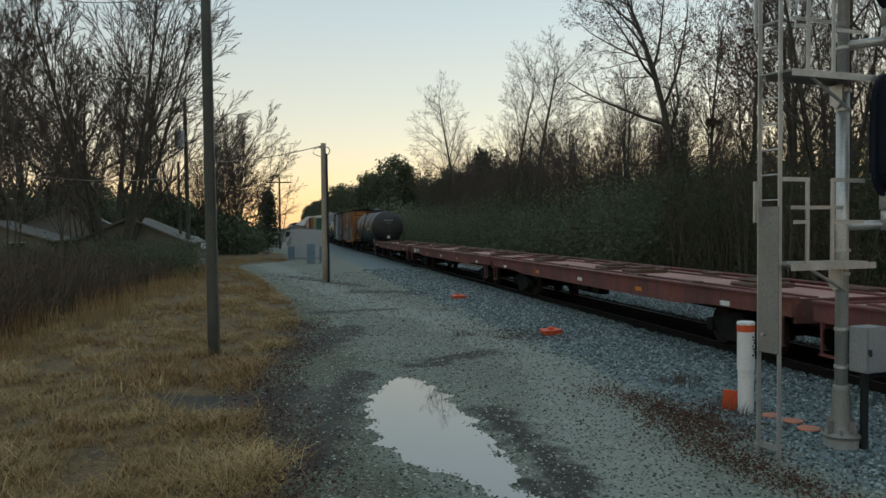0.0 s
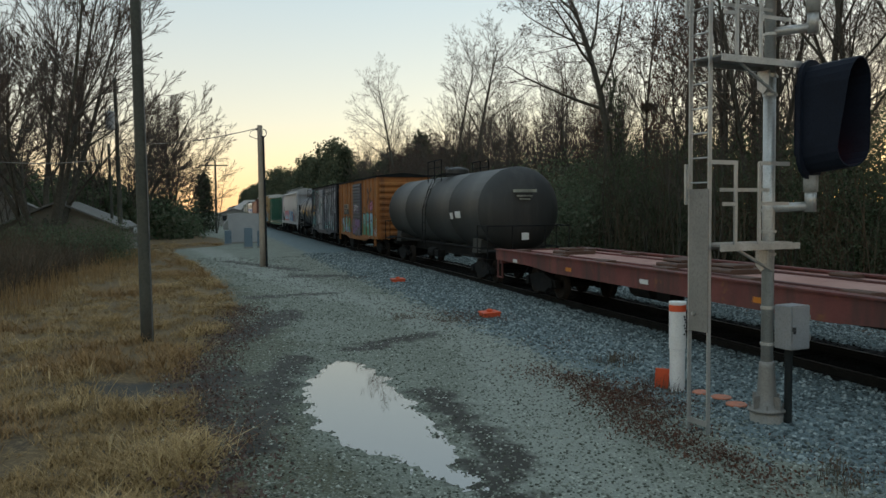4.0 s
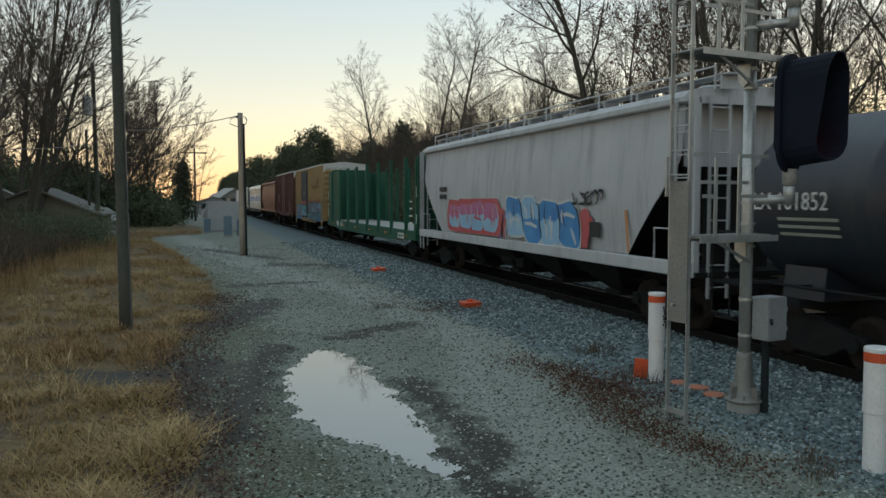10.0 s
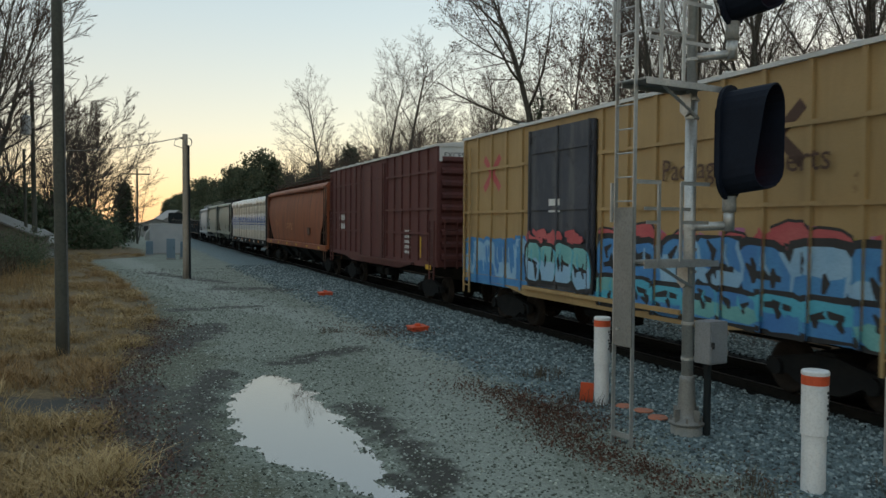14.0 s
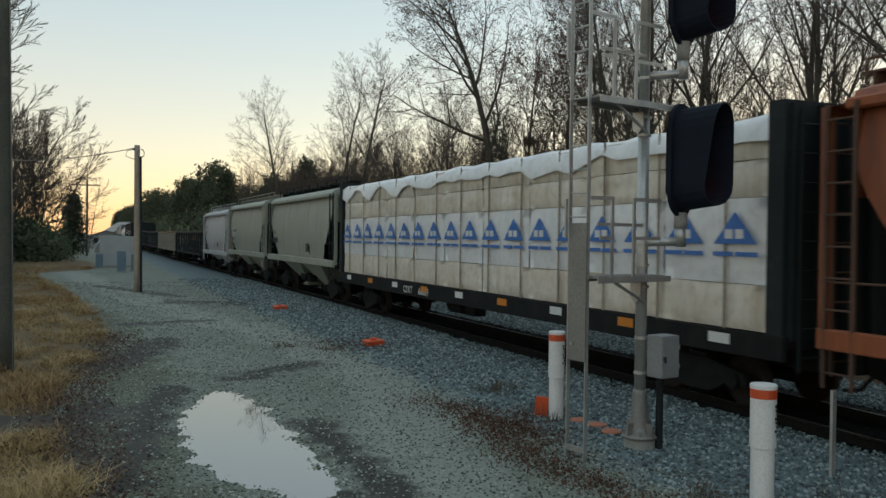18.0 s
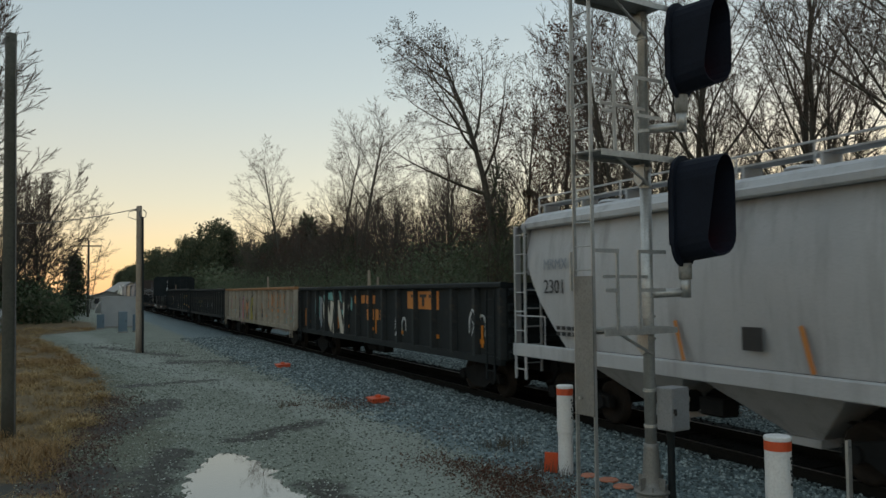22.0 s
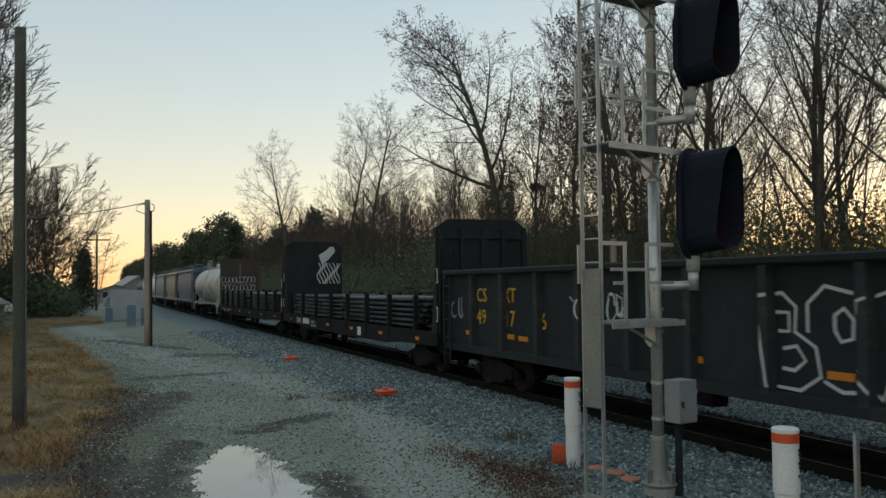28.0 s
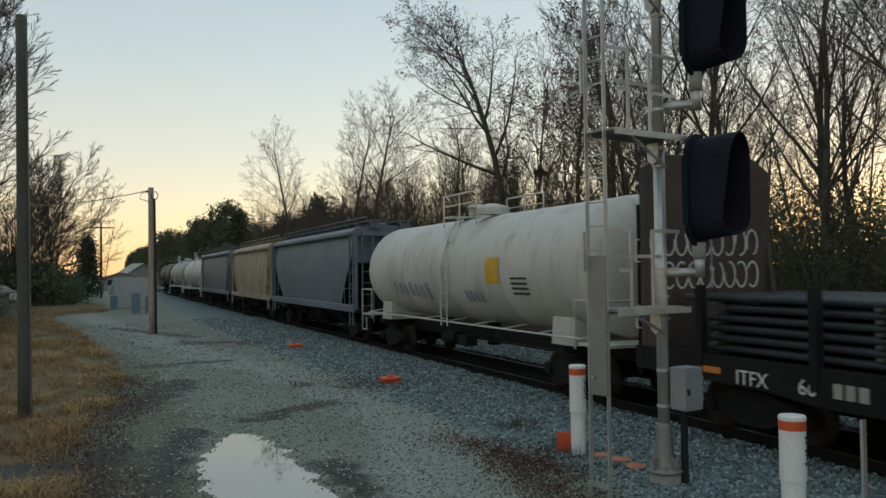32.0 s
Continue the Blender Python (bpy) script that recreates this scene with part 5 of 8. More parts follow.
def bubble(c, y0, y1, z0, z1, n, fills, rim, hi, seed, x=None, lw=0.06, slant=0.1, edge=0.09, lift=0.0):
    """Sprayed wall-high letter shapes that say nothing: boxy outlines with a dark rim, two-tone fills, inner slits and light edges."""
    rg = random.Random(seed)
    W, H = (y1 - y0) / n, z1 - z0
    rims, inner, lit = Mesh(), Mesh(), Mesh()
    tones = [Mesh() for _ in fills]
    for i in range(n):
        cy, cz = y0 + W * (i + 0.5), (z0 + z1) / 2 + rg.uniform(-0.06, 0.06) * H
        w, h = W * rg.uniform(0.5, 0.6), H * rg.uniform(0.4, 0.48)
        off = -0.0004 * (i % 5) - lift
        lean = slant * rg.uniform(-1, 1.4)

        def at(u, v):
            v2 = cz + v * h
            return cy + u * w + lean * v * h, min(z1 + 0.05, max(z0 - 0.05, v2))

        shape = []
        for k in range(14):
            a = 2 * math.pi * k / 14
            ca, sa = math.cos(a), math.sin(a)
            j = rg.uniform(0.82, 1.1)
            shape.append((math.copysign(abs(ca) ** 0.5, ca) * j, math.copysign(abs(sa) ** 0.5, sa) * rg.uniform(0.88, 1.08)))
        rims.poly([(-0.002 + off, *at(u * (1 + edge / w), v * (1 + edge / h))) for u, v in shape])
        k = rg.randrange(len(fills))
        tones[k].poly([(-0.005 + off, *at(u, v)) for u, v in shape])
        k2 = (k + 1) % len(fills)
        cutv = rg.uniform(-0.35, 0.25)
        tones[k2].poly([(-0.007 + off, *at(u * 0.97, min(v, cutv + 0.16 * math.sin(5 * u + i)) if v > cutv else v)) for u, v in shape])
        for q in range(rg.randint(2, 3)):
            u = rg.uniform(-0.6, 0.6)
            v = rg.uniform(-0.9, 0.1)
            pts = [at(u, v), at(u + rg.uniform(-0.15, 0.15), v + 0.4), at(u + rg.uniform(-0.3, 0.3), v + rg.uniform(0.6, 0.9))]
            ribbon(inner, pts, [lw * 0.8, lw * 1.7, lw * 0.6], -0.0095 + off - 0.0002 * q)
        if rg.random() < 0.6:
            v = rg.uniform(-0.3, 0.4)
            ribbon(inner, [at(-0.6, v), at(0, v + 0.12), at(0.6, v + rg.uniform(-0.2, 0.2))], [lw, lw * 1.5, lw], -0.0105 + off)
        ribbon(lit, [at(*shape[(p + 5) % 14]) for p in range(4)], [lw * 0.4, lw, lw, lw * 0.4], -0.012 + off)
        u = rg.uniform(-0.4, 0.4)
        ribbon(lit, [at(u, 0.75), at(u + 0.1, 0.3), at(u - 0.05, -0.1)], [lw * 0.4, lw * 0.8, lw * 0.3], -0.0125 + off)
    for m, mat in [(rims, rim), *zip(tones, fills), (inner, rim), (lit, hi)]:
        if m.f:
            paint(c, m, mat, "graffiti", x)


def flatcar(u0, u1, label, number=False):
    L = u1 - u0
    c = car("flatcar", label, u0, "flatcar")
    part("deck", Mesh().box(-1.42, 1.42, 0.05, L - 0.05, 1.14, 1.26, 0.02), DECK_PINK, c, "worn pale pink deck")
    for sx in (-1, 1):
        m = Mesh()
        prof = [(0, 1.3), (0, 0.98), (2.9, 0.95), (4.4, 0.86), (L - 4.4, 0.86), (L - 2.9, 0.95), (L, 0.98), (L, 1.3)]
        m.side(prof, *((-1.52, -1.42) if sx < 0 else (1.42, 1.52)))
        part("side_sill", m, FLAT_RED, c)
        part("sill_lip", Mesh().box(*((-1.58, -1.36) if sx < 0 else (1.36, 1.58)), 0, L, 1.302, 1.335), FLAT_RED, c)
    for y in (0.03, L - 0.13):
        part("end_sill", Mesh().box(-1.40, 1.40, y, y + 0.1, 0.85, 1.3), FLAT_RED, c)
    underframe(c, L, 0.5, 1.12)
    rib = shared("deck_rib", lambda: Mesh().box(-0.06, 0.06, 0, 1.0, 1.262, 1.30).data("deck_rail", FLAT_RED))
    for x in (-0.75, 0.75):
        part("deck_rail", rib, FLAT_RED, c, at=Matrix.LocRotScale((x, 0.4, 0), None, (1, L - 0.8, 1)))
    hm = shared("hitch", lambda: Mesh().box(-0.5, 0.5, -0.45, 0.45, 1.262, 1.36, 0.03).box(-0.25, 0.25, -0.2, 0.6, 1.36, 1.43, 0.03).data("hitch", BROWN_RUST))
    for f in (0.16, 0.45, 0.55, 0.86):
        part("hitch", hm, BROWN_RUST, c, "folded rusty trailer hitch", at=pose(0, f * L, 0))
    tie = shared("chainbox", lambda: Mesh().box(-0.14, 0.14, -0.3, 0.3, 1.27, 1.34, 0.02).data("stake_pocket", BROWN_RUST))
    for i in range(7):
        for x in (-1.1, 1.1):
            part("stake_pocket", tie, BROWN_RUST, c, at=pose(x, (i + 0.5) * L / 7, 0.01))
    st = Mesh()
    for y in (0.45, L - 0.45):
        st.box(-1.56, -1.52, y - 0.22, y - 0.18, 0.45, 1.0).box(-1.56, -1.52, y + 0.18, y + 0.22, 0.45, 1.0).box(-1.58, -1.5, y - 0.22, y + 0.22, 0.42, 0.46)
    tagged(part("step", st, FLAT_RED, c, "faded red end steps"), kind="stuff")
    for i in range(5):
        plate(c, (i + 0.5) * L / 5, (i + 0.5) * L / 5 + 0.35, 0.98, 1.08, ORANGE_PAINT if i % 2 else WHITE_PAINT, "reflector", -1.522)
    if number:
        bars(c, L - 1.2, 0.98, 0.8, 0.26, 3, WHITE_PAINT, -1.524)
        letters("41077", 0.36, c, WHITE_PAINT, on_side(-1.527, L - 2.2, 0.98))
    running_gear(c, L, 2.6)
    return c


def boxcar(u0, u1, label, eave, sill, body, door_mat, door, ribs, end_mat=None, roof_mat=None, door_style="rib", belts=()):
    L = u1 - u0
    c = car("boxcar", label, u0, "boxcar")
    W = 1.52
    roof = roof_mat or BLACK
    for sx in (-1, 1):
        x0, x1 = (-W, -W + 0.05) if sx < 0 else (W - 0.05, W)
        if sx < 0:
            part("side_wall", Mesh().box(x0, x1, 0.06, door[0], sill + 0.2, eave), body, c)
            part("side_wall", Mesh().box(x0, x1, door[1], L - 0.06, sill + 0.2, eave), body, c)
            part("door_header", Mesh().box(x0, x1, door[0], door[1], eave - 0.25, eave), body, c)
        else:
            part("side_wall", Mesh().box(x0, x1, 0.06, L - 0.06, sill + 0.2, eave), body, c)
        s = Mesh().side([(0.05, sill + 0.2), (0.05, sill + 0.05), (2.8, sill), (4.0, sill - 0.16), (L - 4.0, sill - 0.16), (L - 2.8, sill), (L - 0.05, sill + 0.05), (L - 0.05, sill + 0.2)], x0 - (0.03 if sx < 0 else 0), x1 + (0.03 if sx > 0 else 0))
        part("side_sill", s, body, c)
    rm = shared(("rib", eave, sill, body.name), lambda: Mesh().box(-W - 0.055, -W, -0.05, 0.05, sill + 0.2, eave - 0.04).data("rib", body))
    spans = []
    for i in range(ribs + 1):
        y = 0.12 + (L - 0.24) * i / ribs
        if door[0] - 0.04 < y < door[1] + 0.04:
            continue
        part("rib", rm, body, c, at=pose(0, y, 0))
        spans.append((y - 0.049, y + 0.049))
    RIBS[c.name] = (-W - 0.004, -W - 0.059, spans)
    for z in belts:
        for a, b in ((0.2, door[0] - 0.1), (door[1] + 0.1, L - 0.2)):
            part("belt_rail", Mesh().box(-W - 0.07, -W - 0.056, a, b, z - 0.035, z + 0.035), body, c)
    em = end_mat or body

    def end(y, out):
        m = Mesh().box(-W + 0.05, W - 0.05, y, y + 0.05 * -out, sill + 0.05, eave - 0.01)
        part("end_wall", m, em, c)
        n = 9
        for i in range(n):
            z = sill + 0.35 + (eave - sill - 0.8) * i / (n - 1)
            prof = [(y, z - 0.13), (y + 0.1 * out, z - 0.05), (y + 0.1 * out, z + 0.05), (y, z + 0.13)]
            mm = Mesh().side(prof if out < 0 else prof[::-1], -W + 0.12, W - 0.12)
            part("end_rib", mm, em, c)

    end(0.11, -1)
    end(L - 0.11, 1)
    rf = Mesh().prism([(-W - 0.07, eave - 0.05), (W + 0.07, eave - 0.05), (W + 0.07, eave + 0.02), (0, eave + 0.2), (-W - 0.07, eave + 0.02)], 0.02, L - 0.02)
    part("roof", rf, roof, c)
    seam = shared(("seam", eave, roof.name), lambda: Mesh().prism([(-W - 0.08, eave + 0.022), (0, eave + 0.202), (W + 0.08, eave + 0.022), (W + 0.08, eave + 0.055), (0, eave + 0.235), (-W - 0.08, eave + 0.055)], -0.03, 0.03).data("roof_seam", roof))
    for i in range(1, 12):
        part("roof_seam", seam, roof, c, at=pose(0, L * i / 12, 0))
    d0, d1 = door[0] + 0.03, door[1] - 0.03
    dz0, dz1 = sill + 0.12, eave - 0.22
    d = part("door", Mesh().box(-W - 0.09, -W - 0.02, d0, d1, dz0, dz1), door_mat, c)
    if door_style == "rib":
        n = 16
        for i in range(n):
            z = dz0 + 0.15 + (dz1 - dz0 - 0.3) * i / (n - 1)
            part("door_rib", shared(("drib", round(d1 - d0, 2), door_mat.name), lambda: Mesh().prism([(-W - 0.13, -0.03), (-W - 0.09, -0.075), (-W - 0.09, 0.075), (-W - 0.13, 0.03)], 0.05, d1 - d0 - 0.05).data("door_rib", door_mat)), door_mat, d, at=pose(0, d0, z))
    else:
        for y in (d0 + 0.12, (d0 + d1) / 2, d1 - 0.12):
            part("door_bar", Mesh().tube([(-W - 0.13, y, dz0), (-W - 0.13, y, dz1)], 0.028, 6), door_mat, d)
        for z in (dz0 + 0.7, (dz0 + dz1) / 2, dz1 - 0.5):
            part("door_rib", Mesh().box(-W - 0.12, -W - 0.09, d0 + 0.05, d1 - 0.05, z - 0.05, z + 0.05), door_mat, d)
    trk = Mesh().box(-W - 0.14, -W - 0.03, max(0.3, d0 - (d1 - d0)), d1 + 0.2, sill + 0.02, sill + 0.1)
    part("door_track", trk, body, c)
    ladder(c, 0.42, sill - 0.35, sill + 1.5, body, -W - 0.09)
    ladder(c, L - 0.42, sill - 0.35, eave - 0.3, body, -W - 0.09)
    end_ladder(c, -1.1, 0.02, sill, sill + 1.5, body)
    underframe(c, L, 0.6, sill + 0.2)
    running_gear(c, L, 2.1)
    return c


def hopper(u0, u1, label, eave, sill, body, roof_rise=0.32, cut=2.1, bays=3, curved=True, rail_mat=None, panels=0):
    """A covered hopper: bulged sides cut away at the ends, slope sheets, outlets, roof hatches and running boards."""
    L = u1 - u0
    c = car("covered_hopper", label, u0, "hopper car")
    W = 1.5
    e0, e1 = 0.55, L - 0.55
    rows = 12

    def edge(f):
        k = max(0.0, 0.62 - f) / 0.62 if not curved else (max(0.0, 0.72 - f) / 0.72) ** 1.25
        return 0.95 * k * cut + 0.02

    for sx in (-1, 1):
        m = Mesh()
        cols = 10
        for j in range(rows + 1):
            f = j / rows
            z = sill + 0.28 + (eave - sill - 0.28) * f
            x = W * (0.93 + 0.07 * math.sin(math.pi * min(1, f * 1.15)) - 0.06 * max(0, f - 0.8) * 5 * (1 if curved else 0.3))
            for i in range(cols + 1):
                a, b = e0 + edge(f), e1 - edge(f)
                m.v.append((sx * x, a + (b - a) * i / cols, z))
        for j in range(rows):
            for i in range(cols):
                q = [j * (cols + 1) + i, j * (cols + 1) + i + 1, (j + 1) * (cols + 1) + i + 1, (j + 1) * (cols + 1) + i]
                m.f.append(tuple(q if sx > 0 else q[::-1]))
        part("side_sheet", m, body, c, smooth=True)
        part("side_sill", Mesh().box(*((-1.57, -1.42) if sx < 0 else (1.42, 1.57)), 0.1, L - 0.1, sill, sill + 0.28, 0.02), body, c)
        part("top_chord", Mesh().box(*((-W - 0.02, -W + 0.14) if sx < 0 else (W - 0.14, W + 0.02)), e0 - 0.1, e1 + 0.1, eave - 0.1, eave + 0.06, 0.03), body, c)
    for y0, y1 in ((e0, e0 + cut + 0.9), (e1, e1 - cut - 0.9)):
        zm = sill + 0.62 * (eave - sill)
        # black here paints in the shade of the recess under the hopper's end
        part("slope_sheet", Mesh().poly([(-1.36, y0, zm), (1.36, y0, zm), (1.36, y1, sill + 0.2), (-1.36, y1, sill + 0.2)]), BLACK, c, "slope sheet blackened with the shade of the end recess")
        part("end_sheet", Mesh().box(-1.42, 1.42, min(y0, y0 + 0.02), max(y0, y0 + 0.02), zm, eave), body, c)
    for y, o in ((0.12, 1), (L - 0.12, -1)):
        f = Mesh()
        for x in (-1.45, 1.45):
            f.box(x - 0.06, x + 0.06, y - 0.05, y + 0.05, sill, eave - 0.02)
        f.box(-1.45, 1.45, y - 0.05, y + 0.05, eave - 0.14, eave)
        part("end_frame", f, body, c)
        part("end_platform", Mesh().box(-1.5, 1.5, min(y - 0.1 * o, y + 1.5 * o), max(y - 0.1 * o, y + 1.5 * o), sill, sill + 0.1), BLACK, c)
        part("end_bulkhead", Mesh().box(-0.75, 0.75, y + 0.75 * o - 0.04, y + 0.75 * o + 0.04, sill + 0.1, eave - 0.9), BLACK, c)
        part("end_roof", Mesh().poly([(-1.45, y, eave - 0.01), (1.45, y, eave - 0.01), (1.45, y + 0.45 * o, eave - 0.01), (-1.45, y + 0.45 * o, eave - 0.01)]), body, c)
        ladder(c, y + 0.3 * o, sill - 0.5, eave, rail_mat or body, -1.55, 0.44)
        end_ladder(c, -1.0, y - 0.08 * o, sill - 0.4, eave, rail_mat or body)
        g = Mesh().tube([(-1.52, y, sill + 0.9), (-1.52, y + 1.3 * o, sill + 0.9), (-1.52, y + 1.3 * o, sill)], 0.02, 5)
        part("handrail", g, rail_mat or body, c)
    n = 8
    rf = Mesh().prism([(W * math.cos(math.pi * i / n), eave + roof_rise * math.sin(math.pi * i / n) ** 0.8) for i in range(n + 1)] + [(-W, eave - 0.04), (W, eave - 0.04)], e0 - 0.05, e1 + 0.05)
    part("roof", rf, body, c)
    wk = Mesh()
    zt = eave + roof_rise + 0.14
    for x in (-0.62, 0.62):
        wk.box(x - 0.2, x + 0.2, 0.1, L - 0.1, zt, zt + 0.03)
    k = int(L / 1.5)
    for i in range(k + 1):
        y = 0.3 + (L - 0.6) * i / k
        for x in (-0.62, 0.62):
            wk.box(x - 0.2, x + 0.2, y - 0.03, y + 0.03, eave + roof_rise * 0.6, zt)
    part("running_board", wk, rail_mat or body, c)
    gr = Mesh()
    for x in (-0.95,):
        gr.tube([(x, 0.3, zt + 0.16), (x, L - 0.3, zt + 0.16)], 0.02, 5)
        for i in range(k + 1):
            y = 0.3 + (L - 0.6) * i / k
            gr.tube([(x, y, eave + roof_rise * 0.5), (x, y, zt + 0.16)], 0.02, 5)
    part("roof_handrail", gr, rail_mat or body, c)
    hm = shared(("hatch", body.name, eave), lambda: Mesh().lathe([(0.34, 0), (0.34, 0.1), (0.28, 0.15), (0.05, 0.17)], 12).data("hatch", body))
    for i in range(bays * 2):
        part("hatch", hm, body, c, at=pose(0, e0 + (e1 - e0) * (i + 0.5) / (bays * 2), eave + roof_rise - 0.02))
    a0, a1 = e0 + cut + 0.4, e1 - cut - 0.4
    for i in range(bays):
        y0, y1 = a0 + (a1 - a0) * i / bays, a0 + (a1 - a0) * (i + 1) / bays
        ym = (y0 + y1) / 2
        o = Mesh()
        top = [(-1.4, y0 + 0.05, sill + 0.1), (1.4, y0 + 0.05, sill + 0.1), (1.4, y1 - 0.05, sill + 0.1), (-1.4, y1 - 0.05, sill + 0.1)]
        bot = [(-0.5, ym - 0.3, 0.42), (0.5, ym - 0.3, 0.42), (0.5, ym + 0.3, 0.42), (-0.5, ym + 0.3, 0.42)]
        q = len(o.v)
        o.v += top + bot
        o.f += [(q + j, q + (j + 1) % 4, q + 4 + (j + 1) % 4, q + 4 + j) for j in range(4)] + [(q + 4, q + 5, q + 6, q + 7)]
        o.box(-0.6, 0.6, ym - 0.35, ym + 0.35, 0.3, 0.42)
        part("outlet", o, body if bays == 2 else BLACK, c)
    for i in range(panels):
        y = e0 + cut + (e1 - e0 - 2 * cut) * (i + 0.5) / panels
        plate(c, y, y + 0.05, sill + 0.28, eave - 0.1, body, "side_post", -1.47, 0.05)
    underframe(c, L, 0.6, sill + 0.1)
    running_gear(c, L, 1.9)
    return c


def tank_car(u0, u1, label, body, r, zc, ends=0.5, dome=True, white_rails=True, rail_mat=None, stripes=()):
    L = u1 - u0
    c = car("tank_car", label, u0, "tank car")
    k, m = 28, Mesh()
    a, b = ends + 0.55, L - ends - 0.55
    prof = [(a - 0.55, 0.05), (a - 0.5, r * 0.45), (a - 0.34, r * 0.78), (a - 0.14, r * 0.95), (a, r), (a + 0.02, r + 0.012), (a + 0.1, r + 0.012), (a + 0.12, r)]
    n_ring = 4
    for i in range(1, n_ring):
        y = a + (b - a) * i / n_ring
        prof += [(y - 0.05, r), (y - 0.03, r + 0.01), (y + 0.03, r + 0.01), (y + 0.05, r)]
    prof += [(b - 0.12, r), (b - 0.1, r + 0.012), (b - 0.02, r + 0.012), (b, r), (b + 0.14, r * 0.95), (b + 0.34, r * 0.78), (b + 0.5, r * 0.45), (b + 0.55, 0.05)]
    for y, q in prof:
        for j in range(k):
            w = 2 * math.pi * j / k
            m.v.append((q * math.cos(w), y, zc + q * math.sin(w)))
    for i in range(len(prof) - 1):
        for j in range(k):
            j2 = (j + 1) % k
            m.f.append((i * k + j2, i * k + j, (i + 1) * k + j, (i + 1) * k + j2))
    m.f += [tuple(range(k)), tuple(range(len(m.v) - 1, len(m.v) - k - 1, -1))]
    part("barrel", m, body, c, smooth=True)
    rm = rail_mat or (WHITE_PAINT if white_rails else BLACK)
    sill = 1.05
    underframe(c, L, 0.6, sill, 0.33, BLACK)
    for y in (2.1, L - 2.1):
        s = Mesh().prism([(-1.25, sill), (1.25, sill), (1.2, zc - 0.7 * r), (0.7, zc - 0.86 * r), (-0.7, zc - 0.86 * r), (-1.2, zc - 0.7 * r)], y - 0.45, y + 0.45)
        part("saddle", s, body, c)
    for y, o in ((0.1, 1), (L - 0.1, -1)):
        part("end_platform", Mesh().box(-1.5, 1.5, min(y, y + 1.0 * o), max(y, y + 1.0 * o), sill + 0.08, sill + 0.14), rm if white_rails else BLACK, c)
        g = Mesh()
        for x in (-1.5, -0.6, 0.6, 1.5):
            g.tube([(x, y, sill - 0.45 if abs(x) > 1 else sill), (x, y, sill + 1.0)], 0.022, 5)
        g.tube([(-1.5, y, sill + 1.0), (1.5, y, sill + 1.0)], 0.022, 5)
        for x in (-1.5, 1.5):
            g.tube([(x, y, sill + 1.0), (x, y + 1.1 * o, sill + 1.0), (x, y + 1.1 * o, sill)], 0.022, 5)
            g.tube([(x, y, sill - 0.45), (x, y + 0.5 * o, sill - 0.45), (x, y + 0.5 * o, sill)], 0.022, 5)
        part("end_rail", g, rm, c)
    for x in (-1.52, 1.52):
        g = Mesh().tube([(x, 1.0, sill + 0.22), (x, L - 1.0, sill + 0.22)], 0.026, 6)
        for i in range(9):
            y = 1.0 + (L - 2.0) * i / 8
            g.tube([(x, y, sill + 0.22), (x * 0.55, y, zc - 0.9 * r)], 0.022, 5)
        part("side_rail", g, rm, c)
    mid = L / 2
    t = Mesh()
    zt = zc + r
    if dome:
        d = part("dome", Mesh().lathe([(0.5, zt - 0.12), (0.5, zt + 0.22), (0.46, zt + 0.28), (0.1, zt + 0.36), (0.02, zt + 0.36)], 18, (0, mid)), body, c, smooth=False)
    t.box(-1.05, 1.05, mid - 1.1, mid - 0.62, zt - 0.02, zt + 0.03).box(-1.05, 1.05, mid + 0.62, mid + 1.1, zt - 0.02, zt + 0.03)
    part("top_platform", t, rm, c)
    for x in (-1.05, 1.05):
        g = Mesh()
        for y in (mid - 1.1, mid, mid + 1.1):
            g.tube([(x, y, zt - 0.3), (x, y, zt + 0.62)], 0.022, 5)
        g.tube([(x, mid - 1.1, zt + 0.62), (x, mid + 1.1, zt + 0.62)], 0.022, 5)
        g.tube([(x, mid - 1.1, zt + 0.32), (x, mid + 1.1, zt + 0.32)], 0.018, 5)
        part("top_rail", g, rm, c)
    for i in range(3):
        part("valve", Mesh().lathe([(0.1, zt - 0.05), (0.1, zt + 0.3), (0.15, zt + 0.32), (0.05, zt + 0.42)], 10, (0.2 - 0.2 * i, mid + 0.75 + 0.1 * i)), body, c)
    ld = Mesh()
    for yy in (mid - 0.22, mid + 0.22):
        ld.tube([(-1.56, yy, sill + 0.1), (-r - 0.05, yy, zc), (-r * 0.86, yy, zc + r * 0.58), (-1.0, yy, zt - 0.05)], 0.022, 5)
    for i in range(7):
        z = sill + 0.3 + i * 0.36
        x = -math.sqrt(max(0.05, (r + 0.06) ** 2 - max(0, z - zc) ** 2)) if z > zc else -1.56
        ld.tube([(x, mid - 0.22, z), (x, mid + 0.22, z)], 0.016, 5)
    part("ladder", ld, rm, c)
    part("outlet", Mesh().lathe([(0.16, 0.55), (0.2, 0.6), (0.2, zc - r + 0.1), (0.3, zc - r + 0.16)], 12, (0, mid)), BLACK, c)
    running_gear(c, L, 2.1)
    return c


def wrap_patch(c, y0, y1, z0, z1, r, zc, mat, name="marking", d=0.008):
    """A marking that follows the tank's round side."""
    m = Mesh()
    n = 6
    for i in range(n + 1):
        z = z0 + (z1 - z0) * i / n
        x = -math.sqrt(max(0.01, (r + 0.004 + d) ** 2 - (z - zc) ** 2))
        m.v += [(x, y0, z), (x, y1, z)]
    m.f = [(2 * i, 2 * i + 2, 2 * i + 3, 2 * i + 1) for i in range(n)]
    return part(name, m, mat, c)


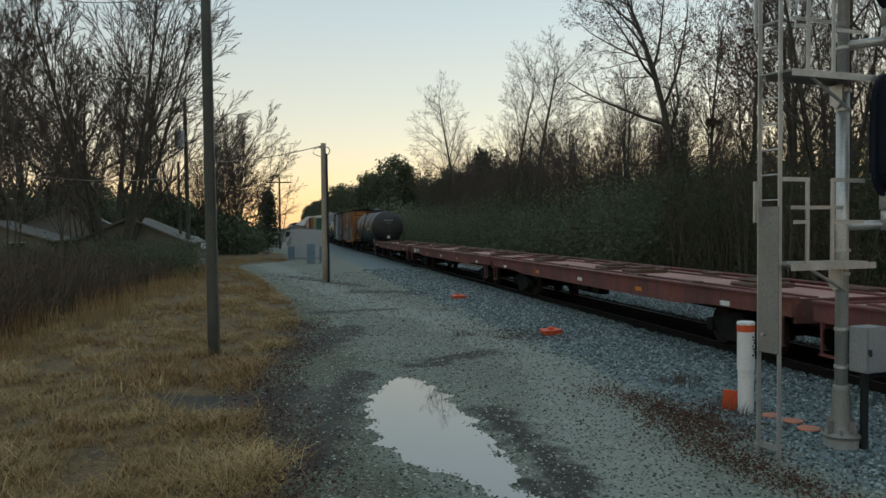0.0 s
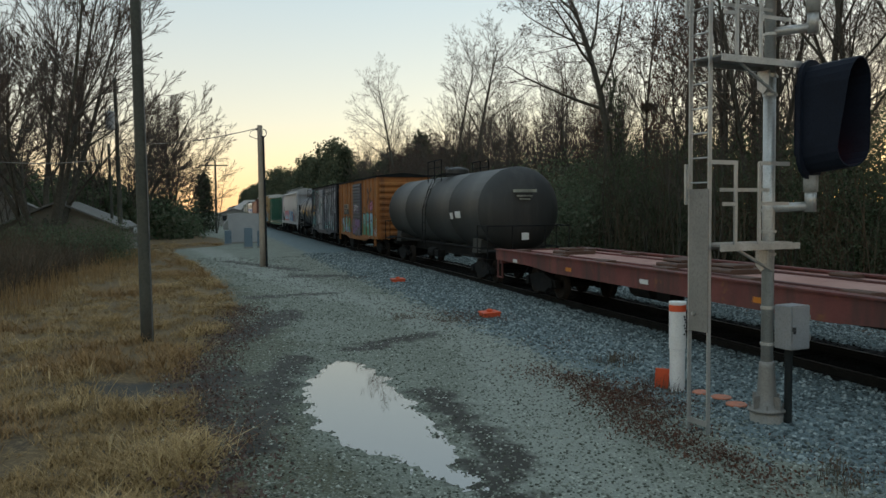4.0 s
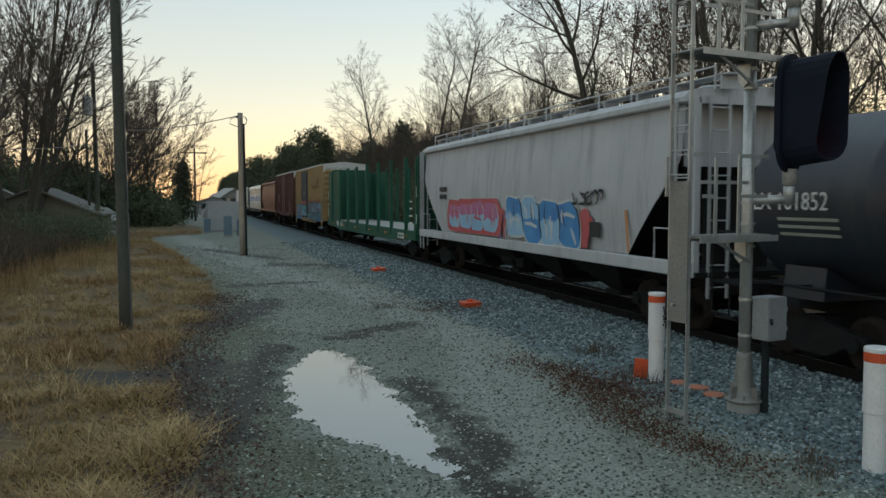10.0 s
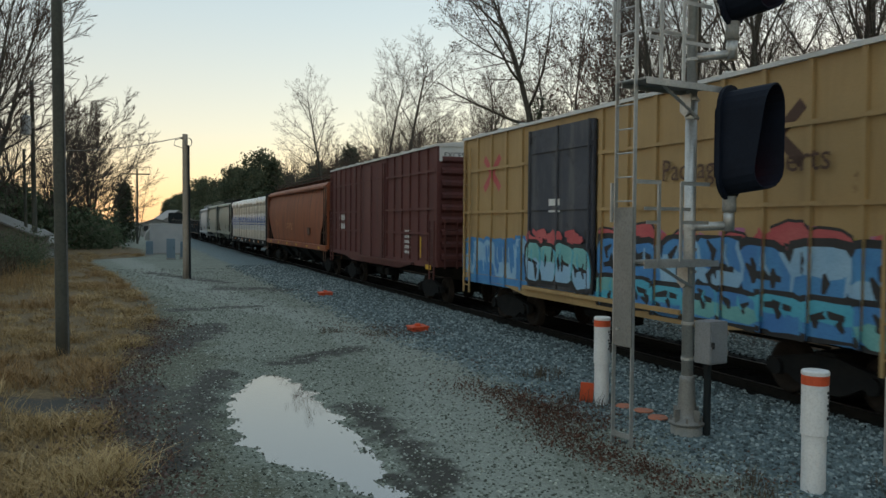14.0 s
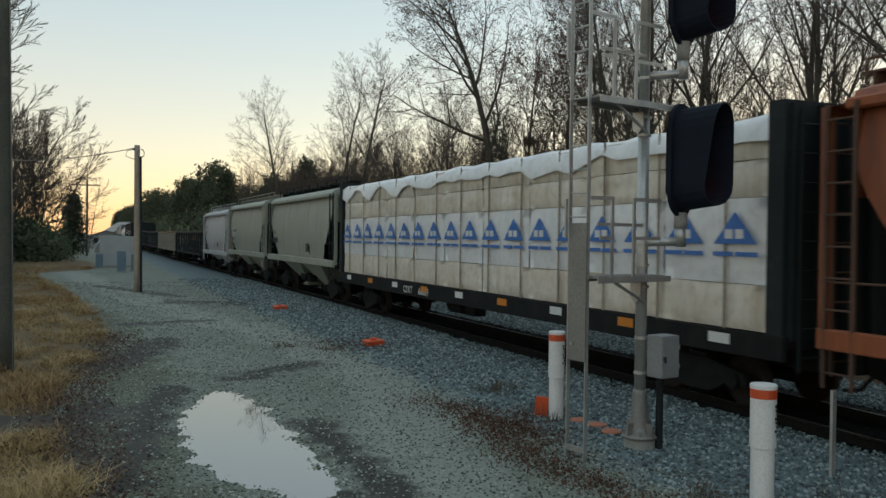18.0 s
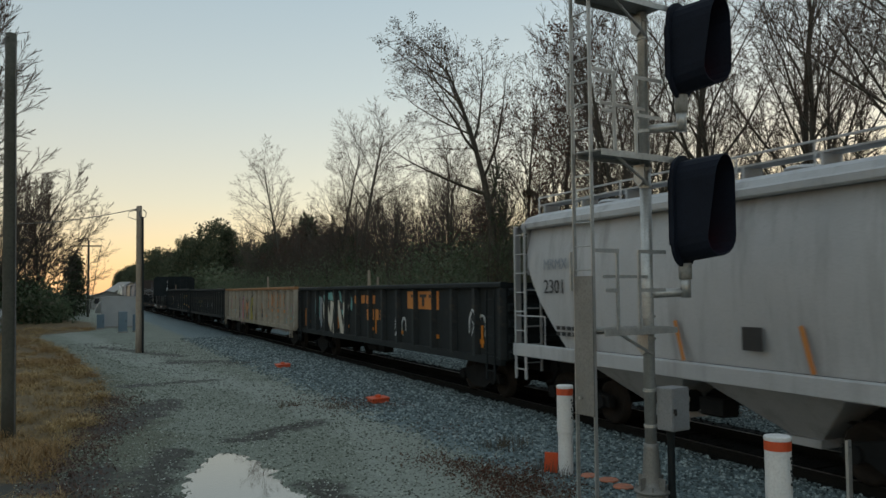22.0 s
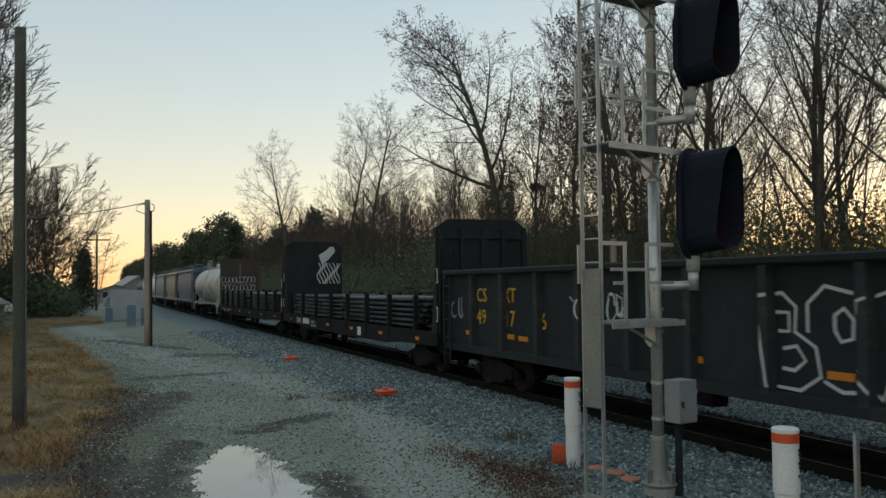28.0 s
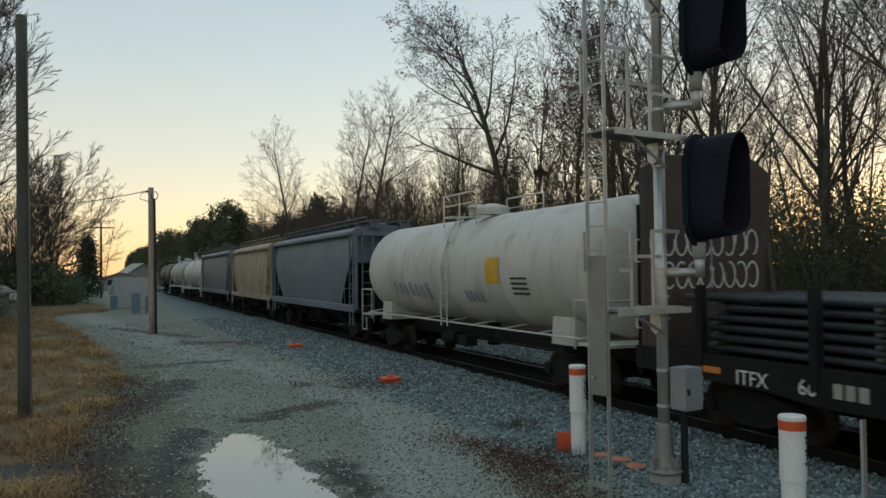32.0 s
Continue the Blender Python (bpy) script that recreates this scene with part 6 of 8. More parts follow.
def gondola(u0, u1, label, top, body, ribs=14, cap=None, rib_m=None):
    L = u1 - u0
    c = car("gondola", label, u0, "gondola car")
    W = 1.41
    ribmat = rib_m or body
    for sx in (-1, 1):
        x0, x1 = (-W, -W + 0.03) if sx < 0 else (W - 0.03, W)
        part("side_wall", Mesh().box(x0, x1, 0.05, L - 0.05, 1.0, top - 0.05), body, c)
        part("top_chord", Mesh().box(*((-W - 0.16, -W + 0.06) if sx < 0 else (W - 0.06, W + 0.16)), 0, L, top - 0.14, top, 0.03), cap or body, c)
        part("side_sill", Mesh().box(*((-W - 0.14, -W - 0.002) if sx < 0 else (W + 0.002, W + 0.14)), 0.05, L - 0.05, 0.9, 1.08), body, c)
    rm = shared(("gonrib", top, body.name), lambda: Mesh().prism([(-W - 0.15, -0.075), (-W, -0.11), (-W, 0.11), (-W - 0.15, 0.075)], 0, top - 1.18).data("rib", ribmat))
    rot = Matrix(((1, 0, 0, 0), (0, 0, -1, 0), (0, 1, 0, 0), (0, 0, 0, 1)))
    spans = []
    for i in range(ribs + 1):
        y = 0.12 + (L - 0.24) * i / ribs
        part("rib", rm, ribmat, c, at=pose(0, y, 1.04) @ rot)
        part("rib", rm, ribmat, c, at=pose(0, y, 1.04, 0, 0, 180) @ rot)
        spans.append((y - 0.074, y + 0.074))
    RIBS[c.name] = (-W - 0.004, -W - 0.154, spans)
    part("floor", Mesh().box(-W + 0.04, W - 0.04, 0.1, L - 0.1, 1.0, 1.08), body, c)
    for y, o in ((0.05, -1), (L - 0.05, 1)):
        part("end_wall", Mesh().box(-W + 0.03, W - 0.03, y - 0.025, y + 0.025, 1.0, top - 0.02), body, c)
        for i in range(5):
            z = 1.15 + (top - 1.4) * i / 4
            prof = [(y, z - 0.12), (y + 0.12 * o, z - 0.06), (y + 0.12 * o, z + 0.06), (y, z + 0.12)]
            part("end_rib", Mesh().side(prof if o < 0 else prof[::-1], -W + 0.05, W - 0.05), body, c)
        ladder(c, y + (0.4 if o < 0 else -0.4), 0.55, top - 0.2, body, -W - 0.2)
    underframe(c, L, 0.55, 1.0)
    running_gear(c, L, 2.2)
    for i in range(7):
        y = L * (i + 0.5) / 7
        plate(c, y - 0.22, y + 0.22, 1.34, 1.45, ORANGE_PAINT, "reflector", -W - 0.008)
    return c


def bulkhead_flat(u0, u1, label, body, head, top=4.55, stakes=7, stake_top=2.5, deck_mat=None, deck=1.26, rear=None):
    L = u1 - u0
    lead = top
    c = car("bulkhead_flatcar", label, u0, "flatcar")
    part("deck", Mesh().box(-1.45, 1.45, 0.05, L - 0.05, deck - 0.1, deck, 0.02), deck_mat or body, c)
    for sx in (-1, 1):
        m = Mesh().side([(0, deck + 0.04), (0, deck - 0.35), (3.0, deck - 0.4), (4.2, deck - 0.5), (L - 4.2, deck - 0.5), (L - 3.0, deck - 0.4), (L, deck - 0.35), (L, deck + 0.04)], *((-1.54, -1.45) if sx < 0 else (1.45, 1.54)))
        part("side_sill", m, body, c)
    for y, o in ((0.12, 1), (L - 0.12, -1)):
        top = lead if o > 0 else (rear or lead)
        b = part("bulkhead", Mesh().prism([(-1.48, deck), (1.48, deck), (1.48, top - 0.25), (1.1, top), (-1.1, top), (-1.48, top - 0.25)], min(y, y + 0.12 * o), max(y, y + 0.12 * o)), head, c)
        for i in range(5):
            x = -1.35 + 2.7 * i / 4
            part("bulkhead_rib", Mesh().box(x - 0.07, x + 0.07, min(y - 0.1 * o, y - 0.002 * o), max(y - 0.1 * o, y - 0.002 * o), deck, top - 0.28), head, b)
        for z in (deck + 0.5, (deck + top) / 2, top - 0.5):
            part("bulkhead_rib", Mesh().box(-1.46, 1.46, min(y - 0.07 * o, y - 0.003 * o), max(y - 0.07 * o, y - 0.003 * o), z - 0.06, z + 0.06), head, b)
        for x in (-1.42, 1.42):
            part("brace", Mesh().side([(y + 0.12 * o, deck), (y + 0.4 * o, deck), (y + 0.12 * o, top - 1.6)] if o > 0 else [(y + 0.12 * o, deck), (y + 0.12 * o, top - 1.6), (y + 0.4 * o, deck)], x - 0.05, x + 0.05), head, b)
        end_ladder(c, -1.2, y - 0.16 * o, deck - 0.5, top - 0.9, body)
        for z in (deck + 0.35, (deck + top) / 2 - 0.2):
            part("grab_iron", Mesh().tube([(-1.5, y - 0.02 * o, z), (-1.5, y - 0.12 * o, z), (-1.5, y - 0.12 * o, z + 0.4), (-1.5, y - 0.02 * o, z + 0.4)], 0.014, 5), WHITE_PAINT, b, "white grab iron")
    for i in range(stakes):
        y = 1.7 + (L - 3.4) * i / max(1, stakes - 1)
        for x in (-1.5, 1.5):
            part("stake", Mesh().box(x - 0.07, x + 0.07, y - 0.065, y + 0.065, deck - 0.3, stake_top, 0.02), body, c)
    underframe(c, L, 0.5, deck - 0.1)
    running_gear(c, L, 2.3)
    for i in range(6):
        y = L * (i + 0.4) / 6
        plate(c, y, y + 0.4, deck - 0.25, deck - 0.15, ORANGE_PAINT, "reflector", -1.545)
    return c


def pipe_load(u0, u1, label, r, rows, mat, seed):
    """A stack of long pipes on a flatcar, with timber packers."""
    L = u1 - u0
    c = thing("pipe_stack", label, "pipe stack", group="loads of the freight train")
    CARS.append((c, u0))
    rg = random.Random(seed)
    z = 1.34
    for k in range(rows):
        for seg in range(2):
            y0 = 1.55 + seg * (L - 3.1) / 2 + rg.uniform(0, 0.4)
            y1 = y0 + (L - 3.1) / 2 - rg.uniform(0.1, 0.7)
            n = int(2.7 / (2 * r))
            for i in range(n):
                x = -1.36 + r + (2.72 - 2 * r) * i / (n - 1)
                a, b = rg.uniform(-0.25, 0.25), rg.uniform(-0.25, 0.25)
                sag = rg.uniform(-0.02, 0.02)
                part("pipe", Mesh().tube([(x, y0 + a, z + r), (x + sag, (y0 + y1) / 2, z + r - 0.015), (x, y1 + b, z + r)], r, 10), mat, c, smooth=True)
        z += 2 * r
        if k < rows - 1:
            for i in range(7):
                y = 1.9 + (L - 3.8) * i / 6
                part("packer", Mesh().box(-1.4, 1.4, y - 0.05, y + 0.05, z, z + 0.05), POLE_WOOD, c)
            z += 0.05
    return c

# ---- the cars in their order ----
FL = "faded red flatcar with an empty worn deck"
flatcar(-207.2, -186.3, FL)
flatcar(-185.7, -165.5, FL)
flatcar(-164.9, -144.7, FL, True)
flatcar(-143.5, -124.2, FL)

c = tank_car(-123.4, -106.6, "dull black tank car with sooty barrel", TANK_BLACK, 1.5, 2.62, white_rails=False)
m = Mesh()
for k, (w, z) in enumerate(((0.85, 3.2), (0.6, 3.05), (0.4, 2.94))):
    for i in range(8 if k == 0 else 5):
        a = -w / 2 + w * i / (8 if k == 0 else 5)
        m.box(a, a + w * 0.085, 0.33, 0.47, z, z + (0.1 if k == 0 else 0.05))
part("lettering", m, HOPPER_GREY, c)
part("placard", Mesh().box(-0.13, 0.13, 0.42, 0.45, 1.55, 1.8), WHITE_PAINT, c, "white placard")
wrap_patch(c, 3.2, 3.9, 2.3, 2.55, 1.5, 2.62, WHITE_PAINT)
wrap_patch(c, 4.2, 4.6, 2.25, 2.5, 1.5, 2.62, WHITE_PAINT)

c = boxcar(-104.75, -91.2, "orange-yellow boxcar with teal graffiti and a ribbed grey door", 4.5, 0.95, BOX_ORANGE, BOX_BLUE, (4.8, 7.6), 12)
bubble(c, 0.3, 4.7, 1.0, 2.45, 4, (SP_TEAL, SP_GREEN, SP_SKY), SP_BLACK, SP_WHITE, 71)
scrawl(c, 0.3, 4.6, 1.0, 1.5, (SP_GREY, SP_WHITE), 171, 5, 0.12)
bubble(c, 8.9, 12.6, 1.0, 2.25, 4, (SP_TEAL, SP_SKY, SP_GREEN), SP_BLACK, SP_YELLOW, 72)
bubble(c, 4.9, 7.5, 1.05, 2.2, 3, (SP_PURPLE, MAUVE), SP_BLACK, SP_PINK, 73, -1.662)
scrawl(c, 5.4, 7.0, 2.45, 2.95, (SP_PURPLE, SP_WHITE), 69, 4, 0.07, -1.664)
scrawl(c, 1.2, 2.6, 2.7, 3.2, (MAROON, SP_PINK), 172, 3, 0.2)
plate(c, 9.55, 11.4, 2.72, 3.05, POLE_PALE, "panel", -1.582)
plate(c, 9.55, 11.4, 2.36, 2.7, DARK_PAINT, "panel", -1.582)
letters("41175", 0.36, c, HOPPER_GREY, on_side(-1.592, 11.2, 2.41))
bars(c, 11.2, 2.78, 1.3, 0.2, 4, DARK_PAINT, -1.588)
m = Mesh()
ribbon(m, [(3.2, 3.9), (1.9, 3.0)], [0.22, 0.22], 0)
ribbon(m, [(1.9, 3.9), (3.2, 3.0)], [0.22, 0.22], -0.002)
paint(c, m, BROWN_RUST, "emblem", None, "faded crossed bars emblem")

c = boxcar(-89.4, -74.9, "dark boxcar covered in grey and white graffiti", 4.55, 0.93, BOX_BLUE, SP_GREY, (6.9, 9.4), 14, BLACK)
m = Mesh()
for a, b in ((0.2, 6.75), (9.55, 12.2)):
    m.poly([(0, a, 1.15), (0, b, 1.15), (0, b, 4.3), (0, a, 4.3)][::-1])
paint(c, m, SP_GREY, "graffiti")
bubble(c, 0.3, 6.75, 1.25, 4.2, 6, (SP_SILVER, MAUVE, SP_GREY), SP_BLACK, SP_WHITE, 74, None, 0.19, 0.16, 0.15)
bubble(c, 9.6, 12.2, 1.25, 4.2, 3, (SP_SILVER, MAUVE, SP_GREY), SP_BLACK, SP_WHITE, 75, None, 0.19, 0.16, 0.15)
bubble(c, 7.0, 9.3, 1.3, 4.1, 2, (SP_SILVER, SP_GREY), SP_BLACK, SP_TEAL, 76, -1.662, 0.17, 0.3)
bars(c, 13.6, 2.75, 1.2, 0.3, 4, YELLOW_PAINT, None)
letters("143053", 0.42, c, YELLOW_PAINT, on_side(-1.582, 13.75, 2.2))
scrawl(c, 12.3, 14.3, 1.3, 2.4, (SP_GREY, SP_TEAL), 77, 3, 0.3)
scrawl(c, 12.3, 14.3, 3.2, 4.4, (SP_GREY, SP_TEAL, SP_BLACK), 177, 3, 0.3)
scrawl(c, 0.4, 6.6, 1.2, 1.9, (SP_WHITE, SP_BLACK, SP_TEAL), 78, 9, 0.08)
scrawl(c, 9.6, 14.2, 3.9, 4.4, (SP_TEAL, SP_BLACK), 79, 6, 0.12)
plate(c, 13.6, 13.95, 1.15, 1.4, ORANGE_PAINT, "reflector", -1.526)
plate(c, 1.0, 1.35, 1.15, 1.4, ORANGE_PAINT, "reflector", -1.526)

c = tank_car(-74.3, -62.3, "blue-black tank car with yellow markings", TANK_NAVY, 1.45, 2.58, white_rails=False)
wrap_patch(c, 1.05, 1.13, 1.8, 3.9, 1.45, 2.58, YELLOW_PAINT, "stripe")
wrap_patch(c, 4.4, 5.0, 2.05, 2.55, 1.45, 2.58, YELLOW_PAINT)
wrap_patch(c, 5.0, 5.1, 2.3, 3.0, 1.45, 2.58, YELLOW_PAINT, "stripe")
wrap_patch(c, 7.4, 8.0, 2.3, 2.65, 1.45, 2.58, YELLOW_PAINT)
wrap_patch(c, 7.3, 7.38, 2.45, 3.1, 1.45, 2.58, YELLOW_PAINT, "stripe")
for i in range(4):
    wrap_patch(c, 1.7, 3.0, 2.2 + 0.17 * i, 2.27 + 0.17 * i, 1.45, 2.58, HOPPER_GREY, "lettering")
letters("TILX 161852", 0.4, c, WHITE_PAINT, on_side(-1.468, 11.2, 2.46), squeeze=0.95)
for i in range(3):
    wrap_patch(c, 9.0, 10.3, 2.05 + 0.12 * i, 2.1 + 0.12 * i, 1.45, 2.58, HOPPER_GREY, "lettering")

c = hopper(-61.9, -42.9, "white covered hopper with red and blue graffiti", 4.55, 1.15, HOPPER_WHITE, 0.3, 2.2, 4, False, HOPPER_WHITE, 0)
bubble(c, 10.2, 15.0, 1.55, 2.6, 4, (SP_SKY, SP_PINK), SP_RED, SP_WHITE, 81, -1.535, 0.05, 0.06, 0.2)
bubble(c, 4.7, 9.4, 1.4, 2.7, 4, (SP_BLUE, SP_BLUE, SP_SKY), SP_WHITE, SP_BLACK, 82, -1.54, 0.07, 0.2, 0.07)
scrawl(c, 4.2, 5.2, 1.4, 2.3, (SP_RED,), 89, 4, 0.25, -1.532)
scrawl(c, 9.3, 10.1, 1.4, 2.3, (SP_PURPLE, SP_RED), 189, 2, 0.12, -1.532)
scrawl(c, 3.5, 5.1, 2.5, 2.85, (SP_BLACK,), 83, 5, 0.07, -1.55)
plate(c, 3.7, 4.2, 1.75, 2.1, DARK_PAINT, "marking", -1.53)
for i in range(3):
    plate(c, 5.0 + 0.05 * i, 6.3, 1.62 + 0.1 * i, 1.66 + 0.1 * i, DARK_PAINT, "lettering", -1.53)
bars(c, 16.2, 2.9, 0.9, 0.18, 5, DARK_PAINT, -1.535, 2)
ribbon_m = Mesh()
ribbon(ribbon_m, [(2.4, 1.5), (2.55, 2.4)], [0.09, 0.09], -1.535)
part("chalk_mark", ribbon_m, SP_ORANGE, c)

c = bulkhead_flat(-42.3, -20.0, "green bulkhead flatcar with tall stakes and no load", GREEN, GREEN, 4.6, 8, 4.45, CONCRETE)
bars(c, 18.8, 0.98, 0.85, 0.28, 4, WHITE_PAINT, -1.546)
letters("160055", 0.4, c, WHITE_PAINT, on_side(-1.55, 17.75, 0.98), squeeze=0.9)
part("side_panel", Mesh().box(-1.5, -1.46, 17.9, 22.1, 1.27, 4.4), GREEN, c, "solid green end side panel")
part("side_panel", Mesh().box(1.46, 1.5, 17.9, 22.1, 1.27, 4.4), GREEN, c, "solid green end side panel")
bars(c, 3.0, 1.05, 1.2, 0.1, 3, WHITE_PAINT, -1.546, 2)
for i in range(4):
    plate(c, 0.3, 0.75, 1.6 + 0.3 * i, 1.66 + 0.3 * i, WHITE_PAINT, "rung", -1.6)
for i in range(4):
    plate(c, 21.5, 21.9, 1.5 + 0.25 * i, 1.56 + 0.25 * i, WHITE_PAINT, "rung", -1.6)

c = boxcar(-18.05, -3.25, "tan-yellow high boxcar with black plug door and blue graffiti", 5.05, 1.05, BOX_YELLOW, BOX_BLUE, (7.6, 10.6), 16, None, ROOF_WHITE, "plug", (2.95, 4.1))
part("end_panel", Mesh().box(-1.5, 1.5, 0.055, 0.09, 4.55, 5.03), WHITE_PAINT, c, "white panel with black warning words")
letters("EXCESS HEIGHT CAR", 0.24, c, DARK_PAINT, on_end(-1.35, 0.052, 4.66), squeeze=1.02)
scrawl(c, 0.2, 7.4, 2.15, 2.55, (SP_PINK, SP_RED), 104, 9, 0.24)
scrawl(c, 0.2, 7.4, 2.0, 2.4, (SP_YELLOW,), 105, 9, 0.2)
m = Mesh()
for a, b in ((0.15, 7.5), (10.65, 14.65)):
    m.poly([(-0.012, a, 1.0), (-0.012, b, 1.0), (-0.012, b, 2.15), (-0.012, a, 2.15)][::-1])
paint(c, m, SP_BLUE, "graffiti")
plate(c, 0.3, 14.4, 1.07, 1.24, SP_BLUE, "graffiti", -1.553)
bubble(c, 0.2, 7.45, 1.5, 2.42, 7, (SP_SKY, SP_BLUE, SP_BLUE), SP_BLACK, SP_SKY, 84, None, 0.09, 0.2, 0.12, 0.014)
bubble(c, 0.2, 7.45, 1.02, 1.62, 8, (SP_CYAN, SP_BLUE, SP_TEAL), SP_BLACK, SP_CYAN, 184, None, 0.08, 0.2, 0.1, 0.03)
bubble(c, 7.65, 10.55, 1.2, 2.25, 4, (SP_SKY, SP_BLUE, SP_TEAL), SP_BLACK, SP_CYAN, 85, -1.664, 0.06)
scrawl(c, 7.7, 10.5, 2.2, 2.5, (SP_RED,), 185, 5, 0.2, -1.66)
bubble(c, 10.7, 14.6, 1.1, 2.3, 6, (SP_BLUE, SP_SKY), SP_BLUE, SP_SKY, 103, None, 0.1, 0.1, 0.09, 0.014)
for y0 in (2.6, 12.86):
    m = Mesh()
    ribbon(m, [(y0 + 0.5, 4.4), (y0 - 0.5, 3.55)], [0.2, 0.2], 0)
    ribbon(m, [(y0 - 0.5, 4.4), (y0 + 0.5, 3.55)], [0.2, 0.2], -0.002)
    paint(c, m, SP_RED if y0 > 9 else BROWN_RUST, "emblem", None, "faded crossed bars emblem")
letters("Packaging Experts", 0.54, c, BROWN_RUST, on_side(-1.582, 5.35, 3.42), squeeze=0.98)
plate(c, 9.0, 9.5, 2.9, 3.2, WHITE_PAINT, "notice", -1.625)

c = boxcar(-1.2, 13.4, "dull maroon high boxcar with welded ribs", 5.1, 1.2, MAROON, MAROON, (5.6, 9.0), 16, None, ROOF_WHITE, "plug", (2.3, 3.1, 4.3))
part("end_panel", Mesh().box(-1.5, 1.5, 0.055, 0.09, 4.58, 5.06), WHITE_PAINT, c, "white panel with black warning words")
letters("EXCESS HEIGHT CAR", 0.24, c, DARK_PAINT, on_end(-1.35, 0.052, 4.7), squeeze=1.02)
bars(c, 12.9, 2.75, 1.2, 0.24, 5, WHITE_PAINT, None, 2, 0.6)
bars(c, 3.4, 2.3, 0.7, 0.1, 4, WHITE_PAINT, None, 5, 0.8)
plate(c, 1.5, 1.6, 1.5, 2.2, YELLOW_PAINT, "stripe", -1.584)
plate(c, 0.5, 1.0, 1.15, 1.3, YELLOW_PAINT, "stripe", -1.6)

c = hopper(14.3, 33.1, "weathered orange covered hopper with long side sill", 4.45, 1.22, HOPPER_ORANGE, 0.34, 1.7, 4, True, BROWN_RUST)
scrawl(c, 14.2, 15.0, 2.4, 2.8, (PEACH,), 87, 3, 0.04, -1.535)
scrawl(c, 9.2, 11.0, 2.2, 2.6, (PEACH,), 88, 5, 0.05, -1.535)
for i in range(6):
    plate(c, 1.5 + 3.0 * i, 1.9 + 3.0 * i, 1.3, 1.4, YELLOW_PAINT, "reflector", -1.575)
plate(c, 4.2, 4.8, 1.95, 2.35, BROWN_RUST, "notice", -1.525)

# lumber car and its wrapped load
c = car("centrebeam_flatcar", "black flatcar with end bulkheads under wrapped lumber", 33.6, "flatcar")
L = 55.1 - 33.6
part("deck", Mesh().box(-1.45, 1.45, 0.05, L - 0.05, 1.1, 1.24, 0.02), BLACK, c)
for sx in (-1, 1):
    part("side_sill", Mesh().side([(0, 1.3), (0, 0.95), (3, 0.93), (4.2, 0.9), (L - 4.2, 0.9), (L - 3, 0.93), (L, 0.95), (L, 1.3)], *((-1.54, -1.45) if sx < 0 else (1.45, 1.54))), BLACK, c)
for y, o in ((0.05, 1), (L - 0.05, -1)):
    b = part("bulkhead", Mesh().box(-1.5, 1.5, min(y, y + 0.3 * o), max(y, y + 0.3 * o), 1.24, 4.65), GON_DARK, c)
    for i in range(6):
        x = -1.35 + 0.54 * i
        part("bulkhead_rib", Mesh().box(x - 0.06, x + 0.06, min(y - 0.09 * o, y - 0.002), max(y - 0.09 * o, y - 0.002) if o > 0 else y + 0.09, 1.24, 4.6), GON_DARK, b)
    end_ladder(c, -1.1, y - 0.14 * o, 0.8, 4.5, GON_DARK)
part("centre_beam", Mesh().box(-0.08, 0.08, 0.4, L - 0.4, 1.24, 4.3), BLACK, c)
letters("CSXT", 0.3, c, WHITE_PAINT, on_side(-1.549, 14.6, 0.98))
letters("60089", 0.3, c, WHITE_PAINT, on_side(-1.549, 13.4, 0.98))
for i in range(9):
    plate(c, 1.0 + 2.35 * i, 1.45 + 2.35 * i, 1.08, 1.24, ORANGE_PAINT if i % 2 else WHITE_PAINT, "reflector", -1.547)
underframe(c, L, 0.5, 1.1)
running_gear(c, L, 2.3)
load = thing("lumber_stack", "white-wrapped lumber bundles strapped on a flatcar", "lumber stack", group="loads of the freight train")
CARS.append((load, 33.6))


def bundle(y0, y1, z0, z1, sx, seed):
    """A film-wrapped bundle: a soft-edged block whose film sags and billows."""
    m = Mesh()
    ny, nz = 8, 6
    for j in range(nz + 1):
        for i in range(ny + 1):
            y, z = y0 + (y1 - y0) * i / ny, z0 + (z1 - z0) * j / nz
            e = 0.0 if 0 < i < ny and 0 < j < nz else 0.03
            x = 1.42 - e + 0.035 * noise.noise((y * 1.7, z * 2.3, seed)) + 0.02 * noise.noise((y * 5, z * 3, seed))
            m.v.append((sx * x, y, z))
    for j in range(nz):
        for i in range(ny):
            q = [j * (ny + 1) + i, j * (ny + 1) + i + 1, (j + 1) * (ny + 1) + i + 1, (j + 1) * (ny + 1) + i]
            m.f.append(tuple(q if sx > 0 else q[::-1]))
    n = len(m.v)
    m.v += [(sx * 0.1, y0, z0), (sx * 0.1, y1, z0), (sx * 0.1, y0, z1), (sx * 0.1, y1, z1)]
    a, b, c2, d = 0, ny, nz * (ny + 1), nz * (ny + 1) + ny
    m.f += [(c2, d, n + 3, n + 2), (a, n, n + 1, b), (a, c2, n + 2, n), (b, n + 1, n + 3, d)]
    return m


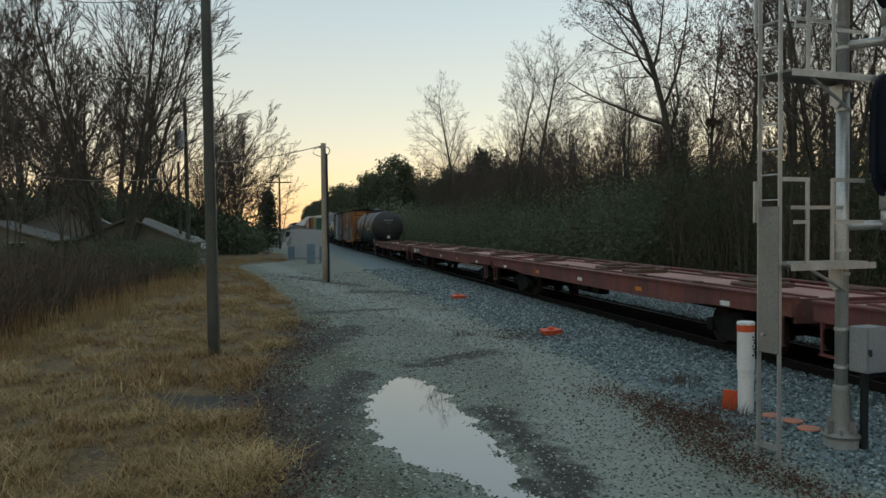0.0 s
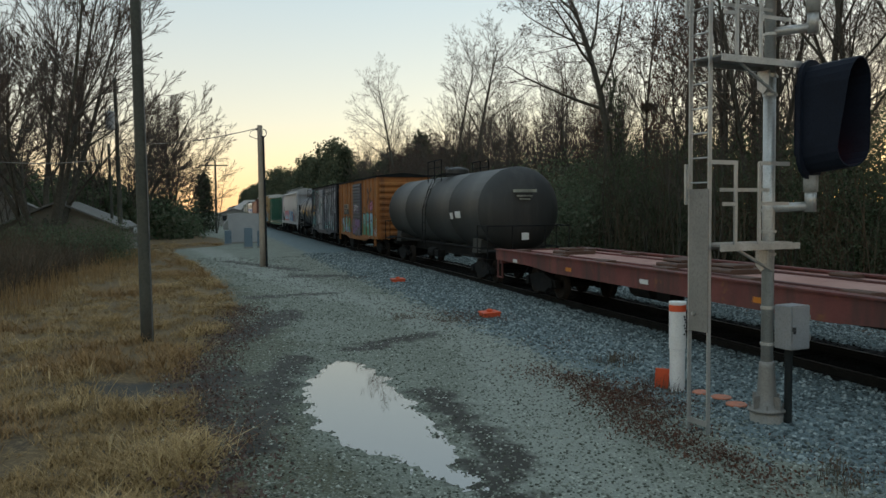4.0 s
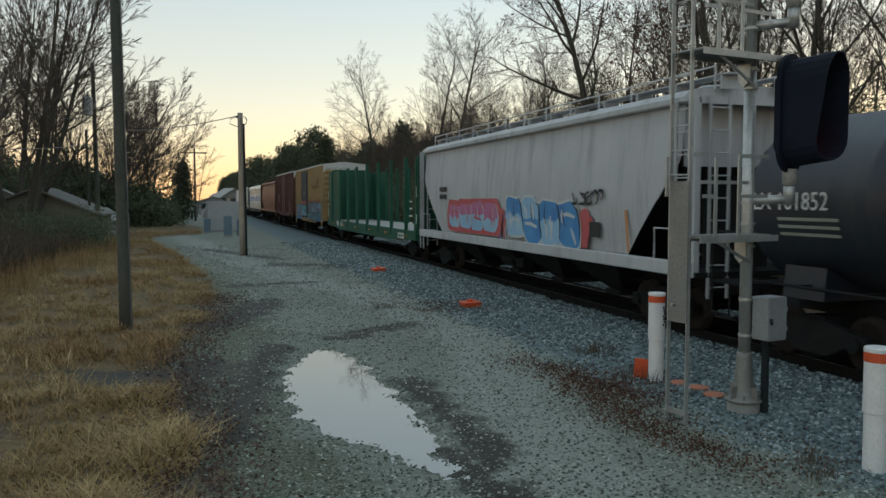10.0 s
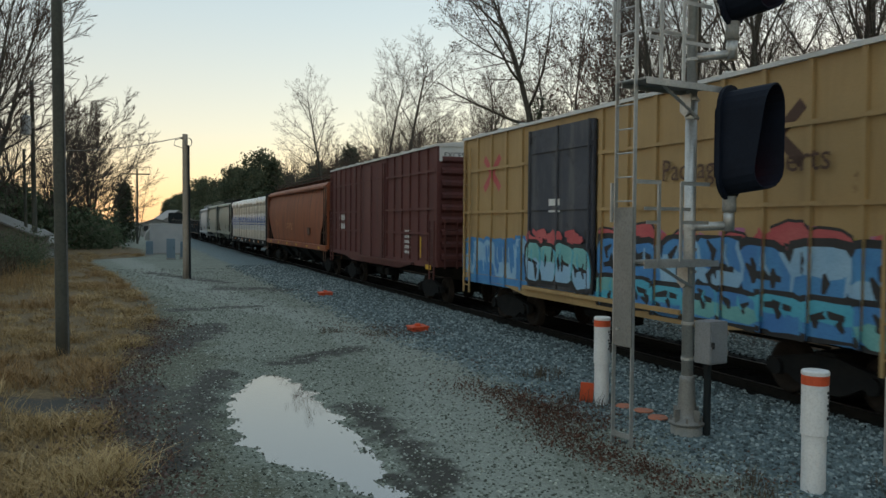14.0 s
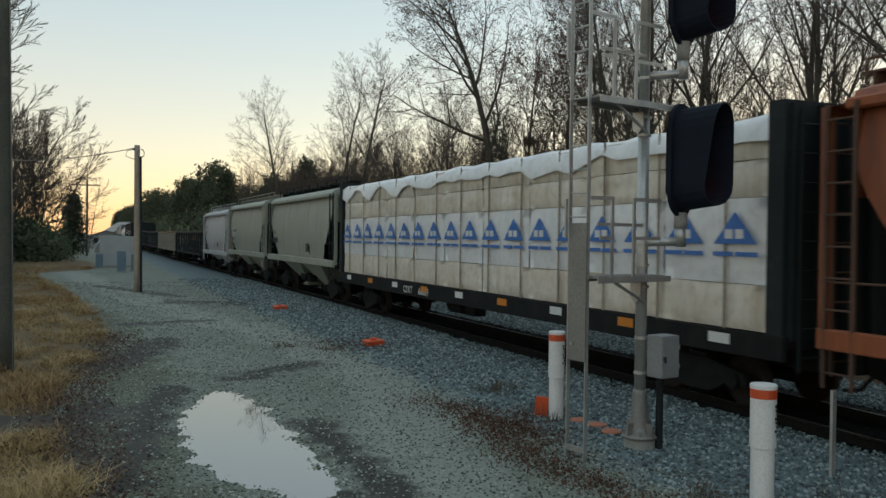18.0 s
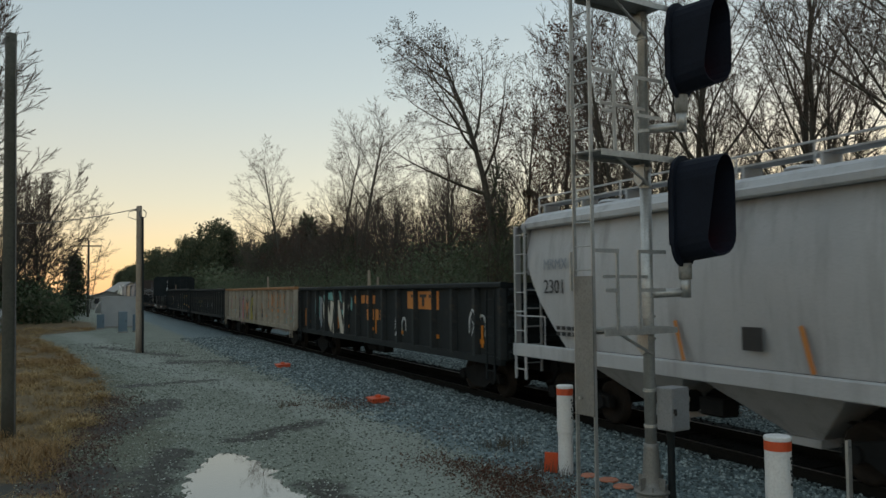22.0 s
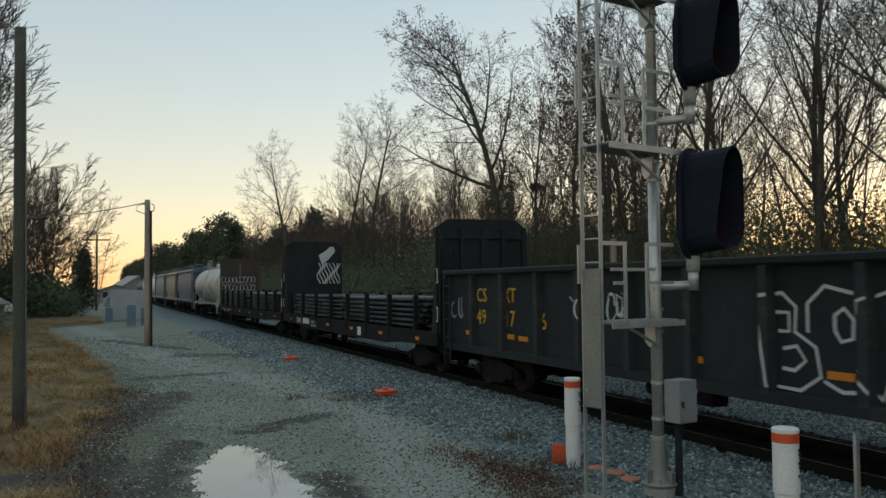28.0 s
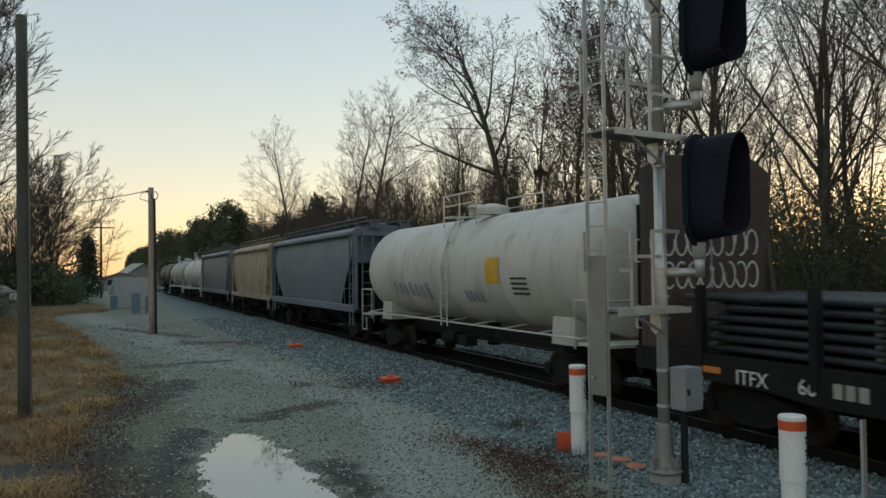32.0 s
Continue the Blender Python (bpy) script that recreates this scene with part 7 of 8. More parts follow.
rgl = random.Random(9)
LZ = [1.31, 2.0, 3.3, 3.86, 4.46]
nb = 9
for sx in (-1, 1):
    for i in range(nb):
        y0, y1 = 0.42 + (L - 0.84) * i / nb, 0.42 + (L - 0.84) * (i + 1) / nb
        for k in range(4):
            tint = WRAP if k == 1 else WRAP_TAN
            b = part("wrapped_block", bundle(y0 + 0.012, y1 - 0.012, LZ[k], LZ[k + 1] - 0.008 - (0.06 * rgl.random() if k == 3 else 0), sx, rgl.random() * 50), tint, load, smooth=True)
            if sx < 0 and k == 1:
                for q in range(2):
                    yy = y0 + (y1 - y0) * (q + 0.5) / 2
                    part("emblem", Mesh().side([(yy - 0.43, 2.6), (yy, 3.08), (yy + 0.43, 2.6)], -1.5, -1.475), LOGO_BLUE, b, "blue printed triangle")
                    part("emblem_mark", Mesh().box(-1.508, -1.501, yy - 0.19, yy - 0.03, 2.68, 2.82).box(-1.508, -1.501, yy + 0.03, yy + 0.19, 2.68, 2.82), WHITE_PAINT, b)
                    part("print", Mesh().box(-1.488, -1.48, yy - 0.46, yy - 0.02, 2.41, 2.48).box(-1.488, -1.48, yy + 0.04, yy + 0.46, 2.41, 2.48), LOGO_BLUE, b)
    tp = Mesh()
    for i in range(13):
        y = 0.42 + (L - 0.84) * (i + 0.5) / 13
        tp.box(*((-1.475, -1.455) if sx < 0 else (1.455, 1.475)), y - 0.02, y + 0.02, 1.26, 4.46)
    part("strap", tp, POLE_PALE, load)
cov = Mesh()
cn = 40
for i in range(cn + 1):
    y = 0.35 + (L - 0.7) * i / cn
    dz = 0.05 * noise.noise((y * 1.1, 0, 3)) + 0.02 * math.sin(y * 4.0)
    cov.v += [(-1.485, y, 4.1 + 0.35 * noise.noise((y * 0.8, 2, 1)) + 0.1 * noise.noise((y * 3.0, 2, 1))), (-1.47, y, 4.36 + dz), (-1.3, y, 4.5 + dz), (0, y, 4.6 + dz), (1.3, y, 4.5 + dz), (1.47, y, 4.36 + dz), (1.47, y, 4.05)]
cov.f = [(7 * i + j, 7 * i + j + 1, 7 * i + j + 8, 7 * i + j + 7) for i in range(cn) for j in range(6)]
part("cover", cov, WRAP, load, "white film cover over the top", smooth=True)

GH = "warm grey covered hopper with rounded sides"
c = hopper(55.6, 67.8, GH, 4.3, 1.42, HOPPER_GREY, 0.36, 1.55, 2, True, GON_DARK)
plate(c, 4.0, 4.4, 1.95, 2.3, DARK_PAINT, "notice", -1.53)
letters("TILX", 0.3, c, DARK_PAINT, on_side(-1.53, 11.0, 2.72))
bars(c, 11.0, 2.3, 1.1, 0.24, 6, DARK_PAINT, -1.53)
c = hopper(68.6, 80.1, GH, 4.3, 1.42, HOPPER_GREY, 0.36, 1.55, 2, True, HOPPER_GREY)
for z, w in ((2.75, 1.15), (2.25, 1.25)):
    plate(c, 9.75, 9.75 - w, z - 0.06, z + 0.36, HOPPER_WHITE, "notice", -1.522)
letters("WFRX", 0.38, c, DARK_PAINT, on_side(-1.53, 9.7, 2.78))
letters("410532", 0.36, c, DARK_PAINT, on_side(-1.53, 9.7, 2.28), squeeze=0.95)
c = hopper(80.7, 92.1, "pale grey covered hopper with rounded sides", 4.12, 1.2, HOPPER_WHITE, 0.36, 1.55, 2, True, HOPPER_WHITE)
letters("MRMX", 0.32, c, SP_GREY, on_side(-1.53, 10.0, 3.1))
letters("2301", 0.42, c, DARK_PAINT, on_side(-1.53, 10.0, 2.6))
plate(c, 3.9, 4.3, 1.75, 2.1, DARK_PAINT, "notice", -1.53)
for i in range(2):
    bars(c, 9.5, 1.85 - 0.12 * i, 0.8, 0.08, 4, DARK_PAINT, -1.53)
for y in (3.0, 5.6, 8.2):
    m = Mesh()
    ribbon(m, [(y, 1.5), (y + 0.2, 2.15)], [0.09, 0.09], -1.535)
    part("chalk_mark", m, SP_ORANGE, c)

c = gondola(92.6, 112.0, "black gondola with bold white graffiti", 2.87, GON_DARK, 14, None, GON_RIB)
scrawl(c, 12.0, 15.8, 1.9, 2.6, (SP_TEAL, SP_BLACK), 91, 5, 0.22)
scrawl(c, 15.4, 16.4, 1.1, 2.4, (SP_TEAL, SP_GREY), 90, 3, 0.2)
plate(c, 18.55, 18.67, 1.2, 1.95, ORANGE_PAINT, "reflector", -1.42)
for k, g in enumerate("NIV"):
    fat_letter(c, g, (15.5, 14.4, 13.7)[k], (14.5, 13.75, 12.4)[k], 1.2, 2.3, 0.36, CREAM, SP_BLACK, 0.16, 0.012)
m = Mesh().poly([(0, 3.95, 2.14), (0, 6.35, 2.14), (0, 6.35, 2.66), (0, 3.95, 2.66)][::-1])
paint(c, m, SP_ORANGE, "emblem", None, "faded orange emblem panel")
m = Mesh()
for a in (4.3, 5.0, 5.7):
    m.poly([(-0.002, a, 2.22), (-0.002, a, 2.57), (-0.002, a + 0.2, 2.57), (-0.002, a + 0.2, 2.22)])
    m.poly([(-0.003, a - 0.16, 2.48), (-0.003, a - 0.16, 2.57), (-0.003, a + 0.36, 2.57), (-0.003, a + 0.36, 2.48)])
paint(c, m, DARK_PAINT, "emblem_mark")
for y in (1.2, 4.4, 7.0, 9.2, 11.2, 13.6):
    plate(c, y, y + 0.11, 1.25, 1.8, ORANGE_PAINT, "reflector", -1.42)
bars(c, 11.4, 2.25, 2.2, 0.28, 4, SP_ORANGE, None)
bars(c, 9.8, 1.7, 1.4, 0.36, 3, SP_ORANGE, None)
scrawl(c, 6.5, 7.5, 1.2, 1.9, (SP_WHITE,), 92, 3, 0.07)
scrawl(c, 1.0, 2.0, 1.3, 2.2, (SP_WHITE,), 93, 3, 0.07)
part("post", Mesh().box(-1.5, -1.42, 9.8, 9.88, 2.87, 3.4), POLE_PALE, c, "pale timber stake above the rim")
part("post", Mesh().box(1.42, 1.5, 17.2, 17.28, 2.87, 3.3), POLE_PALE, c, "pale timber stake above the rim")

# ribs painted as if lit, to stand out from the panels
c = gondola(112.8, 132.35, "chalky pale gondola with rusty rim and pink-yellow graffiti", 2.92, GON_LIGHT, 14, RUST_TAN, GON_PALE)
scrawl(c, 9.6, 14.4, 1.1, 1.7, (SP_BLUE,), 94, 6, 0.16)
for k, g in enumerate("SOMA"):
    fat_letter(c, g, (14.5, 13.75, 12.75, 11.1)[k], (13.75, 12.95, 11.35, 9.75)[k], 0.98, (2.15, 2.25, 2.2, 2.2)[k], (0.34, 0.34, 0.42, 0.44)[k], (SP_PINK, SP_PINK, PEACH, SP_YELLOW)[k], SP_BLACK, 0.26, 0.012 * (k + 1))
scrawl(c, 16.8, 18.8, 1.6, 2.3, (PEACH, SP_PINK), 101, 3, 0.07)
scrawl(c, 15.6, 17.0, 1.3, 1.6, (SP_SKY,), 201, 4, 0.04)
bars(c, 17.5, 2.3, 2.4, 0.18, 3, RUST_TAN, None)
for k, pair in enumerate(("49", "10", "50")):
    letters(pair, 0.36, c, RUST_TAN, on_side(-1.42, 17.4 - 1.38 * k, 1.78))
plate(c, 8.0, 8.1, 1.5, 2.05, ORANGE_PAINT, "reflector", -1.416)
for i in range(4):
    plate(c, 8.3 + 0.05 * (i % 2), 9.0, 1.5 + 0.16 * i, 1.53 + 0.16 * i, DARK_PAINT, "lettering", -1.416)
for k, g in enumerate("OSX"):
    fat_letter(c, g, 6.1 - 1.38 * k, 5.4 - 1.38 * k, 1.95, 2.55, 0.3, SP_ORANGE, SP_BLACK, 0.1, 0.004)
    plate(c, 6.15 - 1.38 * k, 5.2 - 1.38 * k, 1.66, 1.8, SP_ORANGE, "emblem", -1.42)
plate(c, 7.6, 8.1, 1.3, 1.75, DARK_PAINT, "notice", -1.416)
scrawl(c, 0.6, 1.8, 1.2, 2.2, (SP_PINK, SP_TEAL), 95, 4, 0.06)
part("post", Mesh().box(-1.5, -1.42, 6.2, 6.28, 2.92, 3.5), POLE_PALE, c, "pale timber stake above the rim")

c = gondola(132.8, 151.9, "sooty black gondola with chalk marks", 2.95, GON_DARK, 17, None, GON_RIB)
scrawl(c, 2.2, 3.2, 2.1, 2.7, (SP_WHITE,), 96, 2, 0.08)
scrawl(c, 5.0, 9.5, 1.2, 2.0, (SP_GREY,), 97, 5, 0.09)
scrawl(c, 10.5, 13.5, 1.2, 2.2, (SP_GREY, SP_YELLOW), 98, 3, 0.08)

c = gondola(152.5, 172.7, "black gondola with yellow marks and white outline graffiti", 3.05, GON_DARK, 12, None, GON_RIB)
m = Mesh()
for st in (((8.6, 2.45), (8.2, 2.5), (7.95, 2.3), (7.98, 1.95), (7.62, 1.75), (7.55, 1.35), (7.9, 1.13), (8.4, 1.15), (8.5, 1.8), (8.6, 2.45)), ((8.32, 2.22), (8.08, 2.22), (8.08, 1.95), (8.28, 1.95)), ((8.2, 1.7), (7.95, 1.75), (7.8, 1.55), (8.0, 1.4), (8.22, 1.42)), ((7.75, 1.95), (7.75, 2.35), (7.45, 2.6), (7.0, 2.5)), ((7.5, 1.3), (7.2, 1.18), (7.0, 1.2)), ((7.3, 2.2), (7.15, 2.3), (7.0, 2.15), (7.02, 1.9), (7.2, 1.85), (7.3, 2.0), (7.3, 2.2)), ((6.95, 1.45), (6.85, 2.4), (6.4, 2.55), (6.0, 2.3), (6.1, 1.95), (6.4, 1.8), (6.0, 1.2)), ((6.95, 1.45), (6.6, 1.15), (6.45, 1.5))):
    ribbon(m, st, [0.055] * len(st), 0)
paint(c, m, SP_WHITE, "graffiti", None, "thin white outline lettering")
scrawl(c, 11.9, 12.6, 1.9, 2.5, (SP_WHITE,), 99, 4, 0.05)
scrawl(c, 19.2, 19.9, 1.7, 2.4, (SP_GREY,), 102, 2, 0.08)
m = Mesh()
for a in (3.2, 4.4, 5.7):
    pts = [(a + 0.45 * math.cos(q), 1.95 + 0.45 * math.sin(q)) for q in np.linspace(0.6, 5.6, 12)]
    ribbon(m, pts, [0.16] * 12, 0)
paint(c, m, YELLOW_PAINT, "emblem", None, "large yellow emblem strokes")
for k, pair in enumerate(("49", "17", "66")):
    letters(pair, 0.55, c, YELLOW_PAINT, on_side(-1.42, 18.25 - 1.45 * k if k else 18.3, 1.65))
    if k < 2:
        letters(("CS", "XT")[k], 0.5, c, YELLOW_PAINT, on_side(-1.42, 18.3 - 1.45 * k, 2.22))
plate(c, 16.9, 16.3, 1.35, 1.47, ORANGE_PAINT, "reflector", -1.42)
scrawl(c, 13.2, 13.8, 1.9, 2.4, (SP_WHITE,), 100, 2, 0.05)
plate(c, 2.0, 2.5, 1.3, 1.65, WHITE_PAINT, "notice", -1.416)
part("post", Mesh().box(-1.5, -1.42, 12.2, 12.28, 3.05, 3.5), POLE_PALE, c, "pale timber stake above the rim")

c = bulkhead_flat(173.2, 193.1, "black bulkhead flatcar with stakes and a white squid-like drawing", BLACK, GON_DARK, 4.55, 8, 2.35, rear=4.9)
letters("CIGX", 0.34, c, WHITE_PAINT, on_side(-1.55, 16.9, 0.95))
bars(c, 15.7, 0.95, 1.2, 0.24, 6, WHITE_PAINT, -1.546)
bars(c, 14.2, 1.02, 0.9, 0.1, 4, HOPPER_GREY, -1.546, 2)
plate(c, 7.0, 7.4, 0.85, 1.15, WHITE_PAINT, "notice", -1.546)
m = Mesh()
for i in range(9):
    a = -1.0 + 0.16 * i
    pts = [(a + 0.12 * math.sin(q * 2.2 + i), 3.6 - 0.28 * q) for q in np.linspace(0, 3.4, 9)]
    ribbon(m, pts, [0.07] * 9, 0)
ribbon(m, [(-0.9, 3.75), (-0.5, 3.95), (-0.15, 4.2), (0.05, 4.25)], [0.5, 0.45, 0.4, 0.2], 0)
sq = Mesh()
sq.v = [(1.05 + y * 0.8, 19.63, z * 1.1 - 0.15) for _, y, z in m.v]
sq.f = [tuple(reversed(f)) for f in m.f]
part("drawing", sq, SP_WHITE, c, "white sprayed squid-like drawing")
pipe_load(173.2, 193.1, "dark blue-grey pipes stacked on a flatcar", 0.055, 6, PIPE, 5)
c = bulkhead_flat(193.6, 215.3, "black bulkhead flatcar with a rusty brown rear bulkhead", BLACK, DARK_RUST, 4.35, 9, 2.4, rear=4.75)
letters("ITFX", 0.32, c, WHITE_PAINT, on_side(-1.55, 19.2, 0.9))
letters("66", 0.32, c, WHITE_PAINT, on_side(-1.55, 18.0, 0.9))
bars(c, 17.4, 0.92, 0.6, 0.2, 3, HOPPER_GREY, -1.546)
m = Mesh()
for k, z in enumerate((2.55, 3.15)):
    for i in range(9):
        pts = [(-1.25 + 0.28 * i + 0.13 * math.cos(q), z + 0.24 * math.sin(q)) for q in np.linspace(0.5 * i + k, 5.0 + 0.5 * i + k, 12)]
        ribbon(m, pts, [0.035] * 12, 0)
sq = Mesh()
sq.v = [(y, 21.43, z) for _, y, z in m.v]
sq.f = [tuple(reversed(f)) for f in m.f]
part("stripe", Mesh().box(-0.02, 0.015, 21.42, 21.432, 2.3, 4.4), SP_GREY, c, "pale vertical streak")
tagged(part("graffiti", sq, SP_WHITE, c, "white looping sprayed outlines"), kind="stuff")
pipe_load(193.6, 215.3, "dark blue-grey pipes stacked on a flatcar", 0.055, 6, PIPE, 6)

c = tank_car(216.2, 231.9, "grimy white tank car with a railed top platform", TANK_WHITE, 1.52, 2.72, rail_mat=TANK_WHITE)
wrap_patch(c, 4.6, 5.3, 2.35, 3.0, 1.52, 2.72, YELLOW_PAINT)
for k in range(7):
    wrap_patch(c, 12.0 - 0.45 * k, 12.25 - 0.45 * k, 2.0 - 0.03 * k, 2.35 - 0.05 * (k % 3), 1.52, 2.72, SP_GREY, "graffiti")
for k in range(4):
    wrap_patch(c, 6.6 - 0.3 * k, 6.8 - 0.3 * k, 1.85, 2.15, 1.52, 2.72, SP_GREY, "graffiti")
for k in range(4):
    wrap_patch(c, 3.2, 4.0, 2.1 + 0.12 * k, 2.15 + 0.12 * k, 1.52, 2.72, DARK_PAINT, "lettering")
c = hopper(232.6, 248.0, "blue-grey covered hopper with rounded sides", 4.2, 1.15, HOPPER_BLUE, 0.3, 1.8, 3, True, HOPPER_BLUE)
hopper(248.7, 262.4, "cream covered hopper streaked with rust", 4.15, 1.15, HOPPER_CREAM, 0.36, 1.2, 3, True, HOPPER_CREAM)
hopper(263.7, 279.8, "dark blue-grey covered hopper far back in the train", 4.2, 1.15, HOPPER_BLUE, 0.3, 1.8, 3, True, HOPPER_BLUE)
tank_car(280.5, 297.0, "grimy white tank car far back in the train", TANK_WHITE, 1.5, 2.68)
tank_car(297.7, 314.0, "grey tank car far back in the train", HOPPER_GREY, 1.5, 2.68)
tank_car(314.7, 331.0, "dark tank car at the back of view", TANK_BLACK, 1.5, 2.68, white_rails=False)

# ---- signal mast with ladder, platforms and two hooded heads ----
MX, MY, LX, LY = 5.05, 10.38, 3.95, 9.93
EX, EY = (MX - LX) / math.hypot(MX - LX, MY - LY), (MY - LY) / math.hypot(MX - LX, MY - LY)
# local frame: x from the ladder to the mast, the mast at the origin
mast_at = Matrix(((EX, -EY, 0, MX), (EY, EX, 0, MY), (0, 0, 1, 0), (0, 0, 0, 1)))
LAD = -math.hypot(MX - LX, MY - LY)
mast = thing("railway_signal", "galvanised railway signal mast with ladder and black hooded heads", "railway signal", mast_at)
part("footing", Mesh().lathe([(0.21, -0.1), (0.21, 0.1), (0.19, 0.13), (0.05, 0.13)], 16), CONCRETE, mast, "dark concrete footing")
base = part("base_casting", Mesh().lathe([(0.24, 0.131), (0.24, 0.165), (0.15, 0.19), (0.13, 0.3), (0.1, 0.72), (0.1, 0.78), (0.085, 0.79)], 18), GALV_DULL, mast, "flared cast base", True)
for k in range(4):
    a = math.pi / 4 + k * math.pi / 2
    part("bolt", Mesh().tube([(0.205 * math.cos(a), 0.205 * math.sin(a), 0.12), (0.205 * math.cos(a), 0.205 * math.sin(a), 0.24)], 0.016, 6), GALV_DULL, base)
    part("web", Mesh().box(0.1, 0.23, -0.008, 0.008, 0.166, 0.34), GALV_DULL, base, at=pose(0, 0, 0, 0, 0, math.degrees(a) + 45))
part("lower_pole", Mesh().tube([(0, 0, 0.7), (0, 0, 4.55)], 0.078, 18), GALV, mast, smooth=True)
part("upper_pole", Mesh().tube([(0, 0, 4.55), (0, 0, 9.2)], 0.07, 18), GALV, mast, smooth=True)
for z in (1.02, 1.5, 2.2, 2.5, 2.78, 4.28, 4.52, 5.05, 6.35, 6.6, 7.2):
    part("clamp_band", Mesh().lathe([(0.084, z - 0.02), (0.09, z - 0.018), (0.09, z + 0.018), (0.084, z + 0.02)], 18).box(0.08, 0.13, -0.02, 0.02, z - 0.018, z + 0.018), GALV, mast, smooth=False)
jb = part("junction_box", Mesh().box(0.02, 0.36, -0.36, -0.1, 0.98, 1.55, 0.012), ALU, mast, "grey junction box")
part("box_door", Mesh().box(0.035, 0.345, -0.374, -0.361, 1.0, 1.53), ALU, jb)
part("hinge", Mesh().tube([(0.355, -0.37, 1.1), (0.355, -0.37, 1.16)], 0.012, 6).tube([(0.355, -0.37, 1.36), (0.355, -0.37, 1.42)], 0.012, 6), GALV_DULL, jb)
part("hasp", Mesh().box(0.03, 0.07, -0.40, -0.374, 1.22, 1.28).tube([(0.04, -0.4, 1.2), (0.04, -0.41, 1.24)], 0.018, 6), DARK_PAINT, jb)
part("conduit", Mesh().tube([(0.17, -0.2, -0.05), (0.17, -0.2, 0.9)], 0.05, 12).tube([(0.17, -0.2, 0.86), (0.17, -0.2, 0.98)], 0.058, 12), GON_DARK, mast, "dark grey cable conduit")
# ladder
ld = Mesh()
for y in (-0.165, 0.165):
    ld.box(LAD - 0.028, LAD + 0.028, y - 0.008, y + 0.008, -0.05, 9.0)
lad = part("ladder", ld, GALV, mast)
rung = Mesh().tube([(LAD, -0.165, 0), (LAD, 0.165, 0)], 0.011, 6).data("rung", GALV)
for i in range(26):
    part("rung", rung, GALV, lad, at=pose(0, 0, 1.3 + 0.305 * i))
part("foot_bar", Mesh().box(LAD - 0.03, LAD - 0.02, -0.17, 0.17, 0.1, 0.17), GALV, lad)
part("climb_guard", Mesh().box(LAD - 0.05, LAD - 0.03, -0.19, 0.13, 1.28, 3.05), GALV_DULL, lad, "flat grey anti-climb plate")
part("guard_clip", Mesh().tube([(LAD - 0.06, 0.02, 1.5), (LAD - 0.1, 0.02, 1.5)], 0.02, 6), GALV, lad)


def platform(z, rail=True):
    p = part("platform", Mesh().box(LAD + 0.03, 0.12, -0.32, 0.1, z - 0.02, z), GALV_DULL, mast)
    for y in (-0.335, 0.102):
        part("platform_edge", Mesh().box(LAD + 0.02, 0.2 if y < 0 else 0.14, y, y + 0.013, z - 0.075, z + 0.004), GALV, p)
    for i in range(9):
        y = -0.30 + 0.048 * i
        part("tread", Mesh().box(LAD + 0.05, 0.1, y, y + 0.012, z + 0.001, z + 0.016), GALV, p)
    part("strut", Mesh().tube([(-0.05, -0.1, z - 0.36), (LAD + 0.35, -0.28, z - 0.06)], 0.022, 5), GALV, p)
    part("gusset", Mesh().side([(-0.1, z - 0.08), (0.09, z - 0.08), (0.09, z - 0.3), (0.0, z - 0.38), (-0.1, z - 0.3)], -0.13, -0.1), GALV, p)
    if rail:
        for x in (LAD + 0.26, LAD + 0.66):
            part("rail_post", Mesh().box(x - 0.022, x + 0.022, -0.345, -0.32, z, z + 1.02), GALV, p)
        for x0, x1 in ((LAD - 0.14, LAD + 0.28), (LAD + 0.64, -0.02)):
            part("top_rail", Mesh().box(x0, x1, -0.35, -0.34, z + 0.98, z + 1.03), GALV, p)
        for x0, x1, y0, z0 in ((LAD + 0.03, LAD + 0.28, -0.35, 0.48), (LAD + 0.28, -0.03, -0.06, 0.66), (LAD + 0.66, -0.03, -0.35, 0.48)):
            part("mid_rail", Mesh().box(x0, x1, y0, y0 + 0.01, z + z0, z + z0 + 0.045), GALV, p)
        part("rail_post", Mesh().box(LAD - 0.14, LAD - 0.1, 0.1, 0.125, z + 0.5, z + 1.0), GALV, p)


for z in (2.36, 4.66, 6.74):
    platform(z)

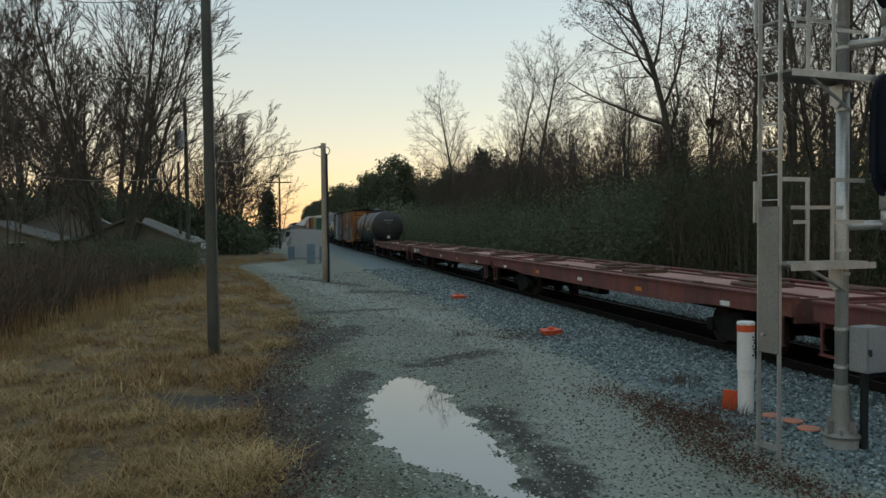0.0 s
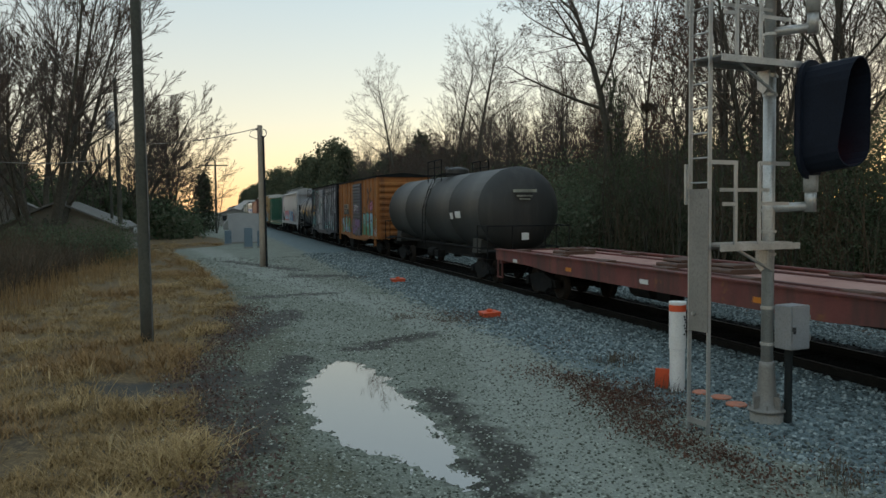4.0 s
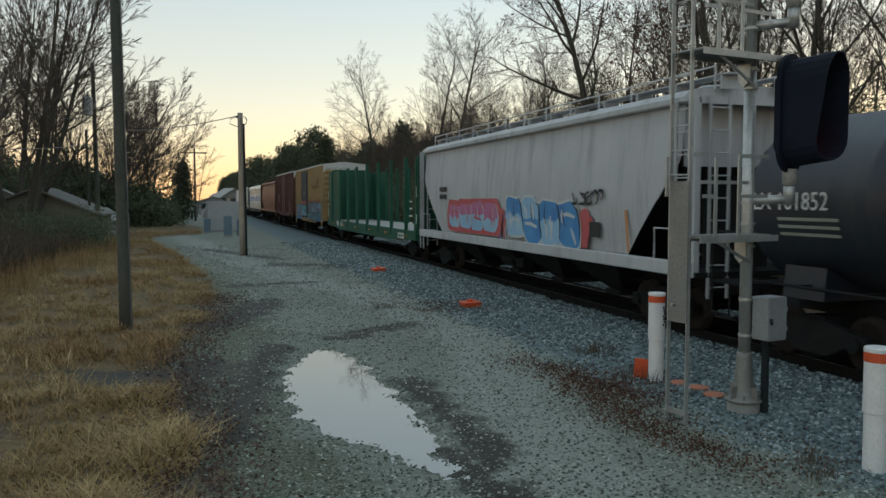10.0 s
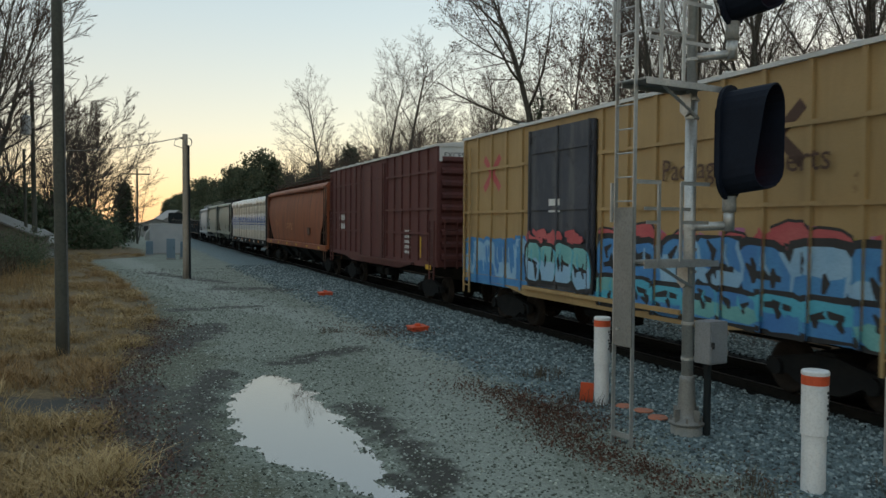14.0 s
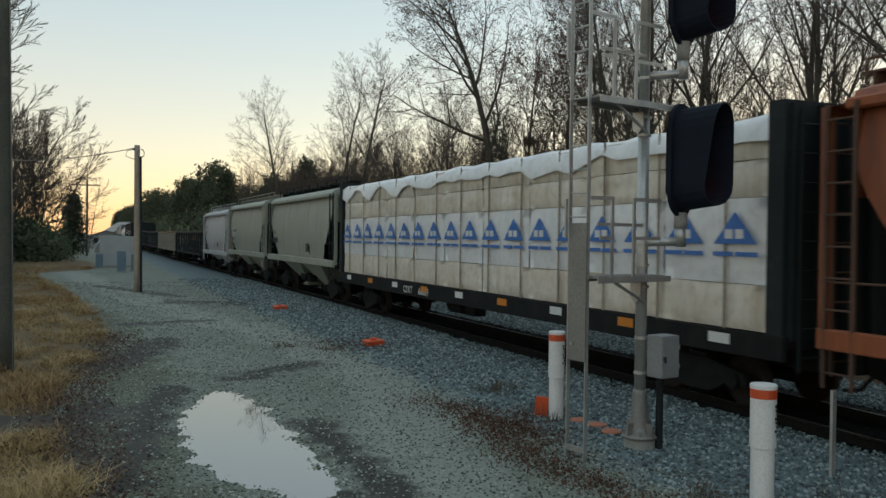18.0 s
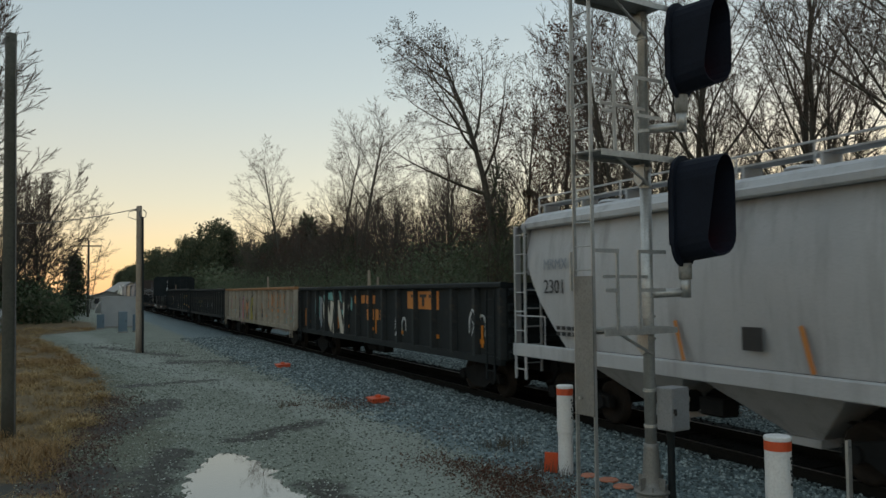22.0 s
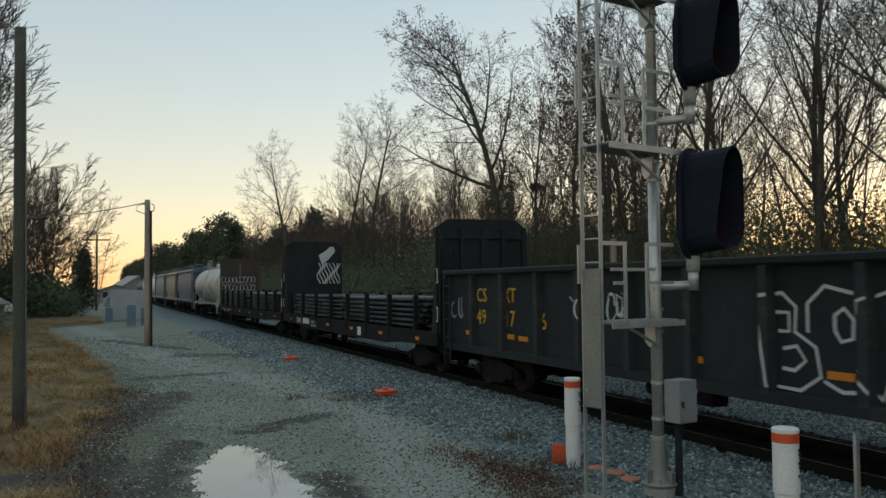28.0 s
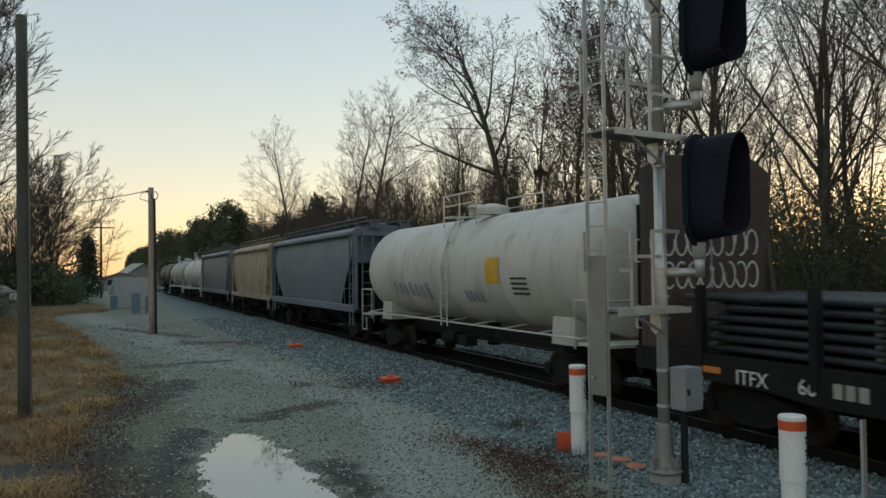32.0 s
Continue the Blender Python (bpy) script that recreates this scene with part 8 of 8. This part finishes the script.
# the heads look back along the track
FX, FY = math.sin(radians(-TH + 180 - 22)), math.cos(radians(-TH + 180 - 22))
bulb_m, bt, bb = nodes_of("red_signal_lens")
bb.inputs["Base Color"].default_value = (0.25, 0.008, 0.005, 1)
bb.inputs["Roughness"].default_value = 0.15
bb.inputs["Emission Color"].default_value = (1.0, 0.05, 0.02, 1)
bb.inputs["Emission Strength"].default_value = 2.0
CR = Vector((math.cos(radians(28)), -math.sin(radians(28)), 0))
for z_arm, z0, z1 in ((2.81, 3.16, 4.69), (5.08, 5.46, 6.80), (7.3, 7.65, 9.0)):
    o = Vector((MX, MY, 0)) + CR * 0.50
    # local frame of a head: x to its right, -y ahead
    head_at = mast_at.inverted() @ Matrix(((-FY, -FX, 0, o.x), (FX, -FY, 0, o.y), (0, 0, 1, 0), (0, 0, 0, 1)))
    h = part("arm", Mesh().tube([mast_at.inverted() @ Vector((MX + CR.x * 0.05, MY + CR.y * 0.05, z_arm)), mast_at.inverted() @ Vector((o.x, o.y, z_arm + 0.02))], 0.058, 12), GALV, mast, "galvanised elbow arm", True)
    part("elbow", Mesh().tube([mast_at.inverted() @ Vector((o.x, o.y, z_arm - 0.055)), mast_at.inverted() @ Vector((o.x, o.y, z_arm + 0.24))], 0.072, 12), GALV, h, smooth=True)
    part("collar", Mesh().tube([mast_at.inverted() @ Vector((o.x, o.y, z_arm + 0.2)), mast_at.inverted() @ Vector((o.x, o.y, z0 + 0.06))], 0.09, 12), CONCRETE, h, smooth=True)
    R = 0.33
    zc0, zc1 = z0 + R, z1 - R
    ring = [(R * math.cos(a), zc1 + R * math.sin(a)) for a in np.linspace(0, math.pi, 10)] + [(R * math.cos(a), zc0 + R * math.sin(a)) for a in np.linspace(math.pi, 2 * math.pi, 10)]
    head = part("signal_head", Mesh().prism(ring, -0.02, 0.03), SIGNAL_BLACK, mast, "black signal head", at=head_at)
    k = len(ring)
    hd = Mesh()
    r2 = 0.78
    zm = (z0 + z1) / 2
    hd.v += [(x * r2, -0.02, (z - zm) * (r2 + 0.12) + zm) for x, z in ring]
    # the mouth is cut aslant: one flank of the hood falls back towards its foot
    for x, z in ring:
        f = (z - z0) / (z1 - z0)
        near = 0.5 - 0.5 * x / R
        hd.v.append((x * r2 * 0.95, -0.62 + 0.2 * (1 - f) * near, (z - zm) * (r2 + 0.12) + zm + 0.04 + 0.03 * (1 - f)))
    hd.f = [(i, (i + 1) % k, k + (i + 1) % k, k + i) for i in range(k)]
    inner = [(x * 0.97, y, (z - (z0 + z1) / 2) * 0.97 + (z0 + z1) / 2) for x, y, z in hd.v]
    n0 = len(hd.v)
    hd.v += inner
    hd.f += [(n0 + (i + 1) % k, n0 + i, n0 + k + i, n0 + k + (i + 1) % k) for i in range(k)]
    hd.f += [(k + i, k + (i + 1) % k, n0 + k + (i + 1) % k, n0 + k + i) for i in range(k)]
    part("hood", hd, SIGNAL_BLACK, head, "deep black hood")
    part("housing", Mesh().box(-0.15, 0.15, 0.031, 0.15, z0 + 0.3, z1 - 0.3, 0.03), SIGNAL_BLACK, head)
    for j in range(3):
        zz_ = zc0 - 0.02 + (zc1 - zc0 + 0.04) * j / 2
        part("lens", Mesh().lathe([(0.11, 0), (0.1, 0.02), (0.05, 0.035), (0.01, 0.04)], 16), bulb_m if j == 0 else WINDOW_DARK, head, "red signal lens" if j == 0 else "", at=pose(0, -0.022, zz_, 90, 0, 0))

# ---- white marker pipes, orange markers, posts ----
def marker_pipe(x, y, h, r):
    t = thing("marker_pipe", "white plastic utility marker pipe with orange band", "marker post", pose(x, y, 0), "marker pipes by the track")
    part("lower_pipe", Mesh().lathe([(r * 0.9, -0.2), (r * 0.9, h * 0.5), (r * 0.86, h * 0.51)], 22), PVC, t, smooth=False)
    part("upper_sleeve", Mesh().lathe([(r * 0.93, h * 0.47), (r, h * 0.475), (r, h * 0.6), (r * 0.985, h * 0.62), (r * 0.985, h - 0.03)], 22), PVC, t)
    part("band", Mesh().lathe([(r * 1.0, h - 0.15), (r * 1.012, h - 0.148), (r * 1.012, h - 0.052), (r * 1.0, h - 0.05)], 22), SAFETY_ORANGE, t, "orange reflective band")
    part("cap", Mesh().lathe([(r * 1.03, h - 0.045), (r * 1.03, h - 0.012), (r * 0.96, h), (r * 0.1, h + 0.008)], 22), PVC, t)
    m = Mesh()
    for i in range(7):
        a = -0.35 + 0.05 * (i % 2)
        z = h - 0.24 - 0.045 * i
        m.box(r * math.sin(0.55 + 0.12 * (i % 3)) - 0.012, r * math.sin(0.55 + 0.12 * (i % 3)) + 0.012, -r * math.cos(0.55 + 0.12 * (i % 3)) - 0.006, -r * math.cos(0.55 + 0.12 * (i % 3)) + 0.004, z, z + 0.03)
    part("lettering", m, DARK_PAINT, t)
    return t


marker_pipe(4.52, 12.25, 1.38, 0.128)
marker_pipe(5.3, 7.9, 1.30, 0.138)
b = thing("orange_marker", "short orange flat marker beside a white pipe", "marker", pose(4.33, 12.42, 0, 0, 3, -20))
part("panel", Mesh().box(-0.105, 0.105, -0.025, 0.025, -0.05, 0.31, 0.01), SAFETY_ORANGE, b)
part("stem", Mesh().box(-0.015, 0.015, 0.026, 0.04, -0.1, 0.34), GALV_DULL, b)
for x, y, r in ((4.79, 11.98, 0.13), (4.96, 11.62, 0.15), (4.99, 11.17, 0.15)):
    d = thing("orange_disc", "flat orange plastic lid lying on the gravel", "lid", pose(x, y, ground_z(x, y) + 0.015, random.uniform(-3, 3), random.uniform(-3, 3), 0), "orange lids by the mast")
    part("lid", Mesh().lathe([(r, 0), (r, 0.012), (r * 0.92, 0.022), (r * 0.02, 0.026)], 20), FADED_ORANGE, d)
for x, y, w in ((0.48, 32.0, 0.24), (2.74, 21.25, 0.22)):
    o = thing("orange_tray", "battered orange plastic base lying by the ballast", "plastic base", pose(x, y, ground_z(x, y), 2, -2, 15), "orange bases by the track")
    part("base", Mesh().side([(-0.2, 0), (0.2, 0), (0.18, 0.1), (-0.18, 0.1)], -w, w), SAFETY_ORANGE, o)
    part("lid", Mesh().box(-w * 1.12, w * 1.12, -0.22, 0.22, 0.101, 0.135, 0.01), SAFETY_ORANGE, o)
    part("socket", Mesh().lathe([(0.08, 0.136), (0.08, 0.19), (0.06, 0.2), (0.02, 0.2)], 12), SAFETY_ORANGE, o)
tp = thing("steel_post", "short galvanised steel channel post in the ballast", "post", pose(6.72, 8.6, 0, 0, 0, 20))
part("channel", Mesh().box(-0.03, 0.03, -0.008, 0.0, -0.3, 1.06).box(-0.036, -0.03, -0.008, 0.03, -0.3, 1.06).box(0.03, 0.036, -0.008, 0.03, -0.3, 1.06), GALV, tp)
part("bolt", Mesh().tube([(0, -0.02, 0.98), (0, 0.02, 0.98)], 0.01, 6), GALV_DULL, tp)


# ---- poles and wires ----
def pole(x, y, h, r0, r1, mat, label, lean=(0, 0)):
    t = thing("utility_pole", label, "utility pole", pose(x, y, 0))
    pts = [(lean[0] * f * h, lean[1] * f * h, -0.4 + (h + 0.4) * f) for f in np.linspace(0, 1, 8)]
    rad = [r0 + (r1 - r0) * f for f in np.linspace(0, 1, 8)]
    part("shaft", Mesh().tube(pts, rad, 14), mat, t, smooth=True)
    return t


p = pole(-5.01, 17.56, 8.1, 0.135, 0.105, POLE_WOOD, "dark weathered wooden utility pole standing in dry grass", (-0.01, 0.0))
part("staple_run", Mesh().tube([(0.12, -0.06, 0.0), (0.1, -0.06, 3.0), (0.02, -0.05, 7.9)], 0.012, 5), CABLE, p)
part("ground_wire", Mesh().tube([(-0.14, -0.02, 6.6), (-0.16, -0.03, 7.6), (-0.2, 0.0, 8.0)], 0.012, 5), CABLE, p)
p = pole(-6.23, 42.05, 7.15, 0.17, 0.13, POLE_PALE, "pale grey wooden service pole with cable loop", (-0.006, 0.0))
part("conduit", Mesh().tube([(0.2, -0.1, 0.0), (0.17, -0.12, 3.5), (0.14, -0.12, 6.6)], 0.05, 8), GON_DARK, p, "dark conduit down the pole")
part("cable_loop", Mesh().tube([(0.14 + 0.16 * math.sin(a), -0.12, 6.75 + 0.2 * math.cos(a)) for a in np.linspace(0, 5.6, 14)], 0.025, 6), CABLE, p)
part("cable_loop", Mesh().tube([(-0.15, -0.1, 6.95), (-0.5, -0.1, 6.85), (-0.55, -0.1, 6.6), (-0.15, -0.1, 6.45)], 0.02, 6), CABLE, p)
part("insulator", Mesh().lathe([(0.04, 6.9), (0.06, 6.95), (0.04, 7.0)], 10, (-0.2, -0.1)), CABLE, p)
p = pole(-17.9, 56.7, 11.9, 0.17, 0.12, POLE_WOOD, "thin grey utility pole with a transformer can", (-0.012, 0.0))
tr = part("transformer", Mesh().lathe([(0.3, 8.4), (0.32, 8.45), (0.32, 9.5), (0.25, 9.6), (0.02, 9.62)], 16, (-0.45, -0.2)), CABINET, p, "pale grey transformer can")
part("bushing", Mesh().tube([(-0.45, -0.2, 9.6), (-0.45, -0.2, 9.95)], 0.05, 8), CABLE, tr)
part("bracket", Mesh().box(-0.2, 0.0, -0.24, -0.16, 8.8, 9.2), GALV_DULL, p)
part("cutout", Mesh().tube([(-0.1, -0.1, 11.2), (-0.4, -0.2, 10.9)], 0.05, 6), CABLE, p)
p = pole(-19.0, 58.5, 7.6, 0.11, 0.09, POLE_WOOD, "short thin wooden pole beside the brush", (-0.02, 0.0))
part("bracket", Mesh().box(-0.05, 0.05, -0.14, -0.08, 7.0, 7.2), GALV_DULL, p)
p = pole(-22.0, 108.0, 9.5, 0.14, 0.11, POLE_WOOD, "far wooden utility pole with crossarm")
part("crossarm", Mesh().box(-1.6, 1.6, -0.2, -0.1, 8.7, 8.85), POLE_WOOD, p)


def wire(a, b, sag, r, label):
    pts = [Vector(a).lerp(Vector(b), f) - Vector((0, 0, 4 * sag * f * (1 - f))) for f in np.linspace(0, 1, 25)]
    solo("overhead_cable", Mesh().tube(pts, r, 5), CABLE, label, "cable", "overhead cables")


OL = "sagging overhead service cable between poles"
wire((-18.0, 56.6, 6.55), (-24.0, 24.0, 7.8), 1.6, 0.025, OL)
wire((-18.0, 56.6, 8.2), (-33.0, 40.0, 10.8), 1.2, 0.02, OL)
wire((-18.0, 56.6, 7.5), (-6.4, 42.0, 7.0), 0.35, 0.022, OL)
wire((-5.1, 17.5, 8.0), (-9.5, 4.0, 9.6), 0.3, 0.012, OL)
wire((-5.1, 17.5, 7.9), (-12.5, 24.0, 9.8), 0.3, 0.012, OL)
wire((-18.0, 56.6, 5.6), (-40.0, 62.0, 5.2), 0.5, 0.015, OL)

# ---- equipment house and cabinets by the far road ----
h = thing("equipment_house", "pale grey metal railway equipment house", "equipment house", pose(-12.6, 74.0, 0, 0, 0, TH))
part("body", Mesh().box(-1.4, 1.4, -1.2, 1.2, 0.15, 2.55, 0.02), CABINET, h)
part("roof", Mesh().prism([(-1.5, 2.551), (1.5, 2.551), (1.5, 2.6), (0, 2.66), (-1.5, 2.6)], -1.22, 1.22), CABINET, h)
d = part("door", Mesh().box(-0.45, 0.45, -1.24, -1.203, 0.25, 2.3), CABINET, h)
part("handle", Mesh().box(0.3, 0.36, -1.27, -1.241, 1.15, 1.35), DARK_PAINT, d)
part("base", Mesh().box(-1.6, 1.6, -1.3, 1.3, -0.1, 0.149), CONCRETE, h)
for x, y, w, hh, mt in ((-10.55, 63.6, 0.3, 1.55, CAB_BLUE), (-9.8, 64.6, 0.22, 1.3, CAB_BLUE), (-13.4, 70.5, 0.28, 1.2, CAB_BLUE)):
    k = thing("control_cabinet", "narrow blue-grey steel control cabinet", "cabinet", pose(x, y, 0, 0, 0, TH), "control cabinets")
    part("body", Mesh().box(-w, w, -0.25, 0.25, 0.1, hh, 0.02), mt, k)
    dd = part("door", Mesh().box(-w + 0.04, w - 0.04, -0.275, -0.253, 0.16, hh - 0.06), mt, k)
    part("handle", Mesh().box(w - 0.12, w - 0.08, -0.3, -0.276, hh * 0.5, hh * 0.6), DARK_PAINT, dd)
    part("foot", Mesh().box(-w - 0.05, w + 0.05, -0.3, 0.3, -0.1, 0.099), CONCRETE, k)


# ---- houses and sheds behind the brush ----
def house(az, d, w, dep, wall, ridge, rz, wall_m, roof_m, label, windows=2):
    a = radians(az)
    t = thing("house", label, "house", pose(d * math.sin(a), d * math.cos(a), 0, 0, 0, rz))
    part("wall", Mesh().prism([(-w / 2, -0.2), (w / 2, -0.2), (w / 2, wall), (0, ridge - 0.12), (-w / 2, wall)], -dep / 2, dep / 2), wall_m, t)
    for sx in (-1, 1):
        k = (ridge - wall) / (w / 2)
        e = w / 2 + 0.35
        m = Mesh().prism([(0, ridge), (0, ridge - 0.12), (sx * e, ridge - 0.12 - k * e), (sx * e, ridge - k * e)] if sx > 0 else [(0, ridge - 0.12), (0, ridge), (sx * e, ridge - k * e), (sx * e, ridge - 0.12 - k * e)], -dep / 2 - 0.35, dep / 2 + 0.35)
        part("roof", m, roof_m, t)
    for i in range(windows):
        x = (i - (windows - 1) / 2) * w / max(2, windows)
        wn = part("window", Mesh().box(x - 0.4, x + 0.4, -dep / 2 - 0.03, -dep / 2 - 0.004, 1.0, 2.0), WINDOW_DARK, t)
        part("frame", Mesh().box(x - 0.47, x + 0.47, -dep / 2 - 0.04, -dep / 2 - 0.005, 2.0, 2.08).box(x - 0.47, x + 0.47, -dep / 2 - 0.06, -dep / 2 - 0.005, 0.92, 1.0), SIDING, wn)
    return t


house(-24.6, 70, 8.0, 9.0, 2.6, 4.6, 20, SIDING, ROOF_PALE, "pale gabled house behind bare brush")
house(-20.6, 62, 7.5, 6.0, 2.0, 3.6, 8, TAN_WALL, SHINGLE, "low shed with a grey roof behind the brush", 1)
house(-17.6, 66, 2.4, 3.0, 1.5, 2.2, -5, SIDING, SIDING, "small white shed beside the utility pole", 1)
house(-28.8, 58, 7.0, 6.0, 2.3, 3.4, 15, TAN_WALL, ROOF_PALE, "tan-walled house with a pale roof", 2)
house(-15.5, 104, 6.0, 5.0, 2.2, 3.2, 0, CAB_BLUE, SHINGLE, "low dark shed far behind the yard", 1)
house(-10.4, 165, 7.0, 7.0, 2.2, 3.4, 12, SIDING, SHINGLE, "white house far along the road", 2)
house(-9.3, 240, 8.0, 8.0, 3.5, 6.0, 30, SIDING, SIDING, "pale far building where the road ends", 2)

# a small white arched store far down the road
a = radians(-10.4)
st = thing("arched_store", "small white arched store beside the far road", "shed", pose(132 * math.sin(a), 132 * math.cos(a), 0, 0, 0, 12))
part("shell", Mesh().prism([(1.6 * math.cos(q), 2.0 * math.sin(q)) for q in np.linspace(0, math.pi, 13)], -3.0, 3.0), SIDING, st)
for i in range(5):
    q = math.pi * (i + 1) / 6
    part("rib", Mesh().tube([(0, -3.02, 0.1), (1.6 * math.cos(q), -3.02, 2.0 * math.sin(q))], 0.05, 5), HOPPER_GREY, st)


# ---- the train rolls by ----
def motions():
    for ob, front in CARS:
        rows = []
        for k in range(0, 33, 2):
            t = float(k)
            s = front - (12.55 * (t - 16) + 0.0085 * (t - 16) ** 2)
            p = on_track(s, TRACK_LAT, RAIL_Z)
            rows.append((t, pose(p.x, p.y, p.z, 0, 0, TH)))
        walk(ob, rows)


motions()
